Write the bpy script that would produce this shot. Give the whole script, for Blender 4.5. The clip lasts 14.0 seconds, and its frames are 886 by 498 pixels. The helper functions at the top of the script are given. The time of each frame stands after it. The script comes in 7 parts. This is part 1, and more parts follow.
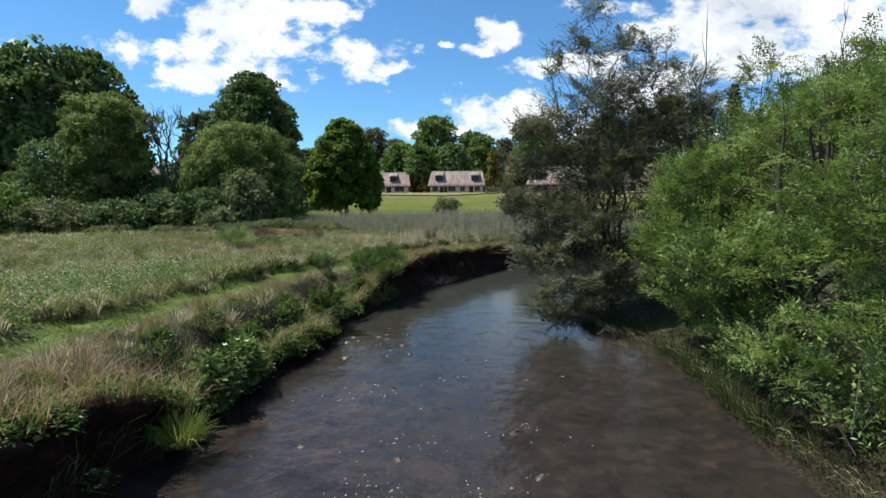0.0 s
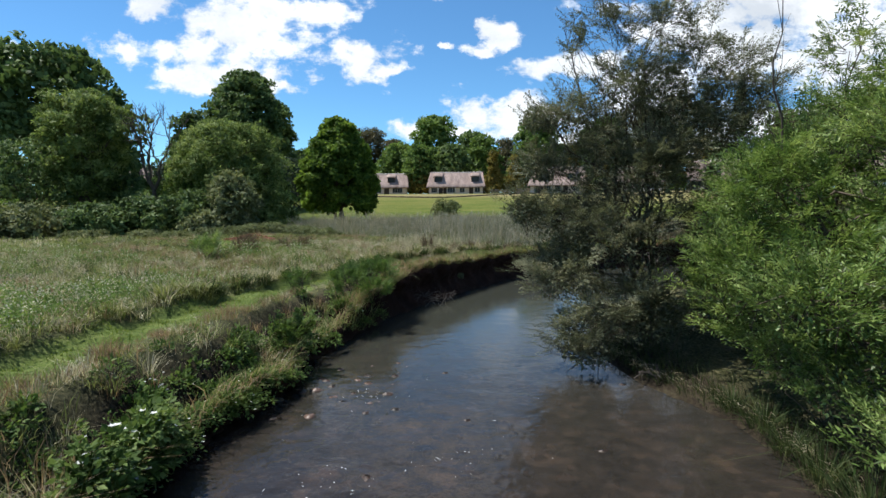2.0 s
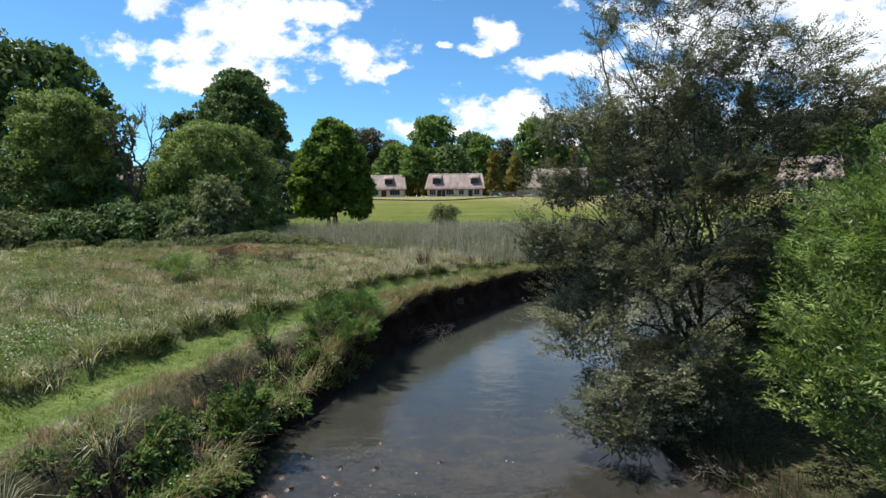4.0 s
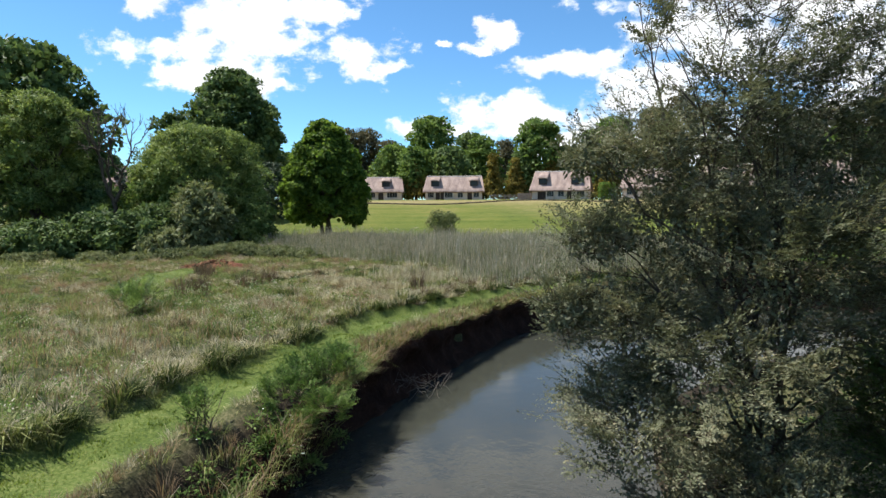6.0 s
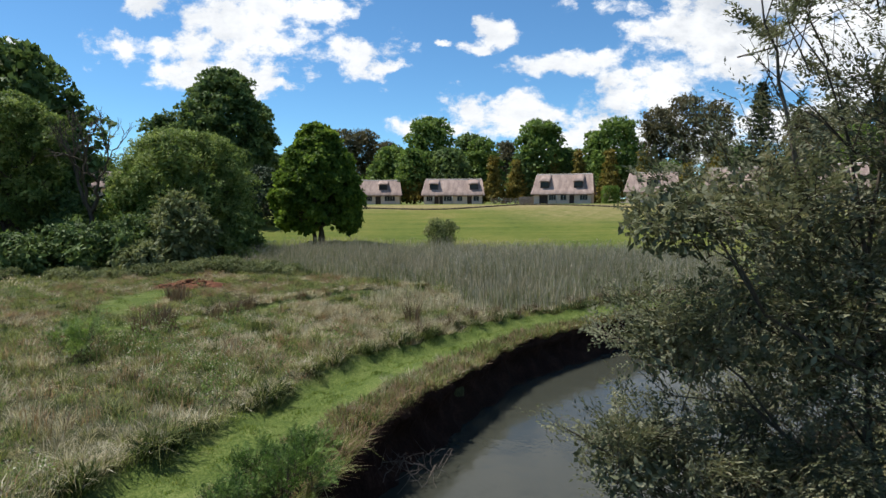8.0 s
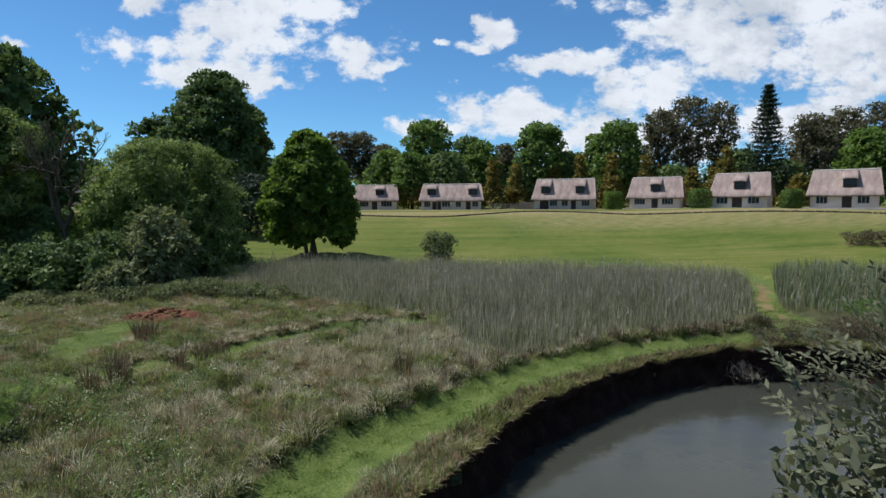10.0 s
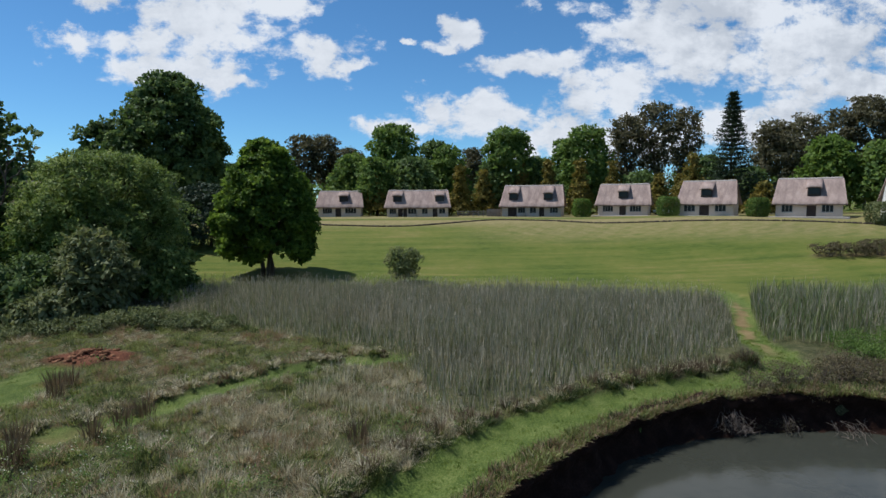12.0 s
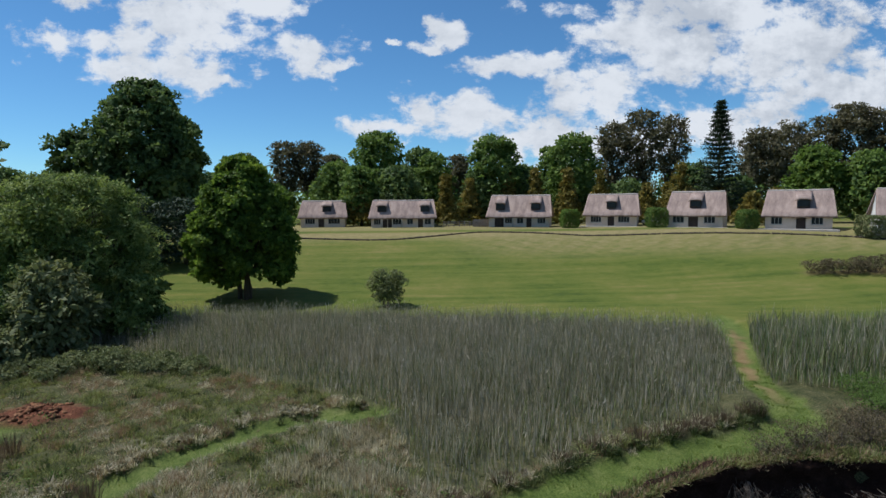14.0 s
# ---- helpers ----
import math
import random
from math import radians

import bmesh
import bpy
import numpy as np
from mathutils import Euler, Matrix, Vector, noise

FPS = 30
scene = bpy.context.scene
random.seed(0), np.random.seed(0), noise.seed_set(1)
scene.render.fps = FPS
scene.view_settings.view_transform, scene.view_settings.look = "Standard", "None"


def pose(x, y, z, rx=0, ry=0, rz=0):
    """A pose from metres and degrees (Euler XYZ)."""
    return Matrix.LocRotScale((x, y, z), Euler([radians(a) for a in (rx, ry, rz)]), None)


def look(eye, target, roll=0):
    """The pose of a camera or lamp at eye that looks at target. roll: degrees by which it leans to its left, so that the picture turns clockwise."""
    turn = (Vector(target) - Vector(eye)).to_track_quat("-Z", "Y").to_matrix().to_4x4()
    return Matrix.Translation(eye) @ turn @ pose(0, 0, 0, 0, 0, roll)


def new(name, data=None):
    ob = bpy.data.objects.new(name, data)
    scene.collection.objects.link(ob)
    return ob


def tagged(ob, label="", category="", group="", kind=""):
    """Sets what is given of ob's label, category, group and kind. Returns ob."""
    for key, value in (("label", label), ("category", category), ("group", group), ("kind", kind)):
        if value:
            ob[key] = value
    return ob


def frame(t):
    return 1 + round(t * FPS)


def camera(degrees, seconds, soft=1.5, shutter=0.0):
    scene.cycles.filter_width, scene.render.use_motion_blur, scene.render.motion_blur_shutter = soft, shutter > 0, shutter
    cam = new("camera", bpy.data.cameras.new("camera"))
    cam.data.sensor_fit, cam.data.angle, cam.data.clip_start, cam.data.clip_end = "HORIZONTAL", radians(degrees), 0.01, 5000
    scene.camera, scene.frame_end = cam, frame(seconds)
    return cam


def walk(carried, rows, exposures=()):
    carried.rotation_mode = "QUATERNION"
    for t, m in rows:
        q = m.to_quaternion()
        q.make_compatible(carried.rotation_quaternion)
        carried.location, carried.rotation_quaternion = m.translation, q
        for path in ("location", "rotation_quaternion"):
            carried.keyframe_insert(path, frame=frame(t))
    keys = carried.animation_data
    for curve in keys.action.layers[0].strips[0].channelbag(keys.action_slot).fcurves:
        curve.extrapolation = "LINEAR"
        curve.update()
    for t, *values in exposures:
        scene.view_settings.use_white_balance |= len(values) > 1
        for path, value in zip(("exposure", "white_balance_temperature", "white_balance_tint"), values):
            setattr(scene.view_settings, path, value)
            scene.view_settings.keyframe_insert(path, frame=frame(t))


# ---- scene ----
cam = camera(75.0, 14.0)
PATH = [
    (0, (0.713, 0.063, 4.153), (0.662, 2.056, 4.003), -0.2),
    (0.5, (0.715, 0.913, 4.16), (0.666, 2.906, 4.009), -0.3),
    (1, (0.715, 1.804, 4.188), (0.666, 3.798, 4.038), -0.2),
    (1.5, (0.723, 2.789, 4.246), (0.673, 4.783, 4.097), -0.3),
    (2, (0.729, 3.753, 4.332), (0.679, 5.747, 4.185), -0.3),
    (2.5, (0.725, 4.662, 4.489), (0.676, 6.656, 4.341), -0.3),
    (3, (0.718, 5.554, 4.683), (0.669, 7.548, 4.534), -0.4),
    (5.5, (0.772, 9.722, 5.779), (0.73, 11.716, 5.628), -0.2),
    (6, (0.782, 10.689, 6.014), (0.739, 12.682, 5.861), -0.2),
    (6.5, (0.786, 11.585, 6.262), (0.743, 13.579, 6.107), -0.2),
    (7, (0.774, 12.499, 6.482), (0.732, 14.493, 6.327), -0.2),
    (7.5, (0.761, 13.444, 6.695), (0.719, 15.438, 6.541), -0.2),
    (8, (0.74, 14.366, 6.982), (0.7, 16.359, 6.827), -0.2),
    (10.5, (0.888, 18.537, 8.695), (0.855, 20.531, 8.537), -0.3),
    (11, (0.953, 19.353, 9.029), (0.94, 21.347, 8.872), -0.3),
    (11.5, (1.003, 20.137, 9.384), (1.031, 22.131, 9.227), -0.4),
    (12, (1.046, 20.871, 9.81), (1.122, 22.863, 9.651), -0.3),
    (12.5, (1.073, 21.561, 10.292), (1.17, 23.553, 10.133), -0.4),
    (13, (1.114, 22.232, 10.767), (1.223, 24.223, 10.61), -0.4),
    (13.5, (1.171, 22.828, 11.256), (1.288, 24.818, 11.098), -0.4),
    (14, (1.238, 23.405, 11.735), (1.362, 25.395, 11.578), -0.4),
]
EXPOSURE = [(0, 0.42, 6250, 8), (3, 0.48, 6250, 8), (6.2, 0.72, 6480, 9), (8, 0.34, 6450, 9), (10.5, 0.02, 6020, 9), (14, -0.11, 6020, 9)]
walk(cam, [(t, look(eye, target, roll)) for t, eye, target, roll in PATH], EXPOSURE)

# ---- world, sun ----
SUN_WAY = Vector((-0.44, 0.14, 0.87)).normalized()   # towards the sun
sun_el = math.asin(SUN_WAY.z)
sun_az = math.atan2(SUN_WAY.x, SUN_WAY.y)
sun = new("sun", bpy.data.lights.new("sun", "SUN"))
sun.data.energy, sun.data.angle, sun.data.color = 5.0, radians(0.6), (1.0, 0.955, 0.88)
sun.matrix_world = look(SUN_WAY * 300, (0, 0, 0))


def nd(nt, kind, links=None, operation="", data_type="", blend_type="", interpolation_type=""):
    """A node with its modes; links: input name or index -> socket or value."""
    n = nt.nodes.new(kind)
    if data_type:
        n.data_type = data_type
    if operation:
        n.operation = operation
    if blend_type:
        n.blend_type = blend_type
    if interpolation_type:
        n.interpolation_type = interpolation_type
    for k, v in (links or {}).items():
        if isinstance(v, bpy.types.NodeSocket):
            nt.links.new(v, n.inputs[k])
        else:
            n.inputs[k].default_value = v
    return n


# Clouds: soft ellipses (across, up, half width, half height) as slopes from straight ahead.
CLOUDS_A = [
    (-0.448, 0.276, 0.083, 0.031), (-0.345, 0.303, 0.103, 0.057), (-0.519, 0.344, 0.041, 0.025),
    (-0.377, 0.229, 0.127, 0.023), (-0.456, 0.207, 0.041, 0.018), (-0.309, 0.208, 0.061, 0.018),
    (-0.162, 0.254, 0.064, 0.035), (-0.114, 0.238, 0.034, 0.014), (-0.576, 0.277, 0.041, 0.025),
    (-0.233, 0.340, 0.061, 0.027), (0.075, 0.288, 0.033, 0.025), (0.039, 0.264, 0.027, 0.009),
    (-0.021, 0.264, 0.015, 0.006), (-0.769, 0.271, 0.037, 0.012),
]
CLOUDS_B = [
    (0.104, 0.149, 0.117, 0.041), (-0.031, 0.123, 0.073, 0.018), (0.262, 0.106, 0.157, 0.049),
    (0.192, 0.239, 0.078, 0.018), (0.340, 0.188, 0.098, 0.049), (0.457, 0.269, 0.157, 0.068),
    (0.679, 0.261, 0.186, 0.083), (0.784, 0.204, 0.117, 0.059), (0.592, 0.130, 0.147, 0.044),
    (0.421, 0.096, 0.088, 0.029), (0.545, 0.327, 0.235, 0.039), (1.1, 0.3, 0.3, 0.12), (0.45, 0.50, 0.5, 0.10), (0.95, 0.46, 0.3, 0.12), (0.0, 0.50, 0.26, 0.07),
]
world = bpy.data.worlds.new("sky")
scene.world = world
world.use_nodes = True
wt = world.node_tree
wt.nodes.clear()
sky = nd(wt, "ShaderNodeTexSky")
sky.sky_type, sky.sun_disc, sky.sun_elevation, sky.sun_rotation = "NISHITA", False, sun_el, sun_az
sky.altitude, sky.air_density, sky.dust_density, sky.ozone_density = 1400.0, 1.0, 0.0, 4.0
where = nd(wt, "ShaderNodeTexCoord").outputs["Generated"]
sep = nd(wt, "ShaderNodeSeparateXYZ", {0: where})
ahead = nd(wt, "ShaderNodeMath", {0: sep.outputs[1], 1: 0.05}, operation="MAXIMUM").outputs[0]
su = nd(wt, "ShaderNodeMath", {0: sep.outputs[0], 1: ahead}, operation="DIVIDE").outputs[0]
sv = nd(wt, "ShaderNodeMath", {0: sep.outputs[2], 1: ahead}, operation="DIVIDE").outputs[0]
flat = nd(wt, "ShaderNodeCombineXYZ", {0: su, 1: sv, 2: 0.0}).outputs[0]
warp = nd(wt, "ShaderNodeTexNoise", {"Vector": flat, "Scale": 9.0, "Detail": 5.0, "Roughness": 0.62})
warp_c = nd(wt, "ShaderNodeVectorMath", {0: warp.outputs["Color"], 1: (0.5, 0.5, 0.5)}, operation="SUBTRACT").outputs[0]
warp_s = nd(wt, "ShaderNodeVectorMath", {0: warp_c, 1: (0.11, 0.075, 0.0)}, operation="MULTIPLY").outputs[0]
plane = nd(wt, "ShaderNodeVectorMath", {0: flat, 1: warp_s}, operation="ADD").outputs[0]
cover = None
for cx, cy, rx, ry in CLOUDS_A + CLOUDS_B:
    off = nd(wt, "ShaderNodeVectorMath", {0: plane, 1: (cx, cy, 0)}, operation="SUBTRACT").outputs[0]
    part_ = nd(wt, "ShaderNodeVectorMath", {0: off, 1: (1 / rx, 1 / ry, 0)}, operation="MULTIPLY").outputs[0]
    far = nd(wt, "ShaderNodeVectorMath", {0: part_}, operation="LENGTH").outputs["Value"]
    inv = nd(wt, "ShaderNodeMath", {0: 1.35, 1: far}, operation="SUBTRACT").outputs[0]
    cover = inv if cover is None else nd(wt, "ShaderNodeMath", {0: cover, 1: inv, 2: 0.25}, operation="SMOOTH_MAX").outputs[0]
tall = nd(wt, "ShaderNodeVectorMath", {0: flat, 1: (1.0, 1.45, 1.0)}, operation="MULTIPLY").outputs[0]
curl_c = nd(wt, "ShaderNodeVectorMath", {0: warp_c, 1: (0.03, 0.03, 0.0)}, operation="MULTIPLY").outputs[0]
tall = nd(wt, "ShaderNodeVectorMath", {0: tall, 1: curl_c}, operation="ADD").outputs[0]
fluff = nd(wt, "ShaderNodeTexNoise", {"Vector": tall, "Scale": 13.0, "Detail": 9.0, "Roughness": 0.66})
fl = nd(wt, "ShaderNodeMath", {0: fluff.outputs["Fac"], 1: 4.2, 2: -2.15}, operation="MULTIPLY_ADD").outputs[0]
billow = nd(wt, "ShaderNodeTexVoronoi", {"Vector": tall, "Scale": 24.0, "Randomness": 1.0})
bl = nd(wt, "ShaderNodeMath", {0: billow.outputs["Distance"], 1: -0.55, 2: 0.25}, operation="MULTIPLY_ADD").outputs[0]
fl = nd(wt, "ShaderNodeMath", {0: fl, 1: bl}, operation="ADD").outputs[0]
dens = nd(wt, "ShaderNodeMath", {0: cover, 1: fl}, operation="ADD").outputs[0]
# the sky behind and overhead carries loose clouds of the same kind
loose = nd(wt, "ShaderNodeTexNoise", {"Vector": where, "Scale": 3.2, "Detail": 6.0, "Roughness": 0.55})
loose_d = nd(wt, "ShaderNodeMath", {0: loose.outputs["Fac"], 1: 4.0, 2: -2.1}, operation="MULTIPLY_ADD").outputs[0]
front = nd(wt, "ShaderNodeMapRange", {"Value": sep.outputs[1], "From Min": 0.35, "From Max": 0.55}).outputs[0]
top = nd(wt, "ShaderNodeMapRange", {"Value": sep.outputs[2], "From Min": 0.56, "From Max": 0.5}).outputs[0]
pick = nd(wt, "ShaderNodeMath", {0: front, 1: top}, operation="MULTIPLY").outputs[0]
both = nd(wt, "ShaderNodeMix", {0: pick, 2: loose_d, 3: dens}, data_type="FLOAT").outputs[0]
mask = nd(wt, "ShaderNodeMapRange", {"Value": both, "From Min": -0.05, "From Max": 0.75}, interpolation_type="SMOOTHSTEP").outputs[0]
above = nd(wt, "ShaderNodeMapRange", {"Value": sep.outputs[2], "From Min": 0.0, "From Max": 0.04}).outputs[0]
mask = nd(wt, "ShaderNodeMath", {0: mask, 1: above}, operation="MULTIPLY").outputs[0]
body = nd(wt, "ShaderNodeTexNoise", {"Vector": flat, "Scale": 4.5, "Detail": 5.0, "Roughness": 0.55})
lit_side = nd(wt, "ShaderNodeVectorMath", {0: tall, 1: (-0.009, 0.02, 0)}, operation="ADD").outputs[0]
fluff_up = nd(wt, "ShaderNodeTexNoise", {"Vector": lit_side, "Scale": 13.0, "Detail": 9.0, "Roughness": 0.66})
puff = nd(wt, "ShaderNodeMath", {0: fluff_up.outputs["Fac"], 1: fluff.outputs["Fac"]}, operation="SUBTRACT").outputs[0]
thick = nd(wt, "ShaderNodeMath", {0: puff, 1: 0.55, 2: body.outputs["Fac"]}, operation="MULTIPLY_ADD").outputs[0]
tone = nd(wt, "ShaderNodeMapRange", {"Value": thick, "From Min": 0.38, "From Max": 0.68}, interpolation_type="SMOOTHSTEP").outputs[0]
east = nd(wt, "ShaderNodeMapRange", {"Value": su, "From Min": 0.15, "From Max": 0.55, "To Min": 0.45, "To Max": 0.75}).outputs[0]
tone = nd(wt, "ShaderNodeMath", {0: tone, 1: east}, operation="MULTIPLY").outputs[0]
cloud_col = nd(wt, "ShaderNodeMix", {0: tone}, data_type="RGBA")
cloud_col.inputs[6].default_value, cloud_col.inputs[7].default_value = (8.1, 8.2, 8.4, 1), (4.4, 4.75, 5.3, 1)
sky_col = nd(wt, "ShaderNodeMix", data_type="RGBA")
wt.links.new(mask, sky_col.inputs[0])
deep = nd(wt, "ShaderNodeMix", {0: 1.0, 6: sky.outputs[0]}, data_type="RGBA", blend_type="MULTIPLY")
deep.inputs[7].default_value = (0.72, 1.03, 1.14, 1)
wt.links.new(deep.outputs[2], sky_col.inputs[6])
wt.links.new(cloud_col.outputs[2], sky_col.inputs[7])
back = nd(wt, "ShaderNodeBackground", {"Color": sky_col.outputs[2], "Strength": 0.1015})
wt.links.new(back.outputs[0], nd(wt, "ShaderNodeOutputWorld").inputs[0])


# ---- materials ----
def ramp(nt, fac, stops):
    n = nd(nt, "ShaderNodeValToRGB", {0: fac})
    el = n.color_ramp.elements
    while len(el) < len(stops):
        el.new(0.5)
    for e, (p, c) in zip(el, stops):
        e.position, e.color = p, (*c, 1)
    return n.outputs[0]


def start_material(name):
    m = bpy.data.materials.new(name)
    m.use_nodes = True
    m.node_tree.nodes.clear()
    return m, m.node_tree


def surface(name, stops, scale=4.0, fine=40.0, rough=0.8, bump=0.3, metal=0.0, stretch=(1, 1, 1), spec=0.3, island=0.0, dist=0.02):
    """A solid surface: two scales of noise over a ramp of colours, with fine relief."""
    m, nt = start_material(name)
    co = nd(nt, "ShaderNodeMapping", {0: nd(nt, "ShaderNodeTexCoord").outputs["Object"], "Scale": stretch}).outputs[0]
    a = nd(nt, "ShaderNodeTexNoise", {"Vector": co, "Scale": scale, "Detail": 4.0, "Roughness": 0.6}).outputs["Fac"]
    b = nd(nt, "ShaderNodeTexNoise", {"Vector": co, "Scale": fine, "Detail": 3.0, "Roughness": 0.6}).outputs["Fac"]
    f = nd(nt, "ShaderNodeMix", {0: 0.42, 2: a, 3: b}, data_type="FLOAT").outputs[0]
    if island:
        r = nd(nt, "ShaderNodeNewGeometry").outputs["Random Per Island"]
        r = nd(nt, "ShaderNodeMath", {0: r, 1: island, 2: -island / 2}, operation="MULTIPLY_ADD").outputs[0]
        f = nd(nt, "ShaderNodeMath", {0: f, 1: r}, operation="ADD").outputs[0]
    f = nd(nt, "ShaderNodeMapRange", {"Value": f, "From Min": 0.28, "From Max": 0.72}).outputs[0]
    col = ramp(nt, f, stops)
    bs = nd(nt, "ShaderNodeBsdfPrincipled", {"Base Color": col, "Roughness": rough, "Metallic": metal, "Specular IOR Level": spec})
    if bump:
        bn = nd(nt, "ShaderNodeBump", {"Height": f, "Strength": bump, "Distance": dist})
        nt.links.new(bn.outputs[0], bs.inputs["Normal"])
    nt.links.new(bs.outputs[0], nd(nt, "ShaderNodeOutputMaterial").inputs[0])
    return m


def foliage(name, stops, glow=0.35, rough=0.6, spec=0.16, patch=0.25, by_leaf=0.5, clump=0.0):
    """Leaves or blades: colour by leaf and by patch, some light passing through."""
    m, nt = start_material(name)
    r = nd(nt, "ShaderNodeNewGeometry").outputs["Random Per Island"]
    co = nd(nt, "ShaderNodeTexCoord").outputs["Object"]
    a = nd(nt, "ShaderNodeTexNoise", {"Vector": co, "Scale": patch, "Detail": 3.0, "Roughness": 0.6}).outputs["Fac"]
    a = nd(nt, "ShaderNodeMapRange", {"Value": a, "From Min": 0.3, "From Max": 0.7}).outputs[0]
    if clump:
        b = nd(nt, "ShaderNodeTexNoise", {"Vector": co, "Scale": clump, "Detail": 1.0, "Roughness": 0.5}).outputs["Fac"]
        b = nd(nt, "ShaderNodeMapRange", {"Value": b, "From Min": 0.39, "From Max": 0.61}).outputs[0]
        a = nd(nt, "ShaderNodeMix", {0: 0.55, 2: a, 3: b}, data_type="FLOAT").outputs[0]
    f = nd(nt, "ShaderNodeMix", {0: by_leaf, 2: a, 3: r}, data_type="FLOAT").outputs[0]
    col = ramp(nt, f, stops)
    bs = nd(nt, "ShaderNodeBsdfPrincipled", {"Base Color": col, "Roughness": rough, "Specular IOR Level": spec})
    through_col = nd(nt, "ShaderNodeMix", {0: 0.45}, data_type="RGBA", blend_type="MULTIPLY")
    nt.links.new(col, through_col.inputs[6])
    through_col.inputs[7].default_value = (1.0, 1.0, 0.45, 1)
    tr = nd(nt, "ShaderNodeBsdfTranslucent", {"Color": through_col.outputs[2]})
    mx = nd(nt, "ShaderNodeMixShader", {0: glow, 1: bs.outputs[0], 2: tr.outputs[0]})
    nt.links.new(mx.outputs[0], nd(nt, "ShaderNodeOutputMaterial").inputs[0])
    return m


M = {}
# Dark earth, its colour taken near black to hold the undercut's shade.
M["soil"] = surface("shaded_bank_soil", [(0.0, (0.010, 0.005, 0.004)), (0.5, (0.026, 0.013, 0.009)), (1.0, (0.06, 0.032, 0.022))], 1.6, 14, 0.95, 0.9, spec=0.08, dist=0.08)
M["bark"] = surface("bark", [(0.0, (0.03, 0.024, 0.018)), (0.6, (0.09, 0.07, 0.05)), (1.0, (0.16, 0.13, 0.1))], 3, 30, 0.9, 0.6, stretch=(1, 1, 0.25))
M["bark_grey"] = surface("grey_bark", [(0.0, (0.06, 0.055, 0.05)), (0.6, (0.16, 0.14, 0.12)), (1.0, (0.3, 0.27, 0.23))], 3, 30, 0.9, 0.5, stretch=(1, 1, 0.25))
M["deadwood"] = surface("dead_wood", [(0.0, (0.05, 0.04, 0.032)), (0.5, (0.12, 0.097, 0.08)), (1.0, (0.24, 0.2, 0.165))], 4, 30, 0.9, 0.5)
M["stone"] = surface("river_stone", [(0.0, (0.02, 0.015, 0.012)), (0.5, (0.06, 0.042, 0.033)), (1.0, (0.13, 0.08, 0.058))], 3, 25, 0.4, 0.5, island=0.5)
M["thatch"] = surface("thatch", [(0.0, (0.14, 0.1, 0.087)), (0.5, (0.295, 0.22, 0.19)), (1.0, (0.48, 0.375, 0.325))], 0.7, 9, 0.95, 0.9, stretch=(1.6, 0.5, 0.5), dist=0.05)
M["ridge"] = surface("ridge_cap", [(0.0, (0.3, 0.26, 0.23)), (0.6, (0.42, 0.37, 0.33)), (1.0, (0.52, 0.47, 0.42))], 1.2, 12, 0.9, 0.4)
M["plaster"] = surface("plaster", [(0.0, (0.44, 0.36, 0.28)), (0.5, (0.58, 0.485, 0.395)), (1.0, (0.68, 0.58, 0.485))], 0.6, 14, 0.9, 0.15)
M["white_wall"] = surface("white_plaster", [(0.0, (0.62, 0.6, 0.56)), (0.5, (0.74, 0.72, 0.68)), (1.0, (0.8, 0.79, 0.76))], 0.6, 14, 0.9, 0.15)
M["frame"] = surface("painted_wood", [(0.0, (0.3, 0.28, 0.25)), (1.0, (0.5, 0.47, 0.42))], 2, 30, 0.6, 0.1)
M["dark_wood"] = surface("dark_timber", [(0.0, (0.018, 0.012, 0.01)), (0.5, (0.04, 0.027, 0.021)), (1.0, (0.075, 0.05, 0.038))], 2, 30, 0.6, 0.2)
M["paving"] = surface("paving", [(0.0, (0.3, 0.26, 0.22)), (0.5, (0.42, 0.37, 0.32)), (1.0, (0.52, 0.47, 0.41))], 1, 10, 0.9, 0.3)
M["fence"] = surface("weathered_timber", [(0.0, (0.13, 0.11, 0.09)), (0.5, (0.24, 0.2, 0.17)), (1.0, (0.36, 0.31, 0.26))], 2, 25, 0.9, 0.3)
# Stone darkened so that the lawn edging shows its step's shade.
M["edging"] = surface("edging_stone", [(0.0, (0.025, 0.02, 0.016)), (0.5, (0.06, 0.047, 0.036)), (1.0, (0.12, 0.095, 0.075))], 1.5, 10, 0.95, 0.6)
M["petal"] = foliage("petals", [(0.0, (0.62, 0.62, 0.55)), (1.0, (0.8, 0.8, 0.76))], 0.3)
M["red_clod"] = surface("red_clods", [(0.0, (0.085, 0.036, 0.017)), (0.5, (0.17, 0.074, 0.034)), (1.0, (0.28, 0.135, 0.068))], 3, 20, 0.95, 0.6, island=0.5)
M["cream"] = foliage("cream_petals", [(0.0, (0.4, 0.37, 0.26)), (1.0, (0.68, 0.64, 0.5))], 0.3)
# Off-white of the flecks that imitate sun sparkle on the ripples.
M["foam"] = surface("foam", [(0.0, (0.5, 0.5, 0.48)), (1.0, (0.8, 0.8, 0.78))], 8, 60, 0.6, 0.2)

gm, gt = start_material("window_glass")
gb = nd(gt, "ShaderNodeBsdfPrincipled", {"Base Color": (0.02, 0.022, 0.025, 1), "Roughness": 0.2, "Specular IOR Level": 0.3})
gt.links.new(gb.outputs[0], nd(gt, "ShaderNodeOutputMaterial").inputs[0])
M["glass"] = gm

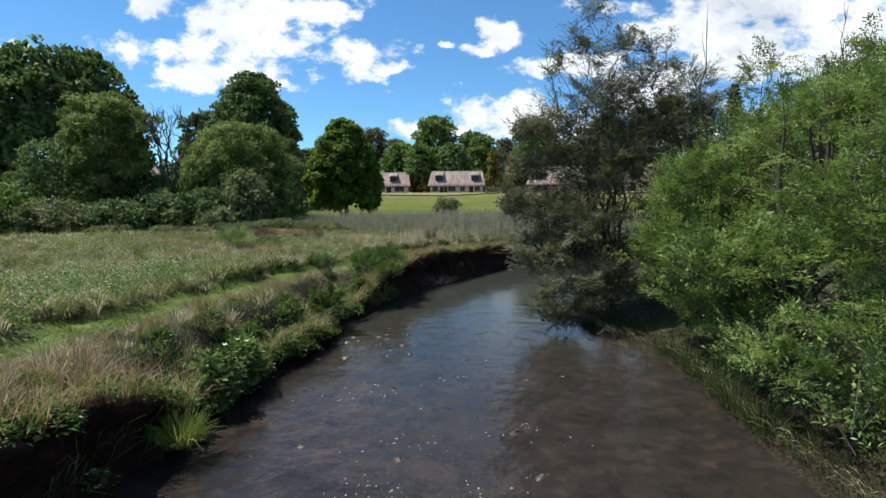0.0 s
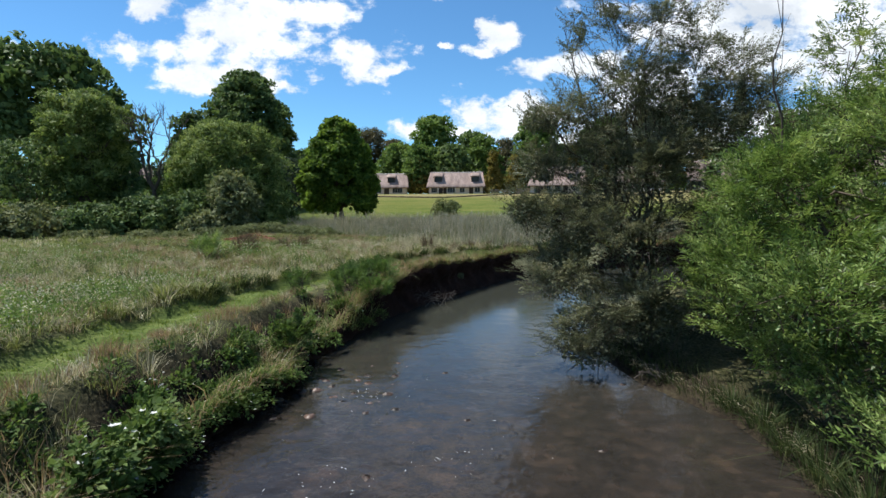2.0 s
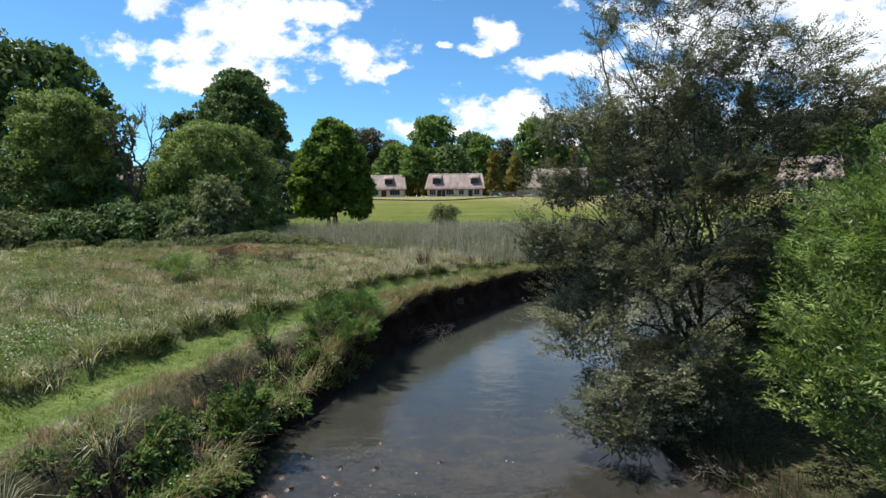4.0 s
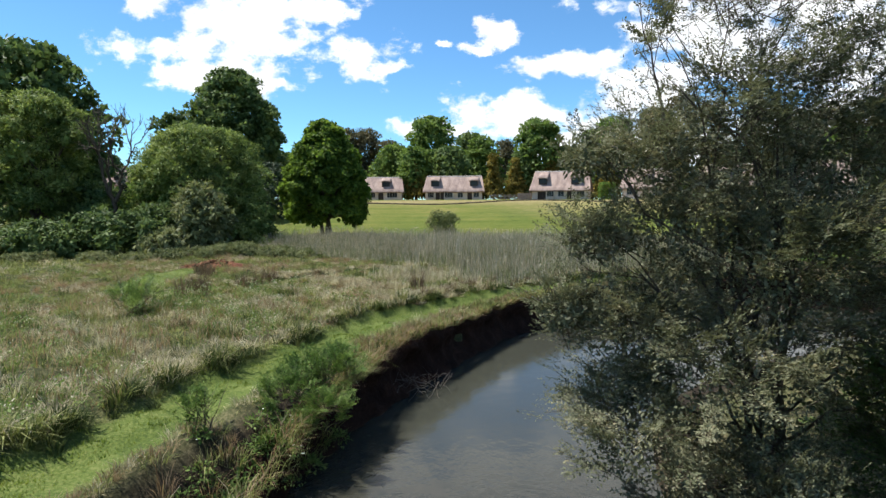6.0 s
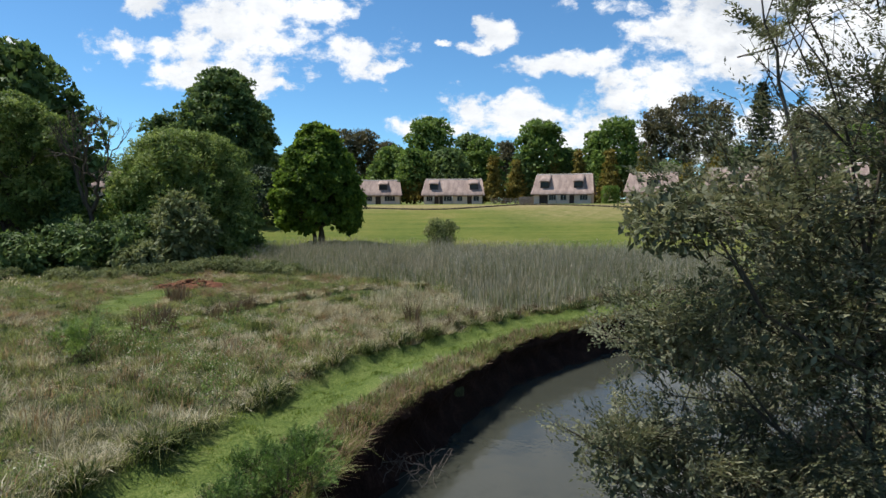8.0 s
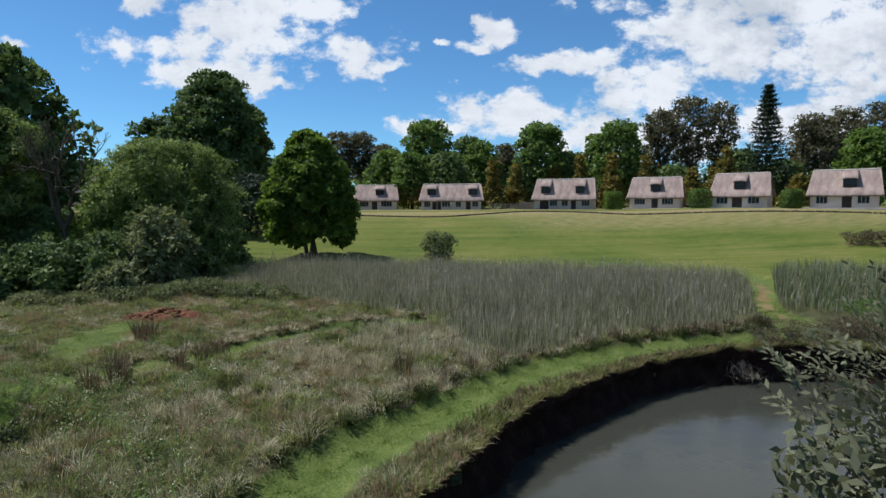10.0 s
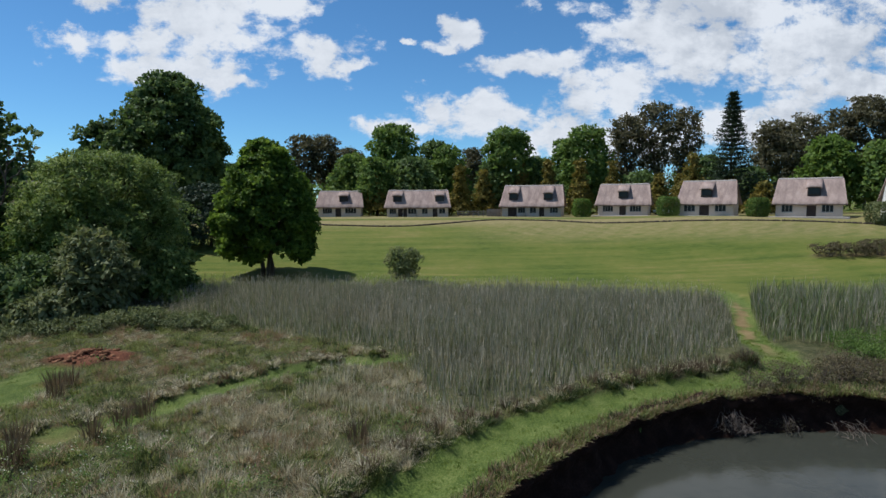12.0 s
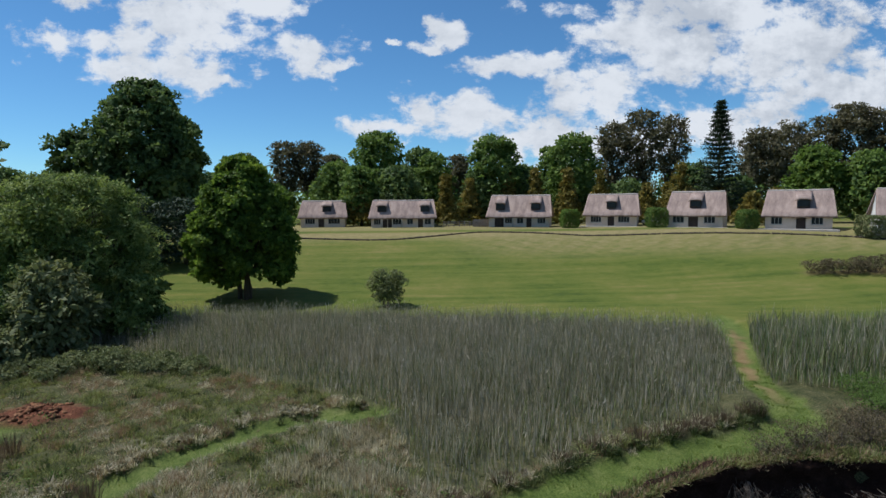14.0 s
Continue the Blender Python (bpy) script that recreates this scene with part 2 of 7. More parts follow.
# foliage kinds
M["willow"] = foliage("willow_leaves", [(0.1, (0.05, 0.09, 0.022)), (0.5, (0.152, 0.228, 0.055)), (0.9, (0.4, 0.485, 0.17))], 0.4, patch=0.7, by_leaf=0.35, clump=1.7, rough=0.45, spec=0.3)
M["wattle"] = foliage("wattle_leaves", [(0.1, (0.06, 0.068, 0.037)), (0.5, (0.142, 0.152, 0.088)), (0.78, (0.25, 0.25, 0.158)), (0.95, (0.315, 0.26, 0.165))], 0.3, rough=0.6, spec=0.15, patch=0.6, by_leaf=0.3, clump=2.2)
M["maple"] = foliage("maple_leaves", [(0.1, (0.045, 0.085, 0.015)), (0.5, (0.11, 0.178, 0.03)), (0.9, (0.23, 0.315, 0.052))], 0.5, patch=0.4)
M["dark_leaf"] = foliage("dark_leaves", [(0.1, (0.04, 0.07, 0.024)), (0.5, (0.098, 0.15, 0.048)), (0.9, (0.215, 0.285, 0.10))], 0.36, patch=0.25)
M["mid_leaf"] = foliage("mid_leaves", [(0.1, (0.06, 0.11, 0.027)), (0.5, (0.125, 0.195, 0.048)), (0.9, (0.23, 0.31, 0.082))], 0.45, patch=0.25)
M["lime_leaf"] = foliage("lime_leaves", [(0.1, (0.07, 0.12, 0.025)), (0.5, (0.13, 0.205, 0.042)), (0.9, (0.21, 0.29, 0.07))], 0.48, patch=0.25)
M["grey_leaf"] = foliage("grey_leaves", [(0.1, (0.08, 0.1, 0.042)), (0.5, (0.155, 0.18, 0.075)), (0.9, (0.31, 0.315, 0.16))], 0.36, patch=0.5)
M["feather"] = foliage("feathery_leaves", [(0.1, (0.065, 0.1, 0.028)), (0.5, (0.155, 0.215, 0.058)), (0.9, (0.37, 0.43, 0.145))], 0.42, patch=0.35, by_leaf=0.35, clump=0.7)
M["gum_leaf"] = foliage("gum_leaves", [(0.1, (0.06, 0.058, 0.032)), (0.5, (0.12, 0.11, 0.062)), (0.9, (0.215, 0.19, 0.112))], 0.35, patch=0.25)
M["gold_leaf"] = foliage("golden_needles", [(0.1, (0.08, 0.08, 0.02)), (0.5, (0.18, 0.155, 0.036)), (0.9, (0.34, 0.25, 0.06))], 0.35, patch=0.5)
# Pine needles; shrubs below the oak take the same colour as painted shade.
M["pine_and_shade_leaf"] = foliage("pine_and_shade_leaves", [(0.1, (0.02, 0.036, 0.02)), (0.5, (0.04, 0.062, 0.034)), (0.9, (0.07, 0.095, 0.055))], 0.15, patch=0.3)
M["shrub_leaf"] = foliage("shrub_leaves", [(0.1, (0.04, 0.078, 0.018)), (0.5, (0.098, 0.165, 0.037)), (0.9, (0.23, 0.31, 0.085))], 0.3, patch=0.9)
M["herb"] = foliage("herb_leaves", [(0.1, (0.035, 0.062, 0.016)), (0.5, (0.09, 0.145, 0.034)), (0.9, (0.22, 0.285, 0.085))], 0.35, patch=0.8, by_leaf=0.45, clump=2.5)
M["grass_green"] = foliage("green_grass", [(0.1, (0.06, 0.088, 0.025)), (0.5, (0.2, 0.22, 0.072)), (0.9, (0.42, 0.43, 0.19))], 0.4, patch=0.5, by_leaf=0.5, clump=3.2)
M["grass_dry"] = foliage("dry_grass", [(0.1, (0.2, 0.18, 0.11)), (0.5, (0.42, 0.37, 0.255)), (0.9, (0.78, 0.7, 0.55))], 0.42, patch=0.5, by_leaf=0.5, clump=3.0)
M["grass_pink"] = foliage("rusty_grass", [(0.1, (0.16, 0.10, 0.06)), (0.5, (0.28, 0.19, 0.12)), (0.9, (0.46, 0.34, 0.24))], 0.48, patch=0.5, by_leaf=0.35, clump=3.0)
# Dark grass of the meadow; also painted shade on grass under the willow.
M["grass_dark"] = foliage("dark_grass", [(0.1, (0.03, 0.05, 0.016)), (0.5, (0.06, 0.085, 0.028)), (0.9, (0.13, 0.14, 0.06))], 0.4, patch=0.6, by_leaf=0.4, clump=3.0)
M["rush"] = foliage("brown_rushes", [(0.1, (0.065, 0.046, 0.03)), (0.5, (0.135, 0.098, 0.066)), (0.9, (0.27, 0.205, 0.14))], 0.35, patch=0.6)
M["heath"] = foliage("heath_leaves", [(0.1, (0.05, 0.052, 0.024)), (0.45, (0.125, 0.105, 0.058)), (0.75, (0.2, 0.155, 0.098)), (0.95, (0.34, 0.265, 0.18))], 0.35, patch=0.8, clump=2.5)
M["grass_path"] = foliage("path_grass", [(0.1, (0.085, 0.135, 0.026)), (0.5, (0.165, 0.222, 0.044)), (0.9, (0.31, 0.35, 0.11))], 0.45, patch=0.5, by_leaf=0.35, clump=3.5)
M["reed"] = foliage("reeds", [(0.05, (0.13, 0.132, 0.065)), (0.4, (0.255, 0.245, 0.165)), (0.7, (0.42, 0.38, 0.3)), (0.95, (0.66, 0.57, 0.48))], 0.35, patch=0.3, by_leaf=0.72, clump=1.6)
M["reed_green"] = foliage("green_reeds", [(0.1, (0.055, 0.085, 0.03)), (0.5, (0.15, 0.2, 0.075)), (0.9, (0.36, 0.39, 0.18))], 0.35, patch=0.3, by_leaf=0.65, clump=1.6)


# ---- mesh helpers ----
rng = np.random.default_rng(11)


class Heap:
    """Collects vertices and faces of one face size and makes one mesh of them."""

    def __init__(self, k):
        self.k, self.v, self.f, self.n = k, [], [], 0

    def add(self, v, f):
        self.v.append(np.asarray(v, np.float32).reshape(-1, 3))
        self.f.append(np.asarray(f, np.int64).reshape(-1, self.k) + self.n)
        self.n += len(self.v[-1])
        return self

    def mesh(self, name, material, smooth=False):
        v, f = np.concatenate(self.v), np.concatenate(self.f).astype(np.int32)
        me = bpy.data.meshes.new(name)
        me.vertices.add(len(v))
        me.vertices.foreach_set("co", v.ravel())
        me.loops.add(f.size)
        me.loops.foreach_set("vertex_index", f.ravel())
        me.polygons.add(len(f))
        me.polygons.foreach_set("loop_start", np.arange(0, f.size, self.k, dtype=np.int32))
        if smooth:
            me.polygons.foreach_set("use_smooth", np.ones(len(f), bool))
        me.materials.append(material)
        me.update(calc_edges=True)
        return me


def thing(name, label, category, at=(0, 0, 0), turn=0.0, group=""):
    """An empty top-level thing at its base."""
    ob = new(name)
    ob.matrix_world = pose(*at, 0, 0, turn)
    ob.empty_display_size = 0.2
    return tagged(ob, label, category, group)


def part(name, data, parent, label="", at=None):
    """A mesh object under a thing or a part; data: a Heap's mesh."""
    ob = new(name, data)
    ob.parent = parent
    if at is not None:
        ob.location = at
    return tagged(ob, label) if label else ob


def bm_mesh(name, bm, material, smooth=False):
    me = bpy.data.meshes.new(name)
    bm.to_mesh(me)
    bm.free()
    me.materials.append(material)
    if smooth:
        me.polygons.foreach_set("use_smooth", np.ones(len(me.polygons), bool))
    return me


def box(bm, x0, x1, y0, y1, z0, z1, bevel=0.0):
    m = Matrix.Translation(((x0 + x1) / 2, (y0 + y1) / 2, (z0 + z1) / 2)) @ Matrix.Diagonal((x1 - x0, y1 - y0, z1 - z0, 1))
    r = bmesh.ops.create_cube(bm, size=1, matrix=m)
    if bevel:
        edges = list({e for v in r["verts"] for e in v.link_edges})
        bmesh.ops.bevel(bm, geom=edges, offset=bevel, segments=1, affect="EDGES")
    return bm


def unit(a):
    return a / np.maximum(np.linalg.norm(a, axis=-1, keepdims=True), 1e-9)


def tube(points, radii, sides=6):
    """A tapered tube along a polyline: vertices and quads."""
    p, r = np.asarray(points, float), np.asarray(radii, float)
    d = unit(np.gradient(p, axis=0))
    ref = np.where(np.abs(d[:, 2:3]) > 0.9, [[1.0, 0, 0]], [[0, 0, 1.0]])
    a = unit(np.cross(d, ref))
    b = np.cross(d, a)
    th = np.linspace(0, 2 * np.pi, sides, endpoint=False)
    ring = np.cos(th)[None, :, None] * a[:, None] + np.sin(th)[None, :, None] * b[:, None]
    v = (p[:, None] + ring * r[:, None, None]).reshape(-1, 3)
    i = np.arange(len(p) - 1)[:, None] * sides
    j = np.arange(sides)[None]
    k = (j + 1) % sides
    return v, np.stack([i + j, i + k, i + sides + k, i + sides + j], -1).reshape(-1, 4)


def bent(a, b, n=5, wobble=0.1, sag=0.0, g=rng):
    """A crooked polyline from a to b."""
    a, b = np.asarray(a, float), np.asarray(b, float)
    t = np.linspace(0, 1, n)[:, None]
    length = np.linalg.norm(b - a)
    p = a + (b - a) * t + g.normal(0, wobble * length / n, (n, 3)) * np.sin(np.pi * t)
    p[:, 2] += sag * length * np.sin(np.pi * t[:, 0])
    return p


def leaves(heap, p, way, normal, length, width, fold=0.25):
    """Leaf-shaped quads from p along way."""
    way = unit(way)
    side = unit(np.cross(way, normal))
    up = np.cross(side, way)
    L, w = np.broadcast_to(length, len(p))[:, None], np.broadcast_to(width, len(p))[:, None]
    mid = p + way * L * 0.45
    v = np.stack([p, mid + side * w * 0.5 + up * w * fold, p + way * L, mid - side * w * 0.5 + up * w * fold], 1)
    heap.add(v, np.arange(len(p) * 4).reshape(-1, 4))


def blades(heap, p, height, width, lean, az, curl=0.5):
    """Grass blades bending over towards az: two triangles each, or one where curl is 0."""
    n = len(p)
    h, w, lean = (np.broadcast_to(q, n).astype(float)[:, None] for q in (height, width, lean))
    d = np.stack([np.cos(az), np.sin(az), 0 * az], 1)
    tw = az + np.pi / 2 + rng.normal(0, 0.6, n)
    s = np.stack([np.cos(tw), np.sin(tw), 0 * tw], 1) * w * 0.5
    up = np.array([[0, 0, 1.0]])
    mid = p + up * h * 0.5 + d * h * lean * (1 - curl) * 0.5
    tip = p + up * h * (1 - 0.35 * lean * lean) + d * h * lean
    if curl == 0:
        heap.add(np.stack([p - s, p + s, tip], 1), np.arange(n * 3).reshape(-1, 3))
        return
    v = np.stack([p, mid - s, mid + s, tip], 1)
    f = np.array([[0, 2, 1], [1, 2, 3]])[None] + (np.arange(n) * 4)[:, None, None]
    heap.add(v, f)


def sphere_points(n, g=rng):
    d = g.normal(size=(n, 3))
    return unit(d)


def wave(x, y, scale, seed=0.0):
    """A cheap smooth pattern of bumps, about -1 to 1."""
    s = np.sin(x / scale * 1.7 + seed) * np.cos(y / scale * 1.3 - seed * 1.7) + 0.6 * np.sin((x * 0.8 + y) / scale * 2.9 + seed * 2.3) \
        + 0.4 * np.cos((x - 0.7 * y) / scale * 5.1 + seed * 0.7)
    return s / 1.6


# ---- ground, river ----
WATER = 0.15
BANK_L = [(-5.5, -60), (-4.6, -10), (-4.3, 4), (-4.1, 8), (-3.9, 10.8), (-3.7, 13.4), (-3.1, 16.4), (-3.4, 18.4), (-2.6, 21.3),
          (-1.8, 24.8), (-0.7, 28.0), (0.7, 30.5), (2.1, 33.3), (3.6, 36.0), (5.4, 38.0), (8.2, 40.6), (10, 41.9), (12.7, 43.15),
          (16, 43.7), (19.2, 43.4), (24, 41.6), (30, 40.2), (45, 41), (90, 46), (160, 50)]
BANK_R = [(7.5, -60), (6.8, -10), (6.1, 4), (5.9, 8), (6.1, 11.5), (6.2, 14.6), (5.2, 17.4), (5.0, 20), (5.4, 23), (7.0, 27), (10.5, 30.5),
          (15, 33), (22, 34.5), (32, 34), (45, 35), (90, 40), (160, 44)]


def curve(points, step):
    """A smooth line through the points, resampled."""
    p = np.array(points, float)
    q = np.vstack([2 * p[0] - p[1], p, 2 * p[-1] - p[-2]])
    out = []
    for i in range(1, len(q) - 2):
        n = max(2, int(np.linalg.norm(q[i + 1] - q[i]) / step))
        t = np.linspace(0, 1, n, endpoint=False)[:, None]
        out.append(0.5 * (2 * q[i] + (q[i + 1] - q[i - 1]) * t + (2 * q[i - 1] - 5 * q[i] + 4 * q[i + 1] - q[i + 2]) * t * t
                          + (3 * q[i] - q[i - 1] - 3 * q[i + 1] + q[i + 2]) * t ** 3))
    return np.vstack(out + [p[-1:]])


LINE_L, LINE_R = curve(BANK_L, 0.5), curve(BANK_R, 0.5)


def beside(line, x, y):
    """Signed distance to a line: positive to its left."""
    x, y = np.asarray(x, float).ravel(), np.asarray(y, float).ravel()
    best, sign = np.full(len(x), 1e9), np.ones(len(x))
    a, d = line[:-1], np.diff(line, axis=0)
    ll = (d * d).sum(1)
    for (ax, ay), (dx, dy), l2 in zip(a, d, ll):
        t = np.clip(((x - ax) * dx + (y - ay) * dy) / l2, 0, 1)
        ex, ey = x - ax - t * dx, y - ay - t * dy
        dist = ex * ex + ey * ey
        m = dist < best
        best[m] = dist[m]
        sign[m] = np.where((dx * ey - dy * ex)[m] >= 0, 1.0, -1.0)
    return np.sqrt(best) * sign


# The mown path beside the river, the second strip, the red soil and the dirt track, as lines with widths.
PATH_LINE = curve([(-8.6, -5), (-8.2, 4), (-7.7, 9), (-7.35, 12), (-7.1, 15), (-6.7, 18), (-6.1, 20.5), (-5.75, 22.3), (-5.45, 24), (-5.0, 25.6), (-4.4, 27.4), (-3.5, 29.4), (-1.8, 33.6),
                   (1.1, 36.9), (3.0, 39.2), (4.3, 40.6), (6.1, 42.0), (7.9, 43.1), (10.5, 44.3), (13.4, 45.4), (16.6, 46.7), (19.2, 48.6), (20.4, 51), (21.2, 54.5), (23.3, 59.5), (27.0, 67), (28.5, 72)], 0.6)
STRIP_LINE = curve([(-14.5, 39.6), (-12.2, 41.5), (-11, 42.8), (-9.7, 44.5), (-8.6, 46.3), (-7.0, 48.0), (-5.1, 49.8), (-2.6, 51.0), (-0.4, 51.6)], 0.6)


def smooth(a, b, x):
    t = np.clip((x - a) / (b - a), 0, 1)
    return t * t * (3 - 2 * t)


def near_grid(x, y):
    return (x > -70) & (x < 100) & (y > -40) & (y < 90)


def rise(x, y):
    """The land without the river: marsh, lawn slope, terrace of the houses, level country beyond."""
    ye = y + 0.38 * np.clip(x - 30, 0, 60)
    z = 1.55 + 5.45 * smooth(80, 127, ye)
    z = z + 0.10 * wave(x, y, 6.0) * (1 - smooth(60, 75, ye)) + 0.16 * wave(x, y, 23.0, 2.0) * smooth(70, 90, ye) * (1 - smooth(112, 124, ye))
    z = z + 0.35 * smooth(30, 52, x) * smooth(108, 122, ye)
    z = z + 0.13 * wave(x, y, 0.8, 5.0) * smooth(-60, -50, x) * (1 - smooth(56, 64, ye)) * (1 - smooth(20, 30, x))
    heap_ = np.exp(-((x + 16.9) / 1.7) ** 2 - ((y - 52.0) / 1.1) ** 2)
    return z + heap_ * (0.42 + 0.12 * wave(x, y, 0.45)) + 6.0 * smooth(230, 900, y)


def slump(y, d):
    """How far the near bank has slipped down towards the water, d metres from it."""
    return (1 - smooth(19, 25, y)) * smooth(7.5, 10.5, y) * 1.0 * (1 - smooth(0.55, 1.6, d))


def worn_down(x, y):
    """The mown ways lie a little lower than the meadow."""
    return 0.24 * (1 - smooth(0.8, 1.35, np.abs(beside(PATH_LINE, x, y)))) + 0.24 * (1 - smooth(0.45, 0.95, np.abs(beside(STRIP_LINE, x, y))))


def setback(y):
    """How far the lip of the bank lies behind the waterline round the bend."""
    return 0.45 * smooth(24.5, 29, y)


def land(x, y):
    """Height of the ground sheet."""
    x, y = np.asarray(x, float), np.asarray(y, float)
    shape = np.broadcast(x, y).shape
    x, y = np.broadcast_to(x, shape).ravel(), np.broadcast_to(y, shape).ravel()
    z = rise(x, y)
    m = near_grid(x, y) | (np.abs(x) < 200) & (y < 90)
    dl, dr = beside(LINE_L, x[m], y[m]), -beside(LINE_R, x[m], y[m])
    zm = z[m]
    zm = zm - slump(y[m], dl) - worn_down(x[m], y[m])
    top_l = -0.55 + (zm + 0.55) * smooth(0.25, 0.6, dl - setback(y[m]))
    top_r = -0.55 + (0.25 + 0.55) * smooth(-1.6, 0.15, dr) + (zm - 0.25) * smooth(0.1, 3.2, dr)
    z = z.copy()
    z[m] = np.where(dl > 0, top_l, np.where(dr > -1.6, top_r, -0.55))
    return z.reshape(shape)


def sod(x, y):
    """Height of the turf, which reaches out over the bank's edge."""
    x, y = np.asarray(x, float), np.asarray(y, float)
    d = beside(LINE_L, x, y)
    return np.where((d > 0.02 + setback(y)) & (d < 1.7), rise(x, y) - slump(y, d) - worn_down(x, y), land(x, y))


def axis(parts):
    return np.unique(np.round(np.concatenate(parts), 3))


gx = axis([-np.geomspace(70, 2500, 22), np.arange(-70, -9, 1.2), np.arange(-9, 32, 0.38), np.arange(32, 100, 1.6), np.geomspace(100, 2500, 22)])
gy = axis([-np.geomspace(40, 1500, 14), np.arange(-40, 2, 2.0), np.arange(2, 60, 0.42), np.arange(60, 135, 0.8), np.geomspace(135, 4000, 34)])
GX, GY = np.meshgrid(gx, gy)
GZ = land(GX, GY)
n_y, n_x = GX.shape
idx = np.arange(n_x * n_y).reshape(n_y, n_x)
quads = np.stack([idx[:-1, :-1], idx[:-1, 1:], idx[1:, 1:], idx[1:, :-1]], -1).reshape(-1, 4)
heap = Heap(4).add(np.stack([GX, GY, GZ], -1), quads)

def path_width(y):
    return np.interp(y, [0, 8, 12, 20, 24, 30, 36, 42, 46, 49, 53, 60, 70], [0.7, 0.85, 0.95, 0.9, 0.95, 1.0, 1.2, 1.4, 1.25, 0.95, 0.7, 0.7, 1.0])


def zones(x, y):
    """How much of the ground at x, y is lawn, mown path, red soil, dirt."""
    x, y = np.ravel(x), np.ravel(y)
    ye = y + 0.25 * np.clip(x - 30, 0, 60)
    edge = 0.35 * wave(x, y, 1.1, 3.0)
    back_of_reeds = np.interp(x, [-40, -17, -4, 9, 22, 30, 60], [77, 74.0, 73.0, 70.0, 66.0, 64.0, 64.0])
    lawn = smooth(-0.8, 1.2, y - back_of_reeds + edge)
    path = np.zeros(len(x))
    m = near_grid(x, y)
    path[m] = 1 - smooth(0.0, 0.35, np.abs(beside(PATH_LINE, x[m], y[m])) - path_width(y[m]) + edge[m] * 0.4)
    strip = np.zeros(len(x))
    strip[m] = 1 - smooth(0.0, 0.5, np.abs(beside(STRIP_LINE, x[m], y[m])) - 0.6 + edge[m] * 0.8)
    d1 = ((x + 16.9) / 2.2) ** 2 + ((y - 52.0) / 1.5) ** 2
    d2 = ((x + 15.7 - 0.25 * (y - 49)) / 0.3) ** 2 + ((y - 49.2) / 1.8) ** 2
    soil = 1 - smooth(0.55, 1.3, np.minimum(d1, d2 + 0.25) + edge * 1.3 + 0.3 * wave(x, y, 0.4))
    green = 1 - smooth(0.6, 1.2, ((x + 17.3 + 0.1 * (y - 46)) / 1.8) ** 2 + ((y - 46.6) / 4.8) ** 2 + edge)
    strip = np.maximum(strip, green)
    dirt = np.zeros(len(x))
    dirt[m] = (1 - smooth(0.05, 0.5, np.abs(beside(PATH_LINE, x[m], y[m])) + edge[m])) * smooth(49, 55, y[m]) * (1 - smooth(66, 70, y[m]))
    bare_ = np.zeros(len(x))
    bare_[m] = (1 - smooth(0.1, 0.5, np.abs(beside(STRIP_LINE, x[m], y[m])) + edge[m] * 0.6)) * (1 - smooth(42.2, 43.2, y[m])) * smooth(40.0, 40.8, y[m])
    dirt = np.maximum(dirt, 0.8 * bare_)
    d3 = ((x - 57) / 9.0) ** 2 + ((y - 88 + 0.15 * (x - 57)) / 1.1) ** 2
    dirt = np.maximum(dirt, 0.8 * (1 - smooth(0.6, 1.2, d3 + edge)))
    worn = smooth(112, 119, ye) * (1 - smooth(121, 123, ye)) + 0.8 * smooth(124, 129, ye) * (1 - smooth(155, 165, ye))
    worn = np.clip(worn + (0.6 + edge) * smooth(99, 110, ye) * (1 - smooth(113, 117, ye)) * smooth(2, 22, x), 0, 1)
    return lawn, np.maximum(path, 0.9 * strip), soil, dirt, worn


ground_me = heap.mesh("ground", bpy.data.materials.new("ground_cover"), True)
fields = zones(GX, GY)
# Dark mud by the water; also paints the shade under willow and near bank.
wet = np.zeros(GX.size)
m = near_grid(GX.ravel(), GY.ravel())
wet[m] = 1 - smooth(0.7, 1.8, np.abs(beside(LINE_R, GX.ravel()[m], GY.ravel()[m])) + 0.3 * wave(GX.ravel()[m], GY.ravel()[m], 0.8))
wet[m] = np.maximum(wet[m], 1 - smooth(0.4, 0.8, np.abs(beside(LINE_L, GX.ravel()[m], GY.ravel()[m]))))
dl_ = beside(LINE_L, GX.ravel()[m], GY.ravel()[m])
wet[m] = np.maximum(wet[m], (1 - smooth(1.1, 1.7, np.abs(dl_))) * smooth(10, 13, GY.ravel()[m]) * (1 - smooth(24, 27, GY.ravel()[m])))
for zone_name, values in zip(("lawn", "mown", "redsoil", "dirt", "worn", "mud_shade"), (*fields, wet)):
    ground_me.attributes.new(zone_name, "FLOAT", "POINT").data.foreach_set("value", np.asarray(values, np.float32))
ground = tagged(new("ground", ground_me), "grassy river meadow rising to a mown lawn", "ground", kind="structure")

gmat = ground_me.materials[0]
gmat.use_nodes = True
nt = gmat.node_tree
nt.nodes.clear()
co = nd(nt, "ShaderNodeTexCoord").outputs["Object"]
n_big = nd(nt, "ShaderNodeTexNoise", {"Vector": co, "Scale": 0.09, "Detail": 5.0, "Roughness": 0.6}).outputs["Fac"]
n_mid = nd(nt, "ShaderNodeTexNoise", {"Vector": co, "Scale": 0.9, "Detail": 5.0, "Roughness": 0.65}).outputs["Fac"]
n_fine = nd(nt, "ShaderNodeTexNoise", {"Vector": co, "Scale": 14.0, "Detail": 4.0, "Roughness": 0.7}).outputs["Fac"]
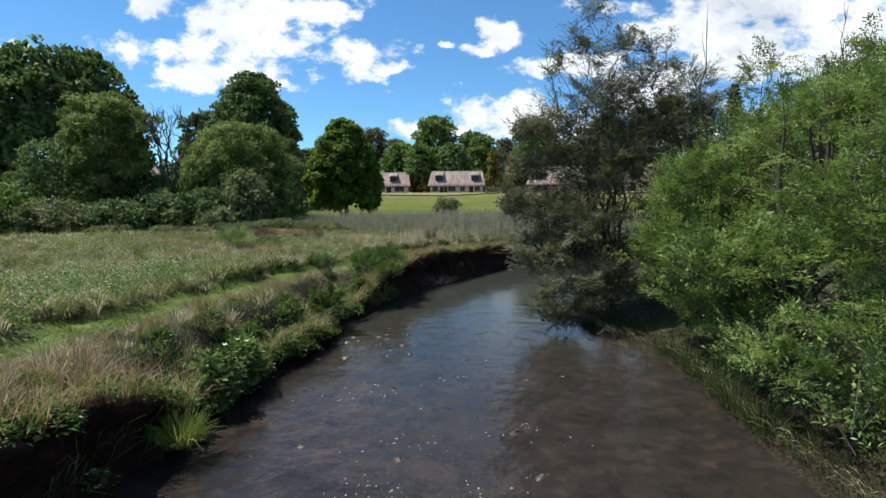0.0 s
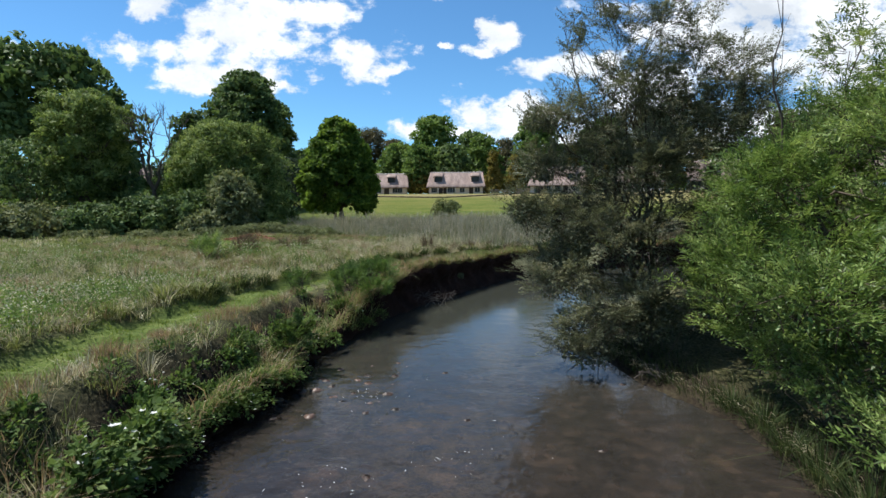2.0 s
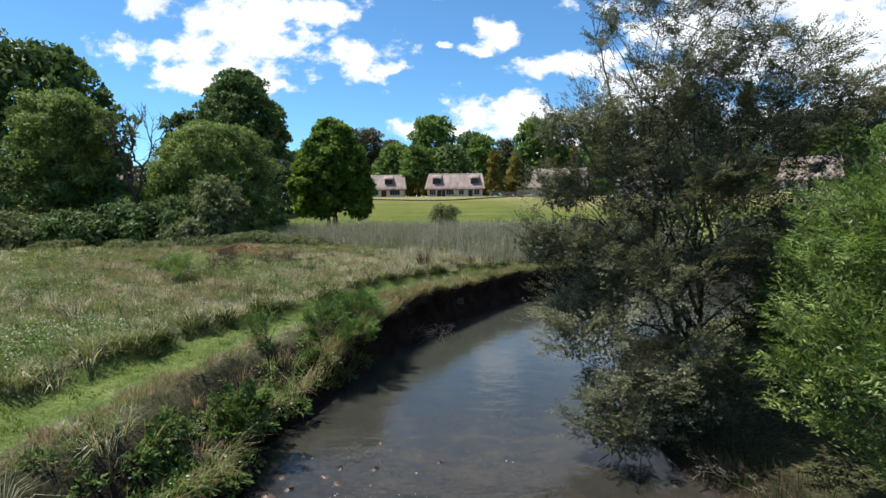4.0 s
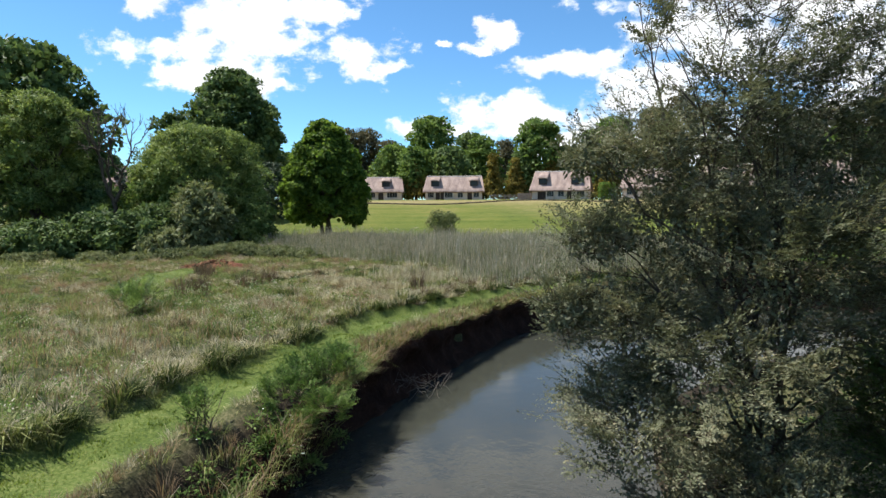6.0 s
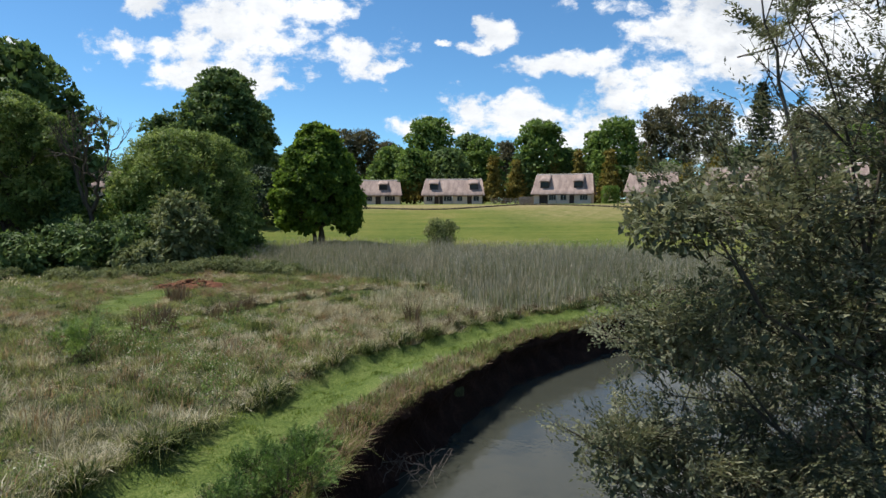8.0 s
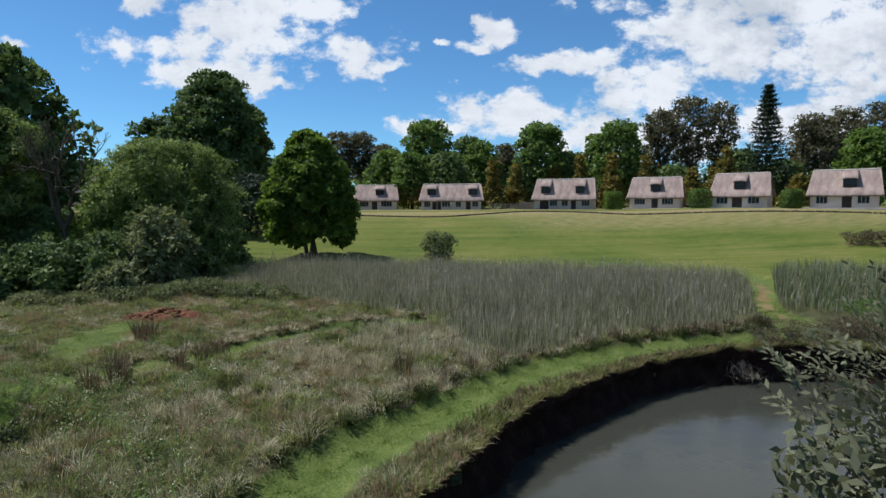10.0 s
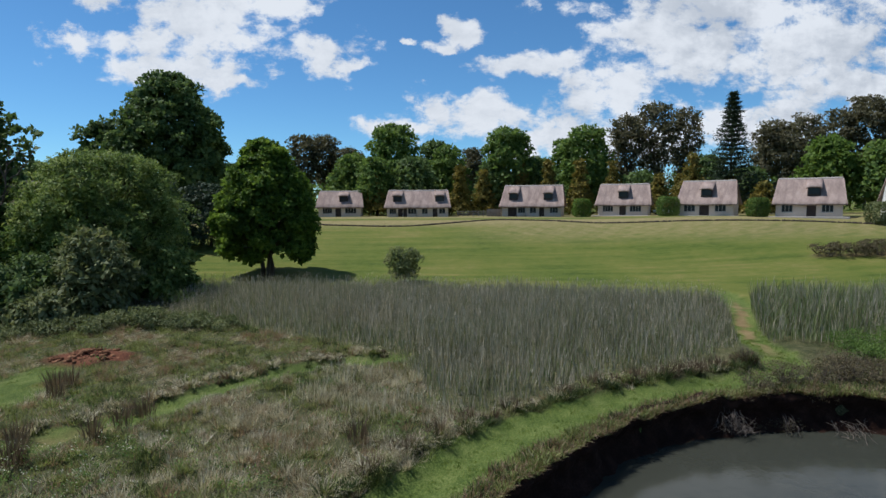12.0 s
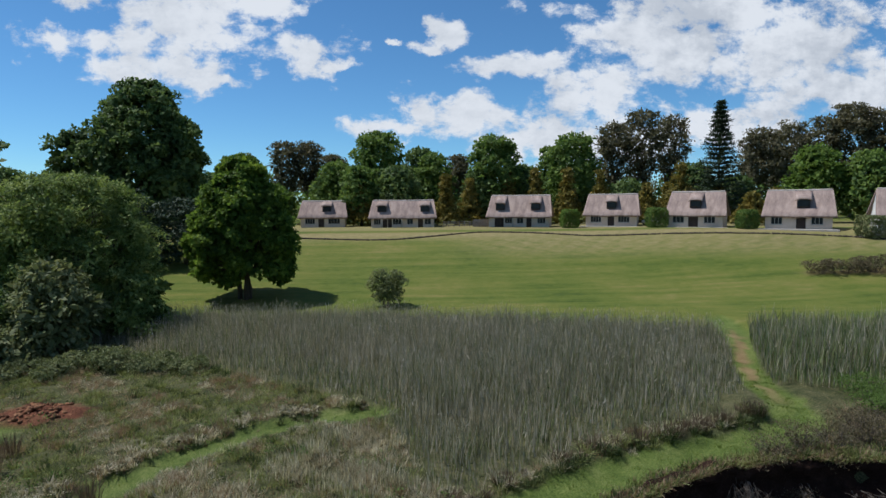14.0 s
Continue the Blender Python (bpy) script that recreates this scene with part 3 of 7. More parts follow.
mow = nd(nt, "ShaderNodeMapping", {0: co, "Scale": (0.05, 0.7, 1.0), "Rotation": (0, 0, radians(6))}).outputs[0]
n_mow = nd(nt, "ShaderNodeTexNoise", {"Vector": mow, "Scale": 1.0, "Detail": 4.0, "Roughness": 0.6}).outputs["Fac"]
mixed = nd(nt, "ShaderNodeMix", {0: 0.45, 2: n_mid, 3: n_fine}, data_type="FLOAT").outputs[0]
crisp = nd(nt, "ShaderNodeMix", {0: 0.62, 2: n_mid, 3: n_fine}, data_type="FLOAT").outputs[0]
crisp = nd(nt, "ShaderNodeMapRange", {"Value": crisp, "From Min": 0.36, "From Max": 0.64, "To Min": 0.2, "To Max": 0.8}).outputs[0]
meadow = ramp(nt, crisp, [(0.3, (0.03, 0.035, 0.014)), (0.5, (0.066, 0.07, 0.028)), (0.7, (0.14, 0.122, 0.064))])
l1 = nd(nt, "ShaderNodeMix", {0: 0.5, 2: n_mow, 3: n_big}, data_type="FLOAT").outputs[0]
l2 = nd(nt, "ShaderNodeMix", {0: 0.35, 2: l1, 3: mixed}, data_type="FLOAT").outputs[0]
lawn_c = ramp(nt, l2, [(0.36, (0.044, 0.07, 0.012)), (0.45, (0.084, 0.112, 0.018)), (0.54, (0.128, 0.138, 0.029)), (0.64, (0.2, 0.168, 0.06))])
path_c = ramp(nt, crisp, [(0.3, (0.048, 0.074, 0.016)), (0.5, (0.092, 0.128, 0.027)), (0.7, (0.15, 0.175, 0.052))])
soil_c = ramp(nt, crisp, [(0.3, (0.045, 0.017, 0.01)), (0.5, (0.105, 0.037, 0.02)), (0.7, (0.185, 0.075, 0.042))])
dirt_c = ramp(nt, mixed, [(0.3, (0.12, 0.08, 0.04)), (0.5, (0.19, 0.135, 0.065)), (0.7, (0.27, 0.21, 0.11))])
# Mud colour, kept dark so that it carries the banks' shade.
mud_shade_c = ramp(nt, crisp, [(0.3, (0.014, 0.010, 0.007)), (0.5, (0.03, 0.022, 0.014)), (0.7, (0.055, 0.045, 0.026))])
worn_c = ramp(nt, mixed, [(0.3, (0.14, 0.13, 0.045)), (0.5, (0.23, 0.19, 0.085)), (0.7, (0.32, 0.25, 0.13))])
col = meadow
for zone_name, c in (("lawn", lawn_c), ("worn", worn_c), ("mown", path_c), ("redsoil", soil_c), ("dirt", dirt_c), ("mud_shade", mud_shade_c)):
    at = nd(nt, "ShaderNodeAttribute")
    at.attribute_name = zone_name
    mx = nd(nt, "ShaderNodeMix", {0: at.outputs["Fac"], 6: col, 7: c}, data_type="RGBA")
    col = mx.outputs[2]
bump = nd(nt, "ShaderNodeBump", {"Height": crisp, "Strength": 0.8, "Distance": 0.06})
bs = nd(nt, "ShaderNodeBsdfPrincipled", {"Base Color": col, "Roughness": 0.95, "Specular IOR Level": 0.15, "Normal": bump.outputs[0]})
nt.links.new(bs.outputs[0], nd(nt, "ShaderNodeOutputMaterial").inputs[0])

# The undercut river bank: a profile swept along the outer bend.
line = curve(BANK_L, 0.16)
line = line[(line[:, 1] > -12) & (line[:, 0] < 60)]
tang = unit(np.gradient(line, axis=0))
out = np.stack([-tang[:, 1], tang[:, 0]], 1)
arc = np.concatenate([[0], np.cumsum(np.linalg.norm(np.diff(line, axis=0), axis=1))])
PROFILE = [(-0.6, -0.5), (-0.1, -0.15), (0.06, 0.12), (0.2, 0.34), (0.30, 0.6), (0.33, 0.85), (0.24, 1.05), (0.10, 1.22), (0.06, 1.36), (0.16, 1.47), (0.4, 1.53), (0.72, 1.555)]
rows_ = []
for j, (d, z) in enumerate(PROFILE):
    rough_ = 0.0 if j == len(PROFILE) - 1 else 1.0
    bulge = 0.14 * wave(arc, arc * 0.7 + j * 0.35, 0.9, 1.0) + 0.09 * wave(arc, j * 0.6 + arc * 0, 0.33, 2.0)
    slip = 0.20 * np.sin(arc * 0.55 + 1.0) + 0.12 * np.sin(arc * 1.7)
    dd = d + rough_ * (bulge + slip * 0.5) + setback(line[:, 1]) * (0.0 if z < 0.1 else min(1.0, 0.15 + 0.95 * z))
    x, y = line[:, 0] + out[:, 0] * dd, line[:, 1] + out[:, 1] * dd
    if z < 1.2:
        zz = np.where(z > 0.2, z * (1 - 0.5 * (1 - smooth(19, 25, y)) * smooth(7.5, 10.5, y)), z) + 0.05 * rough_ * wave(arc, arc + j, 0.5)
    else:
        zz = rise(x, y) - slump(y, np.maximum(dd, 0)) - 1.55 + z + 0.035 + 0.04 * rough_ * wave(arc, arc + j, 0.5)
    rows_.append(np.stack([x, y, np.broadcast_to(zz, x.shape)], -1))
bv = np.stack(rows_, 1)
bi = np.arange(bv.shape[0] * bv.shape[1]).reshape(bv.shape[:2])
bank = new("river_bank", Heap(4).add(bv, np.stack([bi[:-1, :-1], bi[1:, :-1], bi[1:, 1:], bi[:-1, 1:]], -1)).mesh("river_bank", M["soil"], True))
tagged(bank, "steep undercut bank of dark earth, shade deepened in its colour", "river bank", kind="structure")

# Water: a sheet between the banks, rippled over the shallows.
wm, nt = start_material("river_water")
co = nd(nt, "ShaderNodeTexCoord").outputs["Object"]
sp = nd(nt, "ShaderNodeSeparateXYZ", {0: co})
riffle = nd(nt, "ShaderNodeMapRange", {"Value": sp.outputs[1], "From Min": 27.0, "From Max": 9.0}, interpolation_type="SMOOTHSTEP").outputs[0]
str1 = nd(nt, "ShaderNodeMapping", {0: co, "Scale": (0.8, 0.7, 1.0)}).outputs[0]
w1 = nd(nt, "ShaderNodeTexNoise", {"Vector": str1, "Scale": 2.2, "Detail": 3.0, "Roughness": 0.45, "Distortion": 0.3}).outputs["Fac"]
w2 = nd(nt, "ShaderNodeTexNoise", {"Vector": str1, "Scale": 11.0, "Detail": 2.0, "Roughness": 0.5, "Distortion": 0.2}).outputs["Fac"]
hsum = nd(nt, "ShaderNodeMath", {0: w2, 1: 0.22, 2: w1}, operation="MULTIPLY_ADD").outputs[0]
strength = nd(nt, "ShaderNodeMath", {0: riffle, 1: 0.15, 2: 0.035}, operation="MULTIPLY_ADD").outputs[0]
bump = nd(nt, "ShaderNodeBump", {"Height": hsum, "Strength": strength, "Distance": 0.3})
bed_a = nd(nt, "ShaderNodeTexNoise", {"Vector": co, "Scale": 1.1, "Detail": 5.0, "Roughness": 0.65}).outputs["Fac"]
cob = nd(nt, "ShaderNodeTexVoronoi", {"Vector": co, "Scale": 4.5, "Randomness": 1.0})
cob_v = nd(nt, "ShaderNodeSeparateXYZ", {0: cob.outputs["Color"]}).outputs[0]
bed_n = nd(nt, "ShaderNodeMix", {0: 0.22, 2: bed_a, 3: cob_v}, data_type="FLOAT").outputs[0]
murk = ramp(nt, bed_n, [(0.3, (0.024, 0.021, 0.019)), (0.55, (0.043, 0.035, 0.03)), (0.75, (0.08, 0.056, 0.042))])
silt = nd(nt, "ShaderNodeMix", {0: riffle, 7: murk}, data_type="RGBA")
silt.inputs[6].default_value = (0.040, 0.042, 0.033, 1)
bs = nd(nt, "ShaderNodeBsdfPrincipled", {"Base Color": silt.outputs[2], "Roughness": 0.11, "IOR": 1.33, "Normal": bump.outputs[0]})
clear = nd(nt, "ShaderNodeBsdfTransparent", {0: (0.55, 0.42, 0.33, 1)})
thin = nd(nt, "ShaderNodeMath", {0: riffle, 1: 0.32}, operation="MULTIPLY").outputs[0]
mx = nd(nt, "ShaderNodeMixShader", {0: thin, 1: bs.outputs[0], 2: clear.outputs[0]})
nt.links.new(mx.outputs[0], nd(nt, "ShaderNodeOutputMaterial").inputs[0])
wl, wr = curve(BANK_L, 1.0), curve(BANK_R, 1.0)
tt = np.linspace(0, 1, 160)


def along(l):
    s = np.concatenate([[0], np.cumsum(np.linalg.norm(np.diff(l, axis=0), axis=1))])
    return np.stack([np.interp(tt * s[-1], s, l[:, 0]), np.interp(tt * s[-1], s, l[:, 1])], 1)


A, B = along(wl), along(wr)
side = unit(A - B)
A, B = A + side * 1.1, B - side * 2.0
k = np.linspace(0, 1, 5)[None, :, None]
grid = A[:, None] * (1 - k) + B[:, None] * k
wv = np.concatenate([grid, np.full((*grid.shape[:2], 1), WATER)], -1)
wi = np.arange(wv.shape[0] * 5).reshape(-1, 5)
water = new("water", Heap(4).add(wv, np.stack([wi[:-1, :-1], wi[:-1, 1:], wi[1:, 1:], wi[1:, :-1]], -1)).mesh("water", wm, True))
tagged(water, "murky brown river water, rippled over shallows", "river", kind="structure")


def lump(heap, at, size, g, squash=0.6):
    """A rough rounded stone as quads."""
    nu, nv = 8, 5
    th = np.linspace(0, 2 * np.pi, nu, endpoint=False)
    ph = np.linspace(0.12, np.pi - 0.12, nv)
    v = np.stack([np.sin(ph)[:, None] * np.cos(th), np.sin(ph)[:, None] * np.sin(th), np.cos(ph)[:, None] * np.ones(nu)], -1)
    v = v * (1 + g.normal(0, 0.10, (nv, nu, 1))) * np.array([1, g.uniform(0.6, 1.0), squash])
    a = g.uniform(0, 6.28)
    v = v @ np.array([[np.cos(a), -np.sin(a), 0], [np.sin(a), np.cos(a), 0], [0, 0, 1]]) * size + np.asarray(at)
    i = np.arange(nu * nv).reshape(nv, nu)
    f = np.stack([i[:-1], np.roll(i[:-1], -1, 1), np.roll(i[1:], -1, 1), i[1:]], -1).reshape(-1, 4)
    cap = np.array([[i[0, 0], i[0, 1], i[0, 2], i[0, 3]], [i[0, 0], i[0, 3], i[0, 4], i[0, 7]], [i[0, 4], i[0, 5], i[0, 6], i[0, 7]]])
    heap.add(v, np.vstack([f, cap]))


g = np.random.default_rng(3)
stones = Heap(4)
for _ in range(450):
    y = g.uniform(4, 24)
    x = g.uniform(-3.6, 5.6)
    lump(stones, (x, y, -0.46 + g.uniform(0, 0.2)), g.uniform(0.05, 0.22), g)
for _ in range(110):
    lump(stones, (g.uniform(-3.2, -0.4), g.uniform(14.6, 19.0), WATER - g.uniform(0.02, 0.12)), g.uniform(0.05, 0.17), g, 0.45)
tagged(new("river_pebbles", stones.mesh("river_pebbles", M["stone"], True)), "brown pebbles on the bed of the shallow river", "pebbles", kind="stuff")
for x, y, s in ((1.75, 10.0, 0.30), (2.0, 8.4, 0.26), (-1.9, 9.4, 0.2), (-0.7, 12.4, 0.2), (3.2, 13.4, 0.18), (-2.2, 16.9, 0.22), (-1.6, 16.4, 0.16),
                (-2.6, 17.5, 0.25), (4.6, 17.1, 0.2), (0.9, 14.8, 0.16), (-0.2, 8.9, 0.17), (0.4, 18.0, 0.15)):
    h = Heap(4)
    lump(h, (0, 0, 0), s, g, 0.5)
    ob = new("river_stone", h.mesh("river_stone", M["stone"], True))
    ob.location = (x, y, WATER - s * 0.4)
    tagged(ob, "wet brown stone breaking the shallow river surface", "stone", "stones in the river")
# White flecks laid on the water in place of sun glints.
fleck = Heap(4)
m = 260
fy = g.uniform(5, 19, m)
fx = g.uniform(-2.8, 3.0, m) + 0.3 * np.sin(fy)
cl = np.array([(1.9, 10.2), (-0.2, 9.6), (-1.4, 12.2), (-1.2, 16.4), (0.6, 13.0), (-0.6, 7.8), (1.0, 8.0)])
which = g.integers(0, len(cl), m)
near_ = g.random(m) < 0.75
fx = np.where(near_, cl[which, 0] + g.normal(0, 0.38, m), fx)
fy = np.where(near_, cl[which, 1] + g.normal(0, 0.3, m), fy)
ang = g.uniform(0, 6.28, m)
leaves(fleck, np.stack([fx, fy, np.full(m, WATER + 0.006)], 1), np.stack([np.cos(ang), np.sin(ang), 0 * ang], 1),
       np.array([[0, 0, 1.0]]), g.uniform(0.012, 0.09, m) * g.random(m), g.uniform(0.008, 0.02, m), 0.0)
tagged(new("sun_sparkles", fleck.mesh("sun_sparkles", M["foam"])), "white flecks standing in for sun sparkle on the riffle", "foam", kind="stuff")


# ---- trees and shrubs ----
def profile(kind, t):
    if kind == "dome":
        return np.where(t < 0.3, 0.72 + 0.93 * t, np.sqrt(np.clip(1 - ((t - 0.3) / 0.74) ** 2, 0, 1)))
    if kind == "oval":
        return np.sqrt(np.clip(1 - ((t - 0.42) / 0.62) ** 2, 0.02, 1))
    if kind == "egg":
        return np.where(t < 0.3, 0.82 + 0.6 * t, np.clip(1 - (np.clip(t - 0.3, 0, 1) / 0.72) ** 1.8, 0.03, 1) ** 0.8)
    if kind == "cone":
        return 1.0 - 0.94 * t ** 0.9
    return np.where(t < 0.6, 0.55 + 0.75 * t, np.sqrt(np.clip(1 - ((t - 0.6) / 0.45) ** 2, 0.02, 1)))  # vase


def make_lobes(g, kind, low, high, radius, n, size=0.42, core=0.84):
    """Rounded masses that make up a crown, on its outline and inside: rows of centre and radii."""
    rows = []
    for i in range(n):
        t = (i + g.uniform(0.2, 0.8)) / n
        R = radius * float(profile(kind, np.array(t)))
        lr = max(size * radius * g.uniform(0.7, 1.15) * (0.55 + 0.45 * R / radius), 0.12 * radius)
        a = i * 2.4 + g.uniform(-0.4, 0.4)
        d = max(R - 0.75 * lr, 0.0) * g.uniform(0.85, 1.1)
        z = low + (high - low) * t
        z = min(max(z, low + lr * 0.6), high - lr * 0.7)
        rows.append((d * np.cos(a), d * np.sin(a), z, lr, lr, lr * g.uniform(0.75, 1.0)))
    for t in np.linspace(0.14, 0.84, 5) if core else ():
        R = core * radius * float(profile(kind, np.array(t)))
        rows.append((0, 0, low + (high - low) * t, R, R, min((high - low) * 0.17, R * 1.6)))
    return np.array(rows)


def clump_places(g, lobes, n, inner=0.62, thin=(99.0, 1.0)):
    """Places near the outside of the lobes, with their outward way."""
    w = lobes[:, 3] * lobes[:, 4] * np.where(lobes[:, 2] > thin[0], thin[1], 1.0)
    k = g.choice(len(lobes), n * 2, p=w / w.sum())
    d = sphere_points(n * 2, g)
    d[:, 2] = np.where(d[:, 2] < -0.3, -d[:, 2], d[:, 2])
    d = unit(d)
    p = lobes[k, :3] + d * lobes[k, 3:] * g.uniform(inner, 1.04, n * 2)[:, None] ** 0.6
    off = (p[:, None] - lobes[None, :, :3]) / lobes[None, :, 3:]
    inside = np.linalg.norm(off, axis=2)
    inside[np.arange(len(k)), k] = 9
    keep = (inside.min(1) > 0.72) | (g.random(n * 2) < 0.22)
    return p[keep][:n], d[keep][:n]


def limb_heap(g, lobes, trunk_r, high, stems=1, lean=0.0, sides=7, spread=0.3):
    """Trunks and the limbs that carry the lobes."""
    h = Heap(4)
    fork = max(0.35 * lobes[:, 2].min() + 0.15 * high, 0.3)
    centre = lobes[:, :2].mean(0)
    for s in range(stems):
        a = 2.4 * s + g.uniform(0, 1)
        foot = np.array([np.cos(a), np.sin(a), 0]) * (trunk_r * 1.5 if stems > 1 else 0)
        top = np.array([centre[0] + np.cos(a) * spread * (stems > 1) * 2 + lean, centre[1] + np.sin(a) * spread * (stems > 1), high * 0.78])
        tr = bent(foot - [0, 0, 0.25], top, 9, 0.18, 0, g)
        h.add(*tube(tr, trunk_r * np.array([1.15, 1.0, 0.9, 0.78, 0.66, 0.52, 0.36, 0.2, 0.05]) / (1 + 0.25 * (stems > 1)), sides))
        for row in lobes[s::stems][:14]:
            t0 = np.clip((row[2] - 0.3 * high) / high, fork / high, 0.75)
            i = t0 / 0.78 * 8
            a0 = tr[int(i)] * (1 - i % 1) + tr[min(int(i) + 1, 8)] * (i % 1)
            lb = bent(a0, row[:3] + [0, 0, row[5] * 0.3], 6, 0.3, 0.05, g)
            r0 = trunk_r * (0.5 - 0.35 * t0)
            h.add(*tube(lb, r0 * np.linspace(1, 0.22, 6), 5))
            for _ in range(3):
                tip = row[:3] + sphere_points(1, g)[0] * row[3:] * 0.85
                sb = bent(lb[3], tip, 4, 0.3, 0.03, g)
                h.add(*tube(sb, r0 * 0.42 * np.linspace(1, 0.2, 4), 4))
    return h


def crown_heap(g, lobes, n, clumps, clump_r, length, width, droop=0.0, inner=0.62):
    """A crown of leaves on the outer and upper sides of rounded clumps, with a looser dark inside."""
    c, d = clump_places(g, lobes, clumps, inner)
    k = g.integers(0, len(c), n)
    r = clump_r * 1.15 * g.uniform(0.65, 1.45, len(c))
    e_ = unit(sphere_points(n, g) + 0.7 * d[k] + [0, 0, 0.4])
    p = c[k] + e_ * [1, 1, 0.72] * (r[k] * g.uniform(0.5, 1.06, n))[:, None]
    way = e_ * 0.35 + g.normal(0, 0.6, (n, 3))
    way[:, 2] -= droop
    nrm = e_ + d[k] * 0.5 + g.normal(0, 0.4, (n, 3)) + [0, 0, 0.3]
    s = g.uniform(0.6, 1.35, n)
    h = Heap(4)
    leaves(h, p, way, nrm, length * s, width * s)
    m = n // 7
    k = g.integers(0, len(lobes), m)
    p = lobes[k, :3] + sphere_points(m, g) * lobes[k, 3:] * (0.75 * g.random(m) ** 0.4)[:, None]
    leaves(h, p, g.normal(0, 1, (m, 3)), g.normal(0, 1, (m, 3)), length * 2.0, width * 2.0)
    return h


def tree(name, label, at, lobes, n, clumps, clump_r, leaf, leaf_mat, trunk_r, high, seed, category="tree", group="", bark="bark", stems=1,
         droop=0.0, inner=0.62, crown_label="", spread=0.3):
    g = np.random.default_rng(seed)
    e = thing(name, label, category, at, 0, group)
    part("trunk", limb_heap(g, lobes, trunk_r, high, stems, spread=spread).mesh("trunk", M[bark], True), e)
    part("crown", crown_heap(g, lobes, n, clumps, clump_r, leaf[0], leaf[1], droop, inner).mesh("crown", M[leaf_mat]), e, crown_label)
    return e


def spray_crown(g, lobes, sprays, reach, twigs, length, per, leaf, lift=0.2, droop=0.1, inner=0.5, thin=(99.0, 1.0), fan=1.0):
    """A crown seen from near: flat sprays on the lobes, each a branchlet with twigs to both sides and leaves along them.
    Gives the leaves and the wood."""
    c, d = clump_places(g, lobes, sprays, inner, thin)
    m = len(c)
    up = np.array([[0, 0, 1.0]])
    b = unit(d * [1, 1, 0.55] + g.normal(0, 0.28, (m, 3)) + [0, 0, lift])
    nrm = unit(up - (b @ up.T) * b + d * 0.3 + g.normal(0, 0.22, (m, 3)))
    nrm = unit(nrm - (nrm * b).sum(1, keepdims=True) * b)
    side = np.cross(b, nrm)
    size = reach * g.uniform(0.55, 1.35, m)
    wood, foliage_ = Heap(4), Heap(4)
    for i in range(m):
        r = 0.008 * size[i] / reach
        wood.add(*tube(bent(c[i] - b[i] * size[i] * 1.3 - up[0] * 0.25 * size[i], c[i] + b[i] * size[i] * 0.7, 4, 0.25, 0.02, g), r * np.array([1.2, 0.9, 0.6, 0.25]), 3))
    k = np.repeat(np.arange(m), twigs)
    n = len(k)
    u = np.tile(np.linspace(-0.75, 0.72, twigs), m) + g.normal(0, 0.06, n)
    turn = np.where(np.tile(np.arange(twigs), m) % 2 == 0, 1.0, -1.0) * g.uniform(0.35, 1.15, n) * np.clip(1.15 - u, 0.25, 1.0) * fan
    start = c[k] + b[k] * (u * size[k])[:, None] + nrm[k] * (g.normal(0, 0.10, n) * size[k])[:, None]
    way = unit(np.cos(turn)[:, None] * b[k] + np.sin(turn)[:, None] * side[k] + nrm[k] * g.normal(0.08, 0.25, n)[:, None])
    L = length * g.uniform(0.55, 1.2, n) * (1.05 - 0.35 * np.abs(u)) * size[k] / reach
    end = start + way * L[:, None] - up * (droop * L)[:, None]
    ref = np.cross(way, nrm[k]) * 0.005
    tw = np.stack([start + ref, start - ref, end - ref * 0.3, end + ref * 0.3], 1)[::3]
    wood.add(tw, np.arange(len(tw) * 4).reshape(-1, 4))
    for j in range(per):
        t = (j + 0.5 + g.uniform(-0.3, 0.3, n)) / per
        p = start + way * (L * t)[:, None] - up * (droop * L * t * t)[:, None]
        out_ = np.cross(way, nrm[k]) * (1.0 if j % 2 else -1.0) + nrm[k] * g.normal(0, 0.3, n)[:, None]
        s = g.uniform(0.65, 1.25, n)
        leaves(foliage_, p, way * g.uniform(0.5, 1.1, n)[:, None] + out_ * 0.9, nrm[k] + g.normal(0, 0.38, (n, 3)) + [0, 0, 0.2], leaf[0] * s, leaf[1] * s, 0.15)
    return foliage_, wood


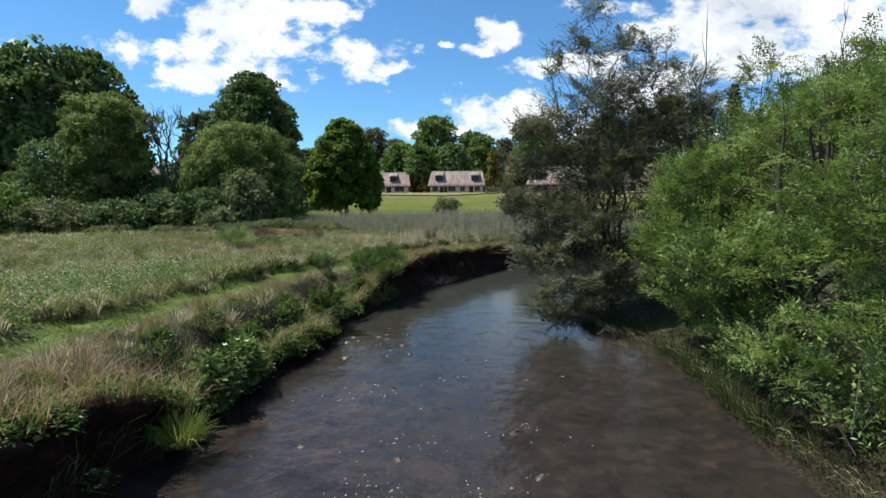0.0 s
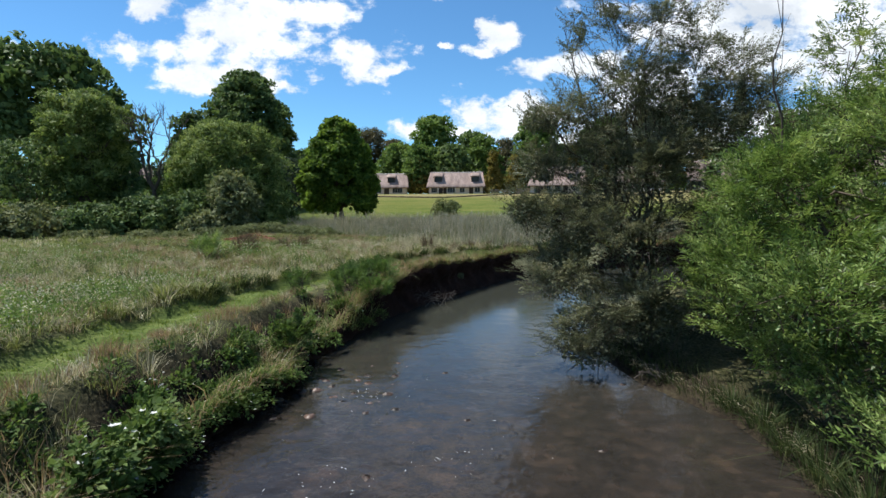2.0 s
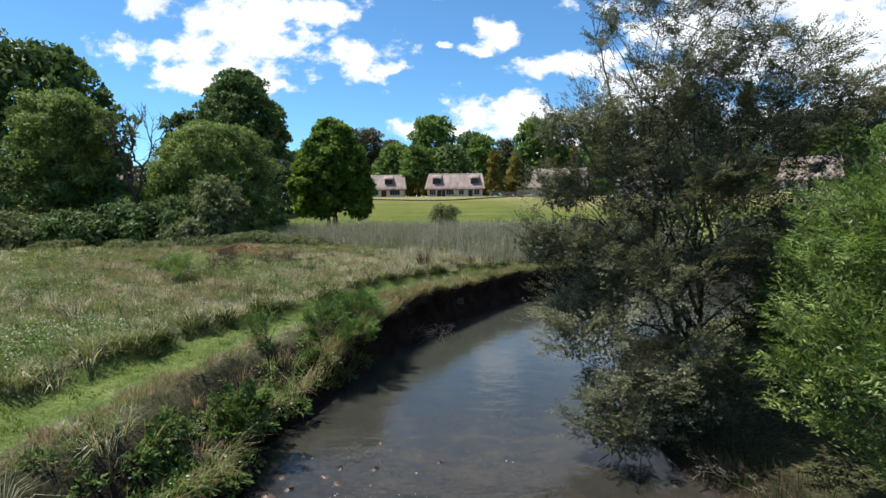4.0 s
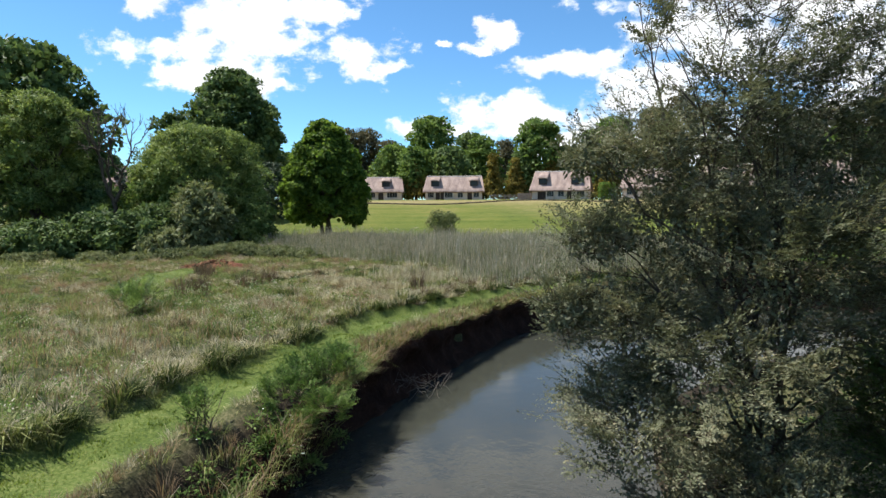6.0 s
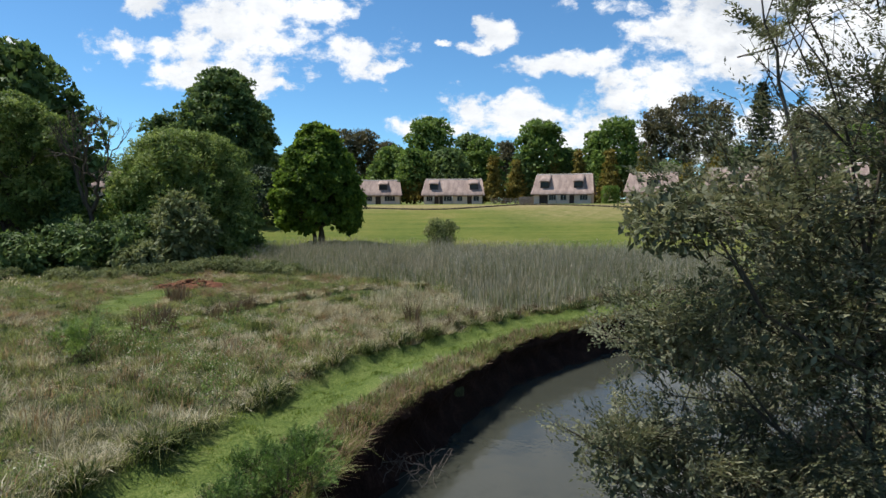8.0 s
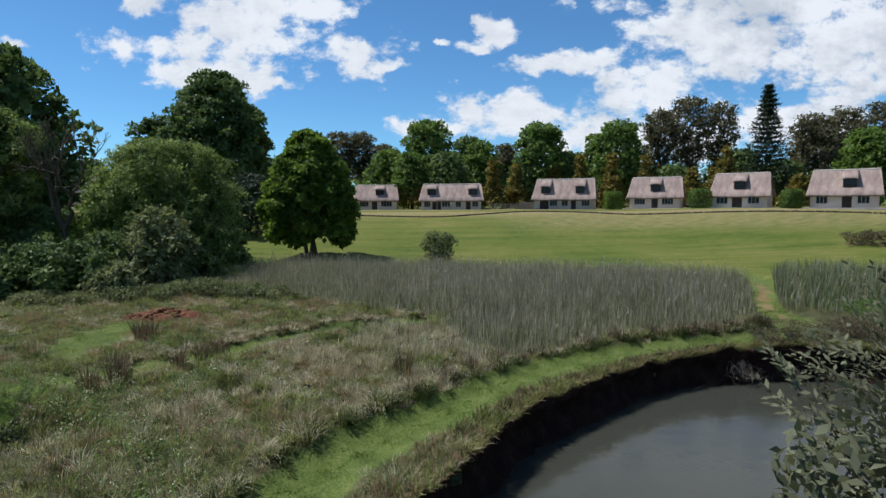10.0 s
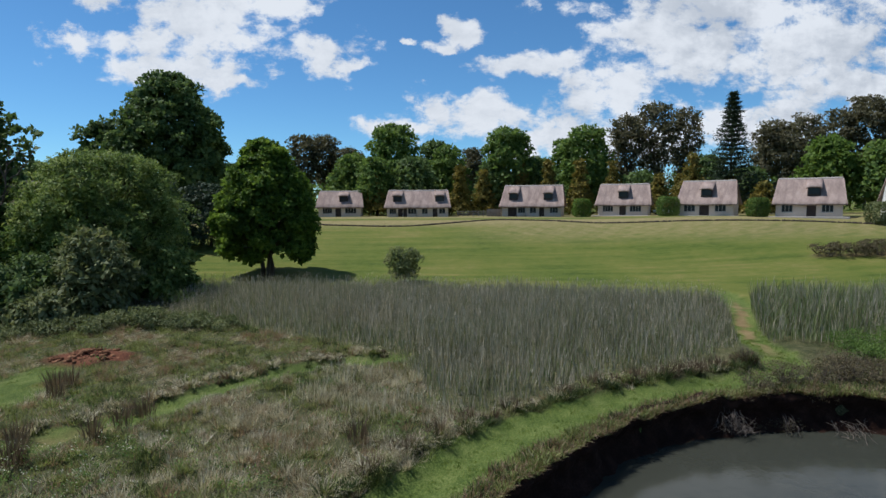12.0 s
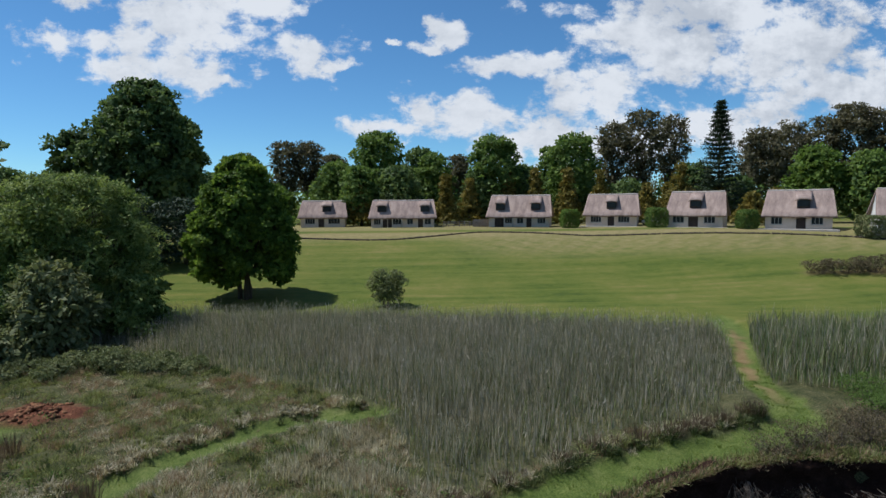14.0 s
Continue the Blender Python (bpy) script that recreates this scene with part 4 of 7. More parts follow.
def near_tree(name, label, at, lobes, sprays, reach, twigs, length, per, leaf, leaf_mat, trunk_r, high, seed, category="tree", bark="bark", stems=2,
              lift=0.2, droop=0.1, inner=0.5, bare=(), thin=(99.0, 1.0), inside=0, fan=1.0, spread=0.3):
    g = np.random.default_rng(seed)
    e = thing(name, label, category, at)
    part("trunk", limb_heap(g, lobes, trunk_r, high, stems, sides=8, spread=spread).mesh("trunk", M[bark], True), e)
    f, s = spray_crown(g, lobes, sprays, reach, twigs, length, per, leaf, lift, droop, inner, thin, fan)
    part("crown", f.mesh("crown", M[leaf_mat]), e)
    part("twig_mass", s.mesh("twig_mass", M[bark]), e)
    if inside:
        k = g.choice(np.where(lobes[:, 2] < 7.0)[0], inside)
        p = lobes[k, :3] + sphere_points(inside, g) * lobes[k, 3:] * (0.8 * g.random(inside) ** 0.33)[:, None]
        h = Heap(4)
        leaves(h, p, g.normal(0, 1, (inside, 3)), g.normal(0, 0.6, (inside, 3)) + [0, 0, 0.6], g.uniform(0.08, 0.14, inside), g.uniform(0.04, 0.06, inside), 0.15)
        part("inner_leaves", h.mesh("inner_leaves", M[leaf_mat]), e)
    for a, b, r in bare:
        h = Heap(4)
        p = bent(a, b, 9, 0.12, 0, g)
        h.add(*tube(p, r * np.linspace(1, 0.15, 9), 5))
        for i in range(3, 9):
            tip = p[i] + [g.uniform(-0.3, 0.3), g.uniform(-0.3, 0.3), g.uniform(0.25, 0.6)]
            h.add(*tube(bent(p[i - 1], tip, 3, 0.2, 0, g), r * 0.3 * np.array([1, 0.7, 0.3]), 3))
        part("bare_branch", h.mesh("bare_branch", M[bark], True), e, "thin leafless branch standing above the leaves")
    return e


def on_land(x, y, sink=0.05):
    return (x, y, float(land(np.array([x]), np.array([y]))[0]) - sink)


# Over the inner bank: a bright green willow and a dusky wattle, close to the camera's way.
WILLOW = np.array([
    (1.0, -2.6, 3.2, 2.4, 2.8, 2.4), (1.8, 0.6, 5.0, 2.6, 2.6, 2.3), (0.6, 2.9, 4.4, 2.2, 2.2, 2.4), (3.0, -3.6, 4.6, 2.4, 2.8, 2.4),
    (-0.3, -0.6, 2.2, 1.6, 2.4, 1.5), (2.6, 3.8, 6.2, 2.3, 2.3, 1.9), (-0.3, 4.2, 3.1, 1.5, 1.5, 1.4), (-1.0, 2.3, 2.9, 1.5, 1.8, 1.3),
    (-0.6, 3.3, 4.6, 1.2, 1.4, 1.2), (-0.4, -3.6, 1.5, 1.4, 1.9, 1.0), (3.2, 1.4, 5.9, 2.2, 2.4, 1.7), (0.2, -5.0, 1.9, 1.5, 1.7, 1.3),
    (1.5, -5.6, 3.4, 1.9, 1.9, 1.9), (1.6, 2.0, 3.2, 2.4, 2.6, 1.5), (2.6, -1.5, 2.0, 2.4, 3.2, 2.0),
    (-1.2, -4.4, 0.5, 0.9, 1.6, 0.9), (-1.3, -2.2, 0.6, 0.9, 1.4, 0.9), (-0.6, -6.2, 1.0, 1.2, 1.4, 1.2),
    (-0.8, 0.4, 0.8, 1.0, 1.4, 0.9), (-0.7, 2.3, 0.8, 1.0, 1.3, 0.9), (-0.6, 4.6, 1.2, 1.2, 1.2, 1.0), (-1.6, 2.4, 2.6, 1.1, 1.4, 0.9),
    (-1.1, 2.7, 4.4, 1.0, 1.3, 0.9), (-1.7, 0.2, 2.4, 1.0, 1.4, 0.8), (0.9, 5.7, 2.6, 1.8, 1.6, 2.0), (2.7, 6.0, 4.2, 2.0, 1.8, 2.2)])
WILLOW = WILLOW * [1, 1, 0.83, 1, 1, 0.9]
near_tree("willow_tree", "bright green leafy willow leaning over the river bank", (8.0, 12.6, 0.75), WILLOW, 1650, 0.5, 18, 0.36, 7, (0.12, 0.029), "willow",
          0.17, 7.4, 21, stems=4, lift=0.35, droop=0.08, inside=16000, fan=0.85, bare=(((-0.6, 3.4, 3.5), (-0.7, 3.3, 8.3), 0.035), ((2.6, 3.0, 5.0), (2.9, 3.2, 8.6), 0.03)))
SAPLING = np.array([(0, 0, 6.4, 0.7, 0.7, 1.0), (0.1, 0.1, 5.0, 0.9, 0.9, 1.0), (-0.3, 0.2, 3.6, 1.0, 1.0, 1.0), (0.2, -0.1, 7.4, 0.4, 0.4, 0.6)])
near_tree("willow_sapling", "slender dark green sapling rising above the willow", (9.4, 17.0, 1.0), SAPLING, 70, 0.4, 16, 0.3, 7, (0.1, 0.035), "feather", 0.08, 7.6, 24, stems=1)
BACK_WILLOW = np.array([(0, 0, 5.4, 2.4, 2.4, 1.9), (1.8, 1.2, 6.6, 2.2, 2.2, 1.7), (-1.0, 1.5, 3.6, 2.2, 2.2, 2.2), (2.4, -1.4, 4.2, 2.4, 2.2, 2.2), (0.4, 0.4, 2.2, 2.6, 2.4, 1.8)])
near_tree("willow_tree", "taller grey-green willow standing behind the bank trees", (13.2, 18.6, 1.4), BACK_WILLOW, 260, 0.6, 18, 0.42, 7, (0.15, 0.05), "feather",
          0.14, 7.6, 22, stems=2, thin=(5.0, 0.7))
WATTLE = np.array([
    (-1.1, 0.0, 9.7, 0.45, 0.5, 0.9), (-1.0, 0.0, 8.5, 0.8, 0.8, 0.9), (-2.1, -0.1, 7.9, 0.55, 0.6, 0.7), (0.3, 0.3, 8.7, 0.8, 0.8, 1.0), (1.3, 0.5, 8.0, 1.1, 1.1, 1.3),
    (2.4, 0.6, 7.4, 1.2, 1.2, 1.3), (-3.2, 0.0, 6.1, 0.7, 0.8, 0.5), (-2.1, 0.1, 6.2, 1.0, 1.1, 0.9), (-0.6, 0.0, 6.8, 1.4, 1.5, 1.2), (1.2, 0.2, 6.3, 1.7, 1.8, 1.5),
    (-3.0, 0.2, 4.7, 0.8, 0.9, 0.5), (-1.7, 0.1, 4.9, 1.1, 1.3, 0.9), (-3.6, 0.0, 3.5, 0.75, 0.8, 0.45), (-2.5, 0.1, 3.2, 1.2, 1.3, 0.8),
    (-2.5, -1.0, 1.6, 1.2, 1.3, 0.8), (-2.3, -1.8, 0.5, 1.0, 1.0, 0.7), (-2.3, -2.5, 0.0, 0.9, 0.8, 0.5), (-2.6, 0.2, 2.0, 0.9, 1.0, 0.7), (-1.0, -2.2, 0.8, 1.4, 1.1, 0.9), (-1.4, -1.2, 2.6, 1.5, 1.3, 1.0), (-0.6, -1.9, 1.0, 1.0, 0.9, 0.8),
    (-0.3, -0.9, 4.4, 1.4, 1.3, 1.2), (0.0, 0.2, 3.5, 2.2, 2.2, 2.2), (1.8, 0.8, 5.0, 2.0, 2.2, 1.9), (-0.8, 1.6, 3.0, 1.6, 1.4, 1.5), (0.6, 2.2, 5.0, 1.5, 1.3, 1.4), (2.4, 0.2, 1.5, 1.7, 1.5, 1.5), (3.2, 0.8, 3.2, 1.9, 1.8, 1.9), (-0.2, 0.3, 5.7, 1.9, 1.6, 1.2), (2.2, 0.0, 6.2, 1.6, 1.6, 1.4)])
near_tree("wattle_tree", "dusky grey-green wattle with fine foliage over the water", (6.3, 20.6, 0.7), WATTLE, 1120, 0.6, 25, 0.36, 9, (0.066, 0.027), "wattle",
          0.08, 9.8, 23, stems=4, lift=0.12, droop=0.05, inner=0.4, inside=26000, spread=0.5,
          bare=(((-2.0, -0.2, 6.4), (-2.6, -0.3, 8.6), 0.03),))

# Dark leaves added to cover lit ground and darken the shaded hollow.
UNDER = np.array([(0.0, 0.0, 1.3, 1.5, 1.6, 1.3), (1.4, 0.6, 1.7, 1.6, 1.5, 1.5), (0.3, 1.8, 1.5, 1.4, 1.4, 1.3), (1.0, -1.2, 1.2, 1.4, 1.2, 1.1), (0.6, 0.6, 2.9, 1.5, 1.5, 1.0)])
near_tree("shade_undergrowth", "dark leafy undergrowth added to deepen shade between willow and wattle", on_land(8.3, 19.0), UNDER, 190, 0.45, 14, 0.32, 6, (0.12, 0.06), "dark_leaf", 0.05, 3.0, 26, "shrub", stems=4, inside=3000)

# Low shrubs of the river side.
SHRUB = np.array([(-0.7, -0.6, 0.75, 0.9, 1.0, 0.7), (0.3, 0.2, 0.95, 0.9, 1.0, 0.75), (0.1, 1.3, 0.8, 0.8, 0.9, 0.65), (-0.9, 0.8, 0.8, 0.8, 0.8, 0.65), (0.5, -1.1, 0.55, 0.7, 0.8, 0.5)])
near_tree("wattle_shrub", "dense green feathery shrub on the river bank edge", on_land(-2.45, 24.4, 0.1), SHRUB * [0.8, 1.15, 0.78, 0.8, 1.0, 0.74], 300, 0.26, 15, 0.17, 8, (0.055, 0.02), "shrub_leaf", 0.04, 1.5, 31,
          "shrub", stems=4, lift=0.5)
near_tree("wattle_shrub", "small upright green shrub beside the mown path", on_land(-4.3, 21.8), SHRUB * [0.26, 0.26, 0.6, 0.26, 0.26, 0.5], 30, 0.24, 12, 0.16, 8, (0.05, 0.018), "shrub_leaf",
          0.025, 1.3, 32, "shrub", stems=3, lift=0.7)
near_tree("bank_shrub", "broad-leaved green shrub drooping over the bank", (-3.35, 18.0, 0.5), SHRUB * [0.32, 0.42, 0.6, 0.34, 0.42, 0.7], 60, 0.28, 12, 0.18, 7, (0.085, 0.045), "herb",
          0.025, 1.0, 33, "shrub", stems=3, droop=0.2)
near_tree("green_shrub", "light green bushy shrub in the meadow", on_land(-12.6, 34.4), SHRUB * [0.6, 0.6, 0.85, 0.6, 0.6, 0.8], 70, 0.36, 14, 0.24, 7, (0.08, 0.026), "willow",
          0.03, 1.3, 34, "shrub", stems=4, lift=0.8)

# The thicket beside the marsh.
g = np.random.default_rng(40)
ROUND = make_lobes(g, "dome", 1.8, 12.4, 7.2, 46, 0.25, 0.84)
tree("acacia_tree", "large rounded grey-green acacia with drooping feathery crown", on_land(-26.2, 71.5), ROUND, 52000, 1500, 0.55, (0.3, 0.115), "feather", 0.4, 11, 41,
     droop=0.25, stems=3, bark="bark", spread=1.2)
tree("acacia_tree", "small feathery acacia with light green crown", on_land(-40.0, 66.5), make_lobes(g, "vase", 3.6, 15.2, 4.7, 22, 0.30, 0.55), 24000, 520, 0.55, (0.34, 0.14), "feather",
     0.3, 13, 42, droop=0.2, stems=2, spread=0.8)
for x, y, r, h_, kind, seed, lab in (
        (-22.7, 63.4, 2.9, 5.0, "grey_leaf", 43, "pale grey-green bushy shrub at the thicket edge"),
        (-27.0, 64.4, 3.2, 3.6, "dark_leaf", 44, "dense dark green shrub at the thicket edge"),
        (-30.2, 62.5, 3.5, 3.3, "dark_leaf", 45, "dense dark green shrub at the thicket edge"),
        (-35.0, 60.0, 3.4, 3.0, "dark_leaf", 46, "low dark green shrub at the thicket edge"),
        (-40.5, 58.0, 4.0, 3.0, "grey_leaf", 47, "pale grey-green bushy shrub at the thicket edge"),
        (-46.5, 56.5, 4.4, 3.9, "lime_leaf", 48, "bright green shrub at the thicket edge"),
        (-53.5, 57.0, 5.0, 4.6, "lime_leaf", 49, "bright green shrub at the thicket edge"),
        (-36.0, 69.0, 3.6, 6.0, "dark_leaf", 50, "tall dark shrub inside the thicket"),
        (-45.5, 65.0, 4.6, 8.5, "dark_leaf", 51, "tall dark shrub inside the thicket"),
        (-20.3, 69.5, 2.6, 4.6, "feather", 52, "feathery green shrub under the acacia"),
        (-29.5, 70.0, 4.5, 9.0, "lime_leaf", 53, "tall light green shrub beside the acacia"),
        # Near-black leaves on these four stand in for the oak's deep shade.
        (-28.0, 101.5, 4.2, 8.5, "pine_and_shade_leaf", 55, "dense shrub painted dark for the huge tree's shade"),
        (-34.0, 100.0, 5.0, 9.0, "pine_and_shade_leaf", 56, "dense shrub painted dark for the huge tree's shade"),
        (-40.5, 100.0, 5.0, 8.0, "pine_and_shade_leaf", 57, "dense shrub painted dark for the huge tree's shade"),
        (-47.0, 100.0, 5.0, 8.0, "pine_and_shade_leaf", 58, "dense shrub painted dark for the huge tree's shade"),
        (-24.6, 61.2, 2.2, 2.0, "grey_leaf", 54, "low grey-green shrub in front of the thicket")):
    gg = np.random.default_rng(seed)
    masses = make_lobes(gg, "dome", 0.2, h_ * (1.2 if y < 66 and h_ > 3 else 1.0), r, 26, 0.30, 0.8)
    masses[:26, :2] *= gg.uniform(0.75, 1.4, (26, 1))
    masses[:26, 2] *= gg.uniform(0.7, 1.15, 26)
    tree("thicket_shrub", lab, on_land(x, y), masses, 5000, 260, 0.5, (0.4, 0.18), kind, 0.09, h_, seed, "shrub", "thicket shrubs", stems=4, droop=0.5, spread=0.8)

# The bare tree.
g = np.random.default_rng(60)
bare = Heap(4)


def fork(p, way, length, r, depth):
    end = p + way * length
    q = bent(p, end, 5, 0.22, 0.02, g)
    bare.add(*tube(q, np.linspace(r, r * 0.6, 5), 6 if depth < 2 else 4))
    if depth >= 5:
        return
    for _ in range(2 if depth % 2 else 3):
        w = unit(way * 0.9 + g.normal(0, 0.46, 3) + [0, 0, 0.2])
        fork(q[-1], w, length * g.uniform(0.62, 0.86), r * 0.6, depth + 1)
    if depth > 1:
        fork(q[2], unit(way + g.normal(0, 0.7, 3)), length * 0.5, r * 0.3, depth + 2)


fork(np.array([0, 0, -0.2]), unit(np.array([0.2, 0, 1.0])), 4.6, 0.34, 0)
e = thing("dead_tree", "leafless dark grey dead tree standing in the thicket", "tree", on_land(-33.6, 67.0))
part("trunk", bare.mesh("trunk", M["bark"], True), e)

# The maple on the lawn, and the round bush.
g = np.random.default_rng(70)
tree("maple_tree", "lone round-headed green maple on the lawn edge", on_land(-16.1, 85.5), make_lobes(g, "egg", 1.9, 14.7, 5.6, 60, 0.2, 0.92), 46000, 1300, 0.42, (0.38, 0.3), "maple",
     0.32, 13, 71, stems=3, spread=0.5, bark="bark")
tree("round_bush", "small rounded grey-green bush on the lawn", on_land(-0.8, 80.5), make_lobes(g, "vase", 0.4, 3.4, 2.1, 9, 0.4), 3600, 120, 0.35, (0.24, 0.09), "grey_leaf", 0.07, 2.8, 72, "shrub", stems=5, spread=0.5)

# The great dark trees.
big = np.vstack([make_lobes(g, "egg", 0.3, 26.2, 11.0, 64, 0.23, 0.9), make_lobes(g, "oval", 1.0, 17.5, 6.0, 16, 0.36) + [-10.5, 0, 0, 0, 0, 0]])
tree("oak_tree", "huge dark green spreading tree beside the lawn", on_land(-45.4, 131.0), big, 42000, 1000, 1.05, (0.66, 0.5), "dark_leaf", 0.9, 24, 73, spread=1.0)
for x, y, high, rad, seed in ((-93.0, 100.0, 30.0, 12.0, 75), (-69.0, 100.5, 27.0, 14.5, 76)):
    g = np.random.default_rng(seed)
    tree("oak_tree", "huge dark green spreading tree behind the thicket", on_land(x, y), make_lobes(g, "dome", 0.5, high, rad, 44, 0.27, 0.97), 15000, 480, 1.25, (0.92, 0.72), "dark_leaf", 0.8, high * 0.9, seed,
         group="tall dark trees", spread=1.0)

# place, top height, crown radius, kind, shape
TREES_WEST = [
    (-31.5, 185, 28.2, 4.7, "gum_leaf", "vase"), (-26.1, 190, 28.7, 4.2, "gum_leaf", "vase"), (-19.2, 188, 24.9, 4.1, "gum_leaf", "vase"),
    (-15.2, 165, 21.1, 5.8, "mid_leaf", "dome"), (-5.4, 160, 27.8, 6.9, "mid_leaf", "dome"), (-8.8, 152, 19, 4.5, "mid_leaf", "dome"),
    (-0.7, 152, 19.3, 5, "dark_leaf", "dome"), (4.5, 176, 25.5, 4.2, "dark_leaf", "vase"), (7.9, 166, 23.3, 5, "mid_leaf", "dome"),
    (21.7, 158, 26.7, 6.6, "mid_leaf", "dome"), (15.9, 186, 24.3, 3.2, "gum_leaf", "vase"), (18.1, 156, 18.3, 3.9, "dark_leaf", "dome"),
    (28.8, 160, 19.9, 4.6, "dark_leaf", "dome"), (41.1, 160, 27.4, 6.2, "mid_leaf", "dome"), (38.2, 170, 25.2, 3.5, "mid_leaf", "dome"),
    (-107.8, 190, 21.5, 4.7, "dark_leaf", "dome"), (-109.7, 180, 20.6, 5.8, "dark_leaf", "dome"), (-108, 200, 18.1, 3.3, "mid_leaf", "dome"),
    (-38.1, 170, 23.4, 3.7, "dark_leaf", "dome"), (-31.4, 165, 15.9, 5.5, "mid_leaf", "dome"), (-38.1, 150, 17.9, 4.8, "dark_leaf", "dome"),
]
TREES_EAST = [
    (52.3, 165, 30.5, 4.5, "gum_leaf", "vase"), (60.5, 168, 34.1, 5.5, "gum_leaf", "vase"), (70.7, 172, 33.5, 4.5, "gum_leaf", "vase"),
    (69.6, 158, 19.9, 5.4, "dark_leaf", "dome"), (90.9, 165, 29.3, 6.9, "gum_leaf", "dome"), (102.2, 170, 31.8, 6, "gum_leaf", "dome"),
    (114.9, 175, 34.1, 4.3, "gum_leaf", "vase"), (120.1, 172, 36.7, 6.4, "gum_leaf", "vase"), (127.1, 170, 35.6, 5.7, "gum_leaf", "vase"),
    (133.8, 168, 33, 7.5, "gum_leaf", "dome"), (84.1, 136, 22.1, 5.3, "lime_leaf", "dome"), (90.9, 130, 20.8, 5, "mid_leaf", "dome"),
    (100.1, 130, 20.6, 6.6, "mid_leaf", "dome"), (50.5, 150, 15.6, 4.3, "dark_leaf", "dome"), (75.4, 150, 16.9, 3.8, "dark_leaf", "dome"),
]
CONES = [
    (9.9, 150, 17.8, 2.7), (15.3, 152, 16.9, 2.8), (24.4, 154, 18.8, 3.1),
    (29.7, 150, 19.1, 2.5), (36.2, 148, 19, 3.2), (44.3, 150, 18.7, 2.8),
    (52.1, 143, 15.4, 3.1), (59.7, 144, 20, 3.9), (65.8, 128, 13.1, 3),
    (59.6, 150, 15.6, 2.8), (78.7, 140, 14.2, 3.1), (-8.6, 150, 15.5, 3.2),
    (65.9, 140, 14.7, 2.8),
]
PINE = (65.9, 140, 32.3, 6.6)
for seed, (x, y, top_z, rad, kind, shape) in enumerate(TREES_WEST + TREES_EAST, 101):
    g = np.random.default_rng(seed)
    base = on_land(x, y)
    high = top_z - base[2]
    lab = {"gum_leaf": "tall dusky gum tree behind the cottages", "mid_leaf": "large leafy green tree behind the cottages", "dark_leaf": "large dark green tree behind the cottages",
           "lime_leaf": "light green leafy tree behind the cottages"}[kind]
    low = high * (0.34 if kind == "gum_leaf" else 0.08)
    n = int(np.clip(rad * rad * 140, 3400, 6300))
    tree("gum_tree" if kind == "gum_leaf" else "leafy_tree", lab, base, make_lobes(g, shape, low, high, rad, 24, 0.42 if kind != "gum_leaf" else 0.36, 0.93 if kind != "gum_leaf" else 0.6), n, 480, 0.95 if kind == "gum_leaf" else 0.8,
         (0.62, 0.4) if kind == "gum_leaf" else (0.74, 0.56), kind, 0.4, high * 0.92, seed, group="trees behind the cottages", bark="bark_grey" if kind == "gum_leaf" else "bark")
for seed, (x, y, top_z, rad) in enumerate(CONES, 201):
    g = np.random.default_rng(seed)
    base = on_land(x, y)
    high = top_z - base[2]
    tree("golden_cypress", "cone-shaped golden green cypress beside the cottages", base, make_lobes(g, "cone", 0.2, high, rad * 1.3, 22, 0.36), 2200, 230, 0.4, (0.52, 0.36), "gold_leaf", 0.16, high * 0.9, seed,
         group="cypresses beside the cottages")

# The tall pine: tiers of boughs round a straight stem.
g = np.random.default_rng(90)
px, py, ptop, prad = PINE
base = on_land(px, py)
high = ptop - base[2]
e = thing("pine_tree", "tall dark spire-shaped pine behind the cottages", "tree", base)
stem, needles = Heap(4), Heap(4)
stem.add(*tube(bent((0, 0, -0.3), (0, 0, high), 8, 0.02, 0, g), np.linspace(0.34, 0.03, 8), 7))
for tier in np.linspace(0.07, 0.985, 25):
    r = prad * (1 - tier) ** 0.95 * (1.0 + 0.16 * np.sin(tier * 31)) + 0.12
    for a in np.arange(7) * 0.9 + g.uniform(0, 1):
        rr = r * g.uniform(0.72, 1.15)
        tip = np.array([np.cos(a) * rr, np.sin(a) * rr, tier * high + 0.12 * rr])
        root = np.array([0, 0, tier * high])
        stem.add(*tube(bent(root, tip, 4, 0.06, -0.06, g), 0.07 * np.linspace(1, 0.2, 4), 4))
        n = 100
        t = g.uniform(0.1, 1.05, n)
        p = root + (tip - root) * t[:, None] + g.normal(0, 1, (n, 3)) * [0.3, 0.3, 0.14]
        leaves(needles, p, (tip - root) + g.normal(0, 0.6, (n, 3)) * rr, np.array([[0, 0, 1.0]]) + g.normal(0, 0.4, (n, 3)), g.uniform(0.35, 0.7, n), g.uniform(0.14, 0.26, n))
part("trunk", stem.mesh("trunk", M["bark"], True), e)
part("crown", needles.mesh("crown", M["pine_and_shade_leaf"]), e)

# Distant woods close the view behind the cottages.
g = np.random.default_rng(95)
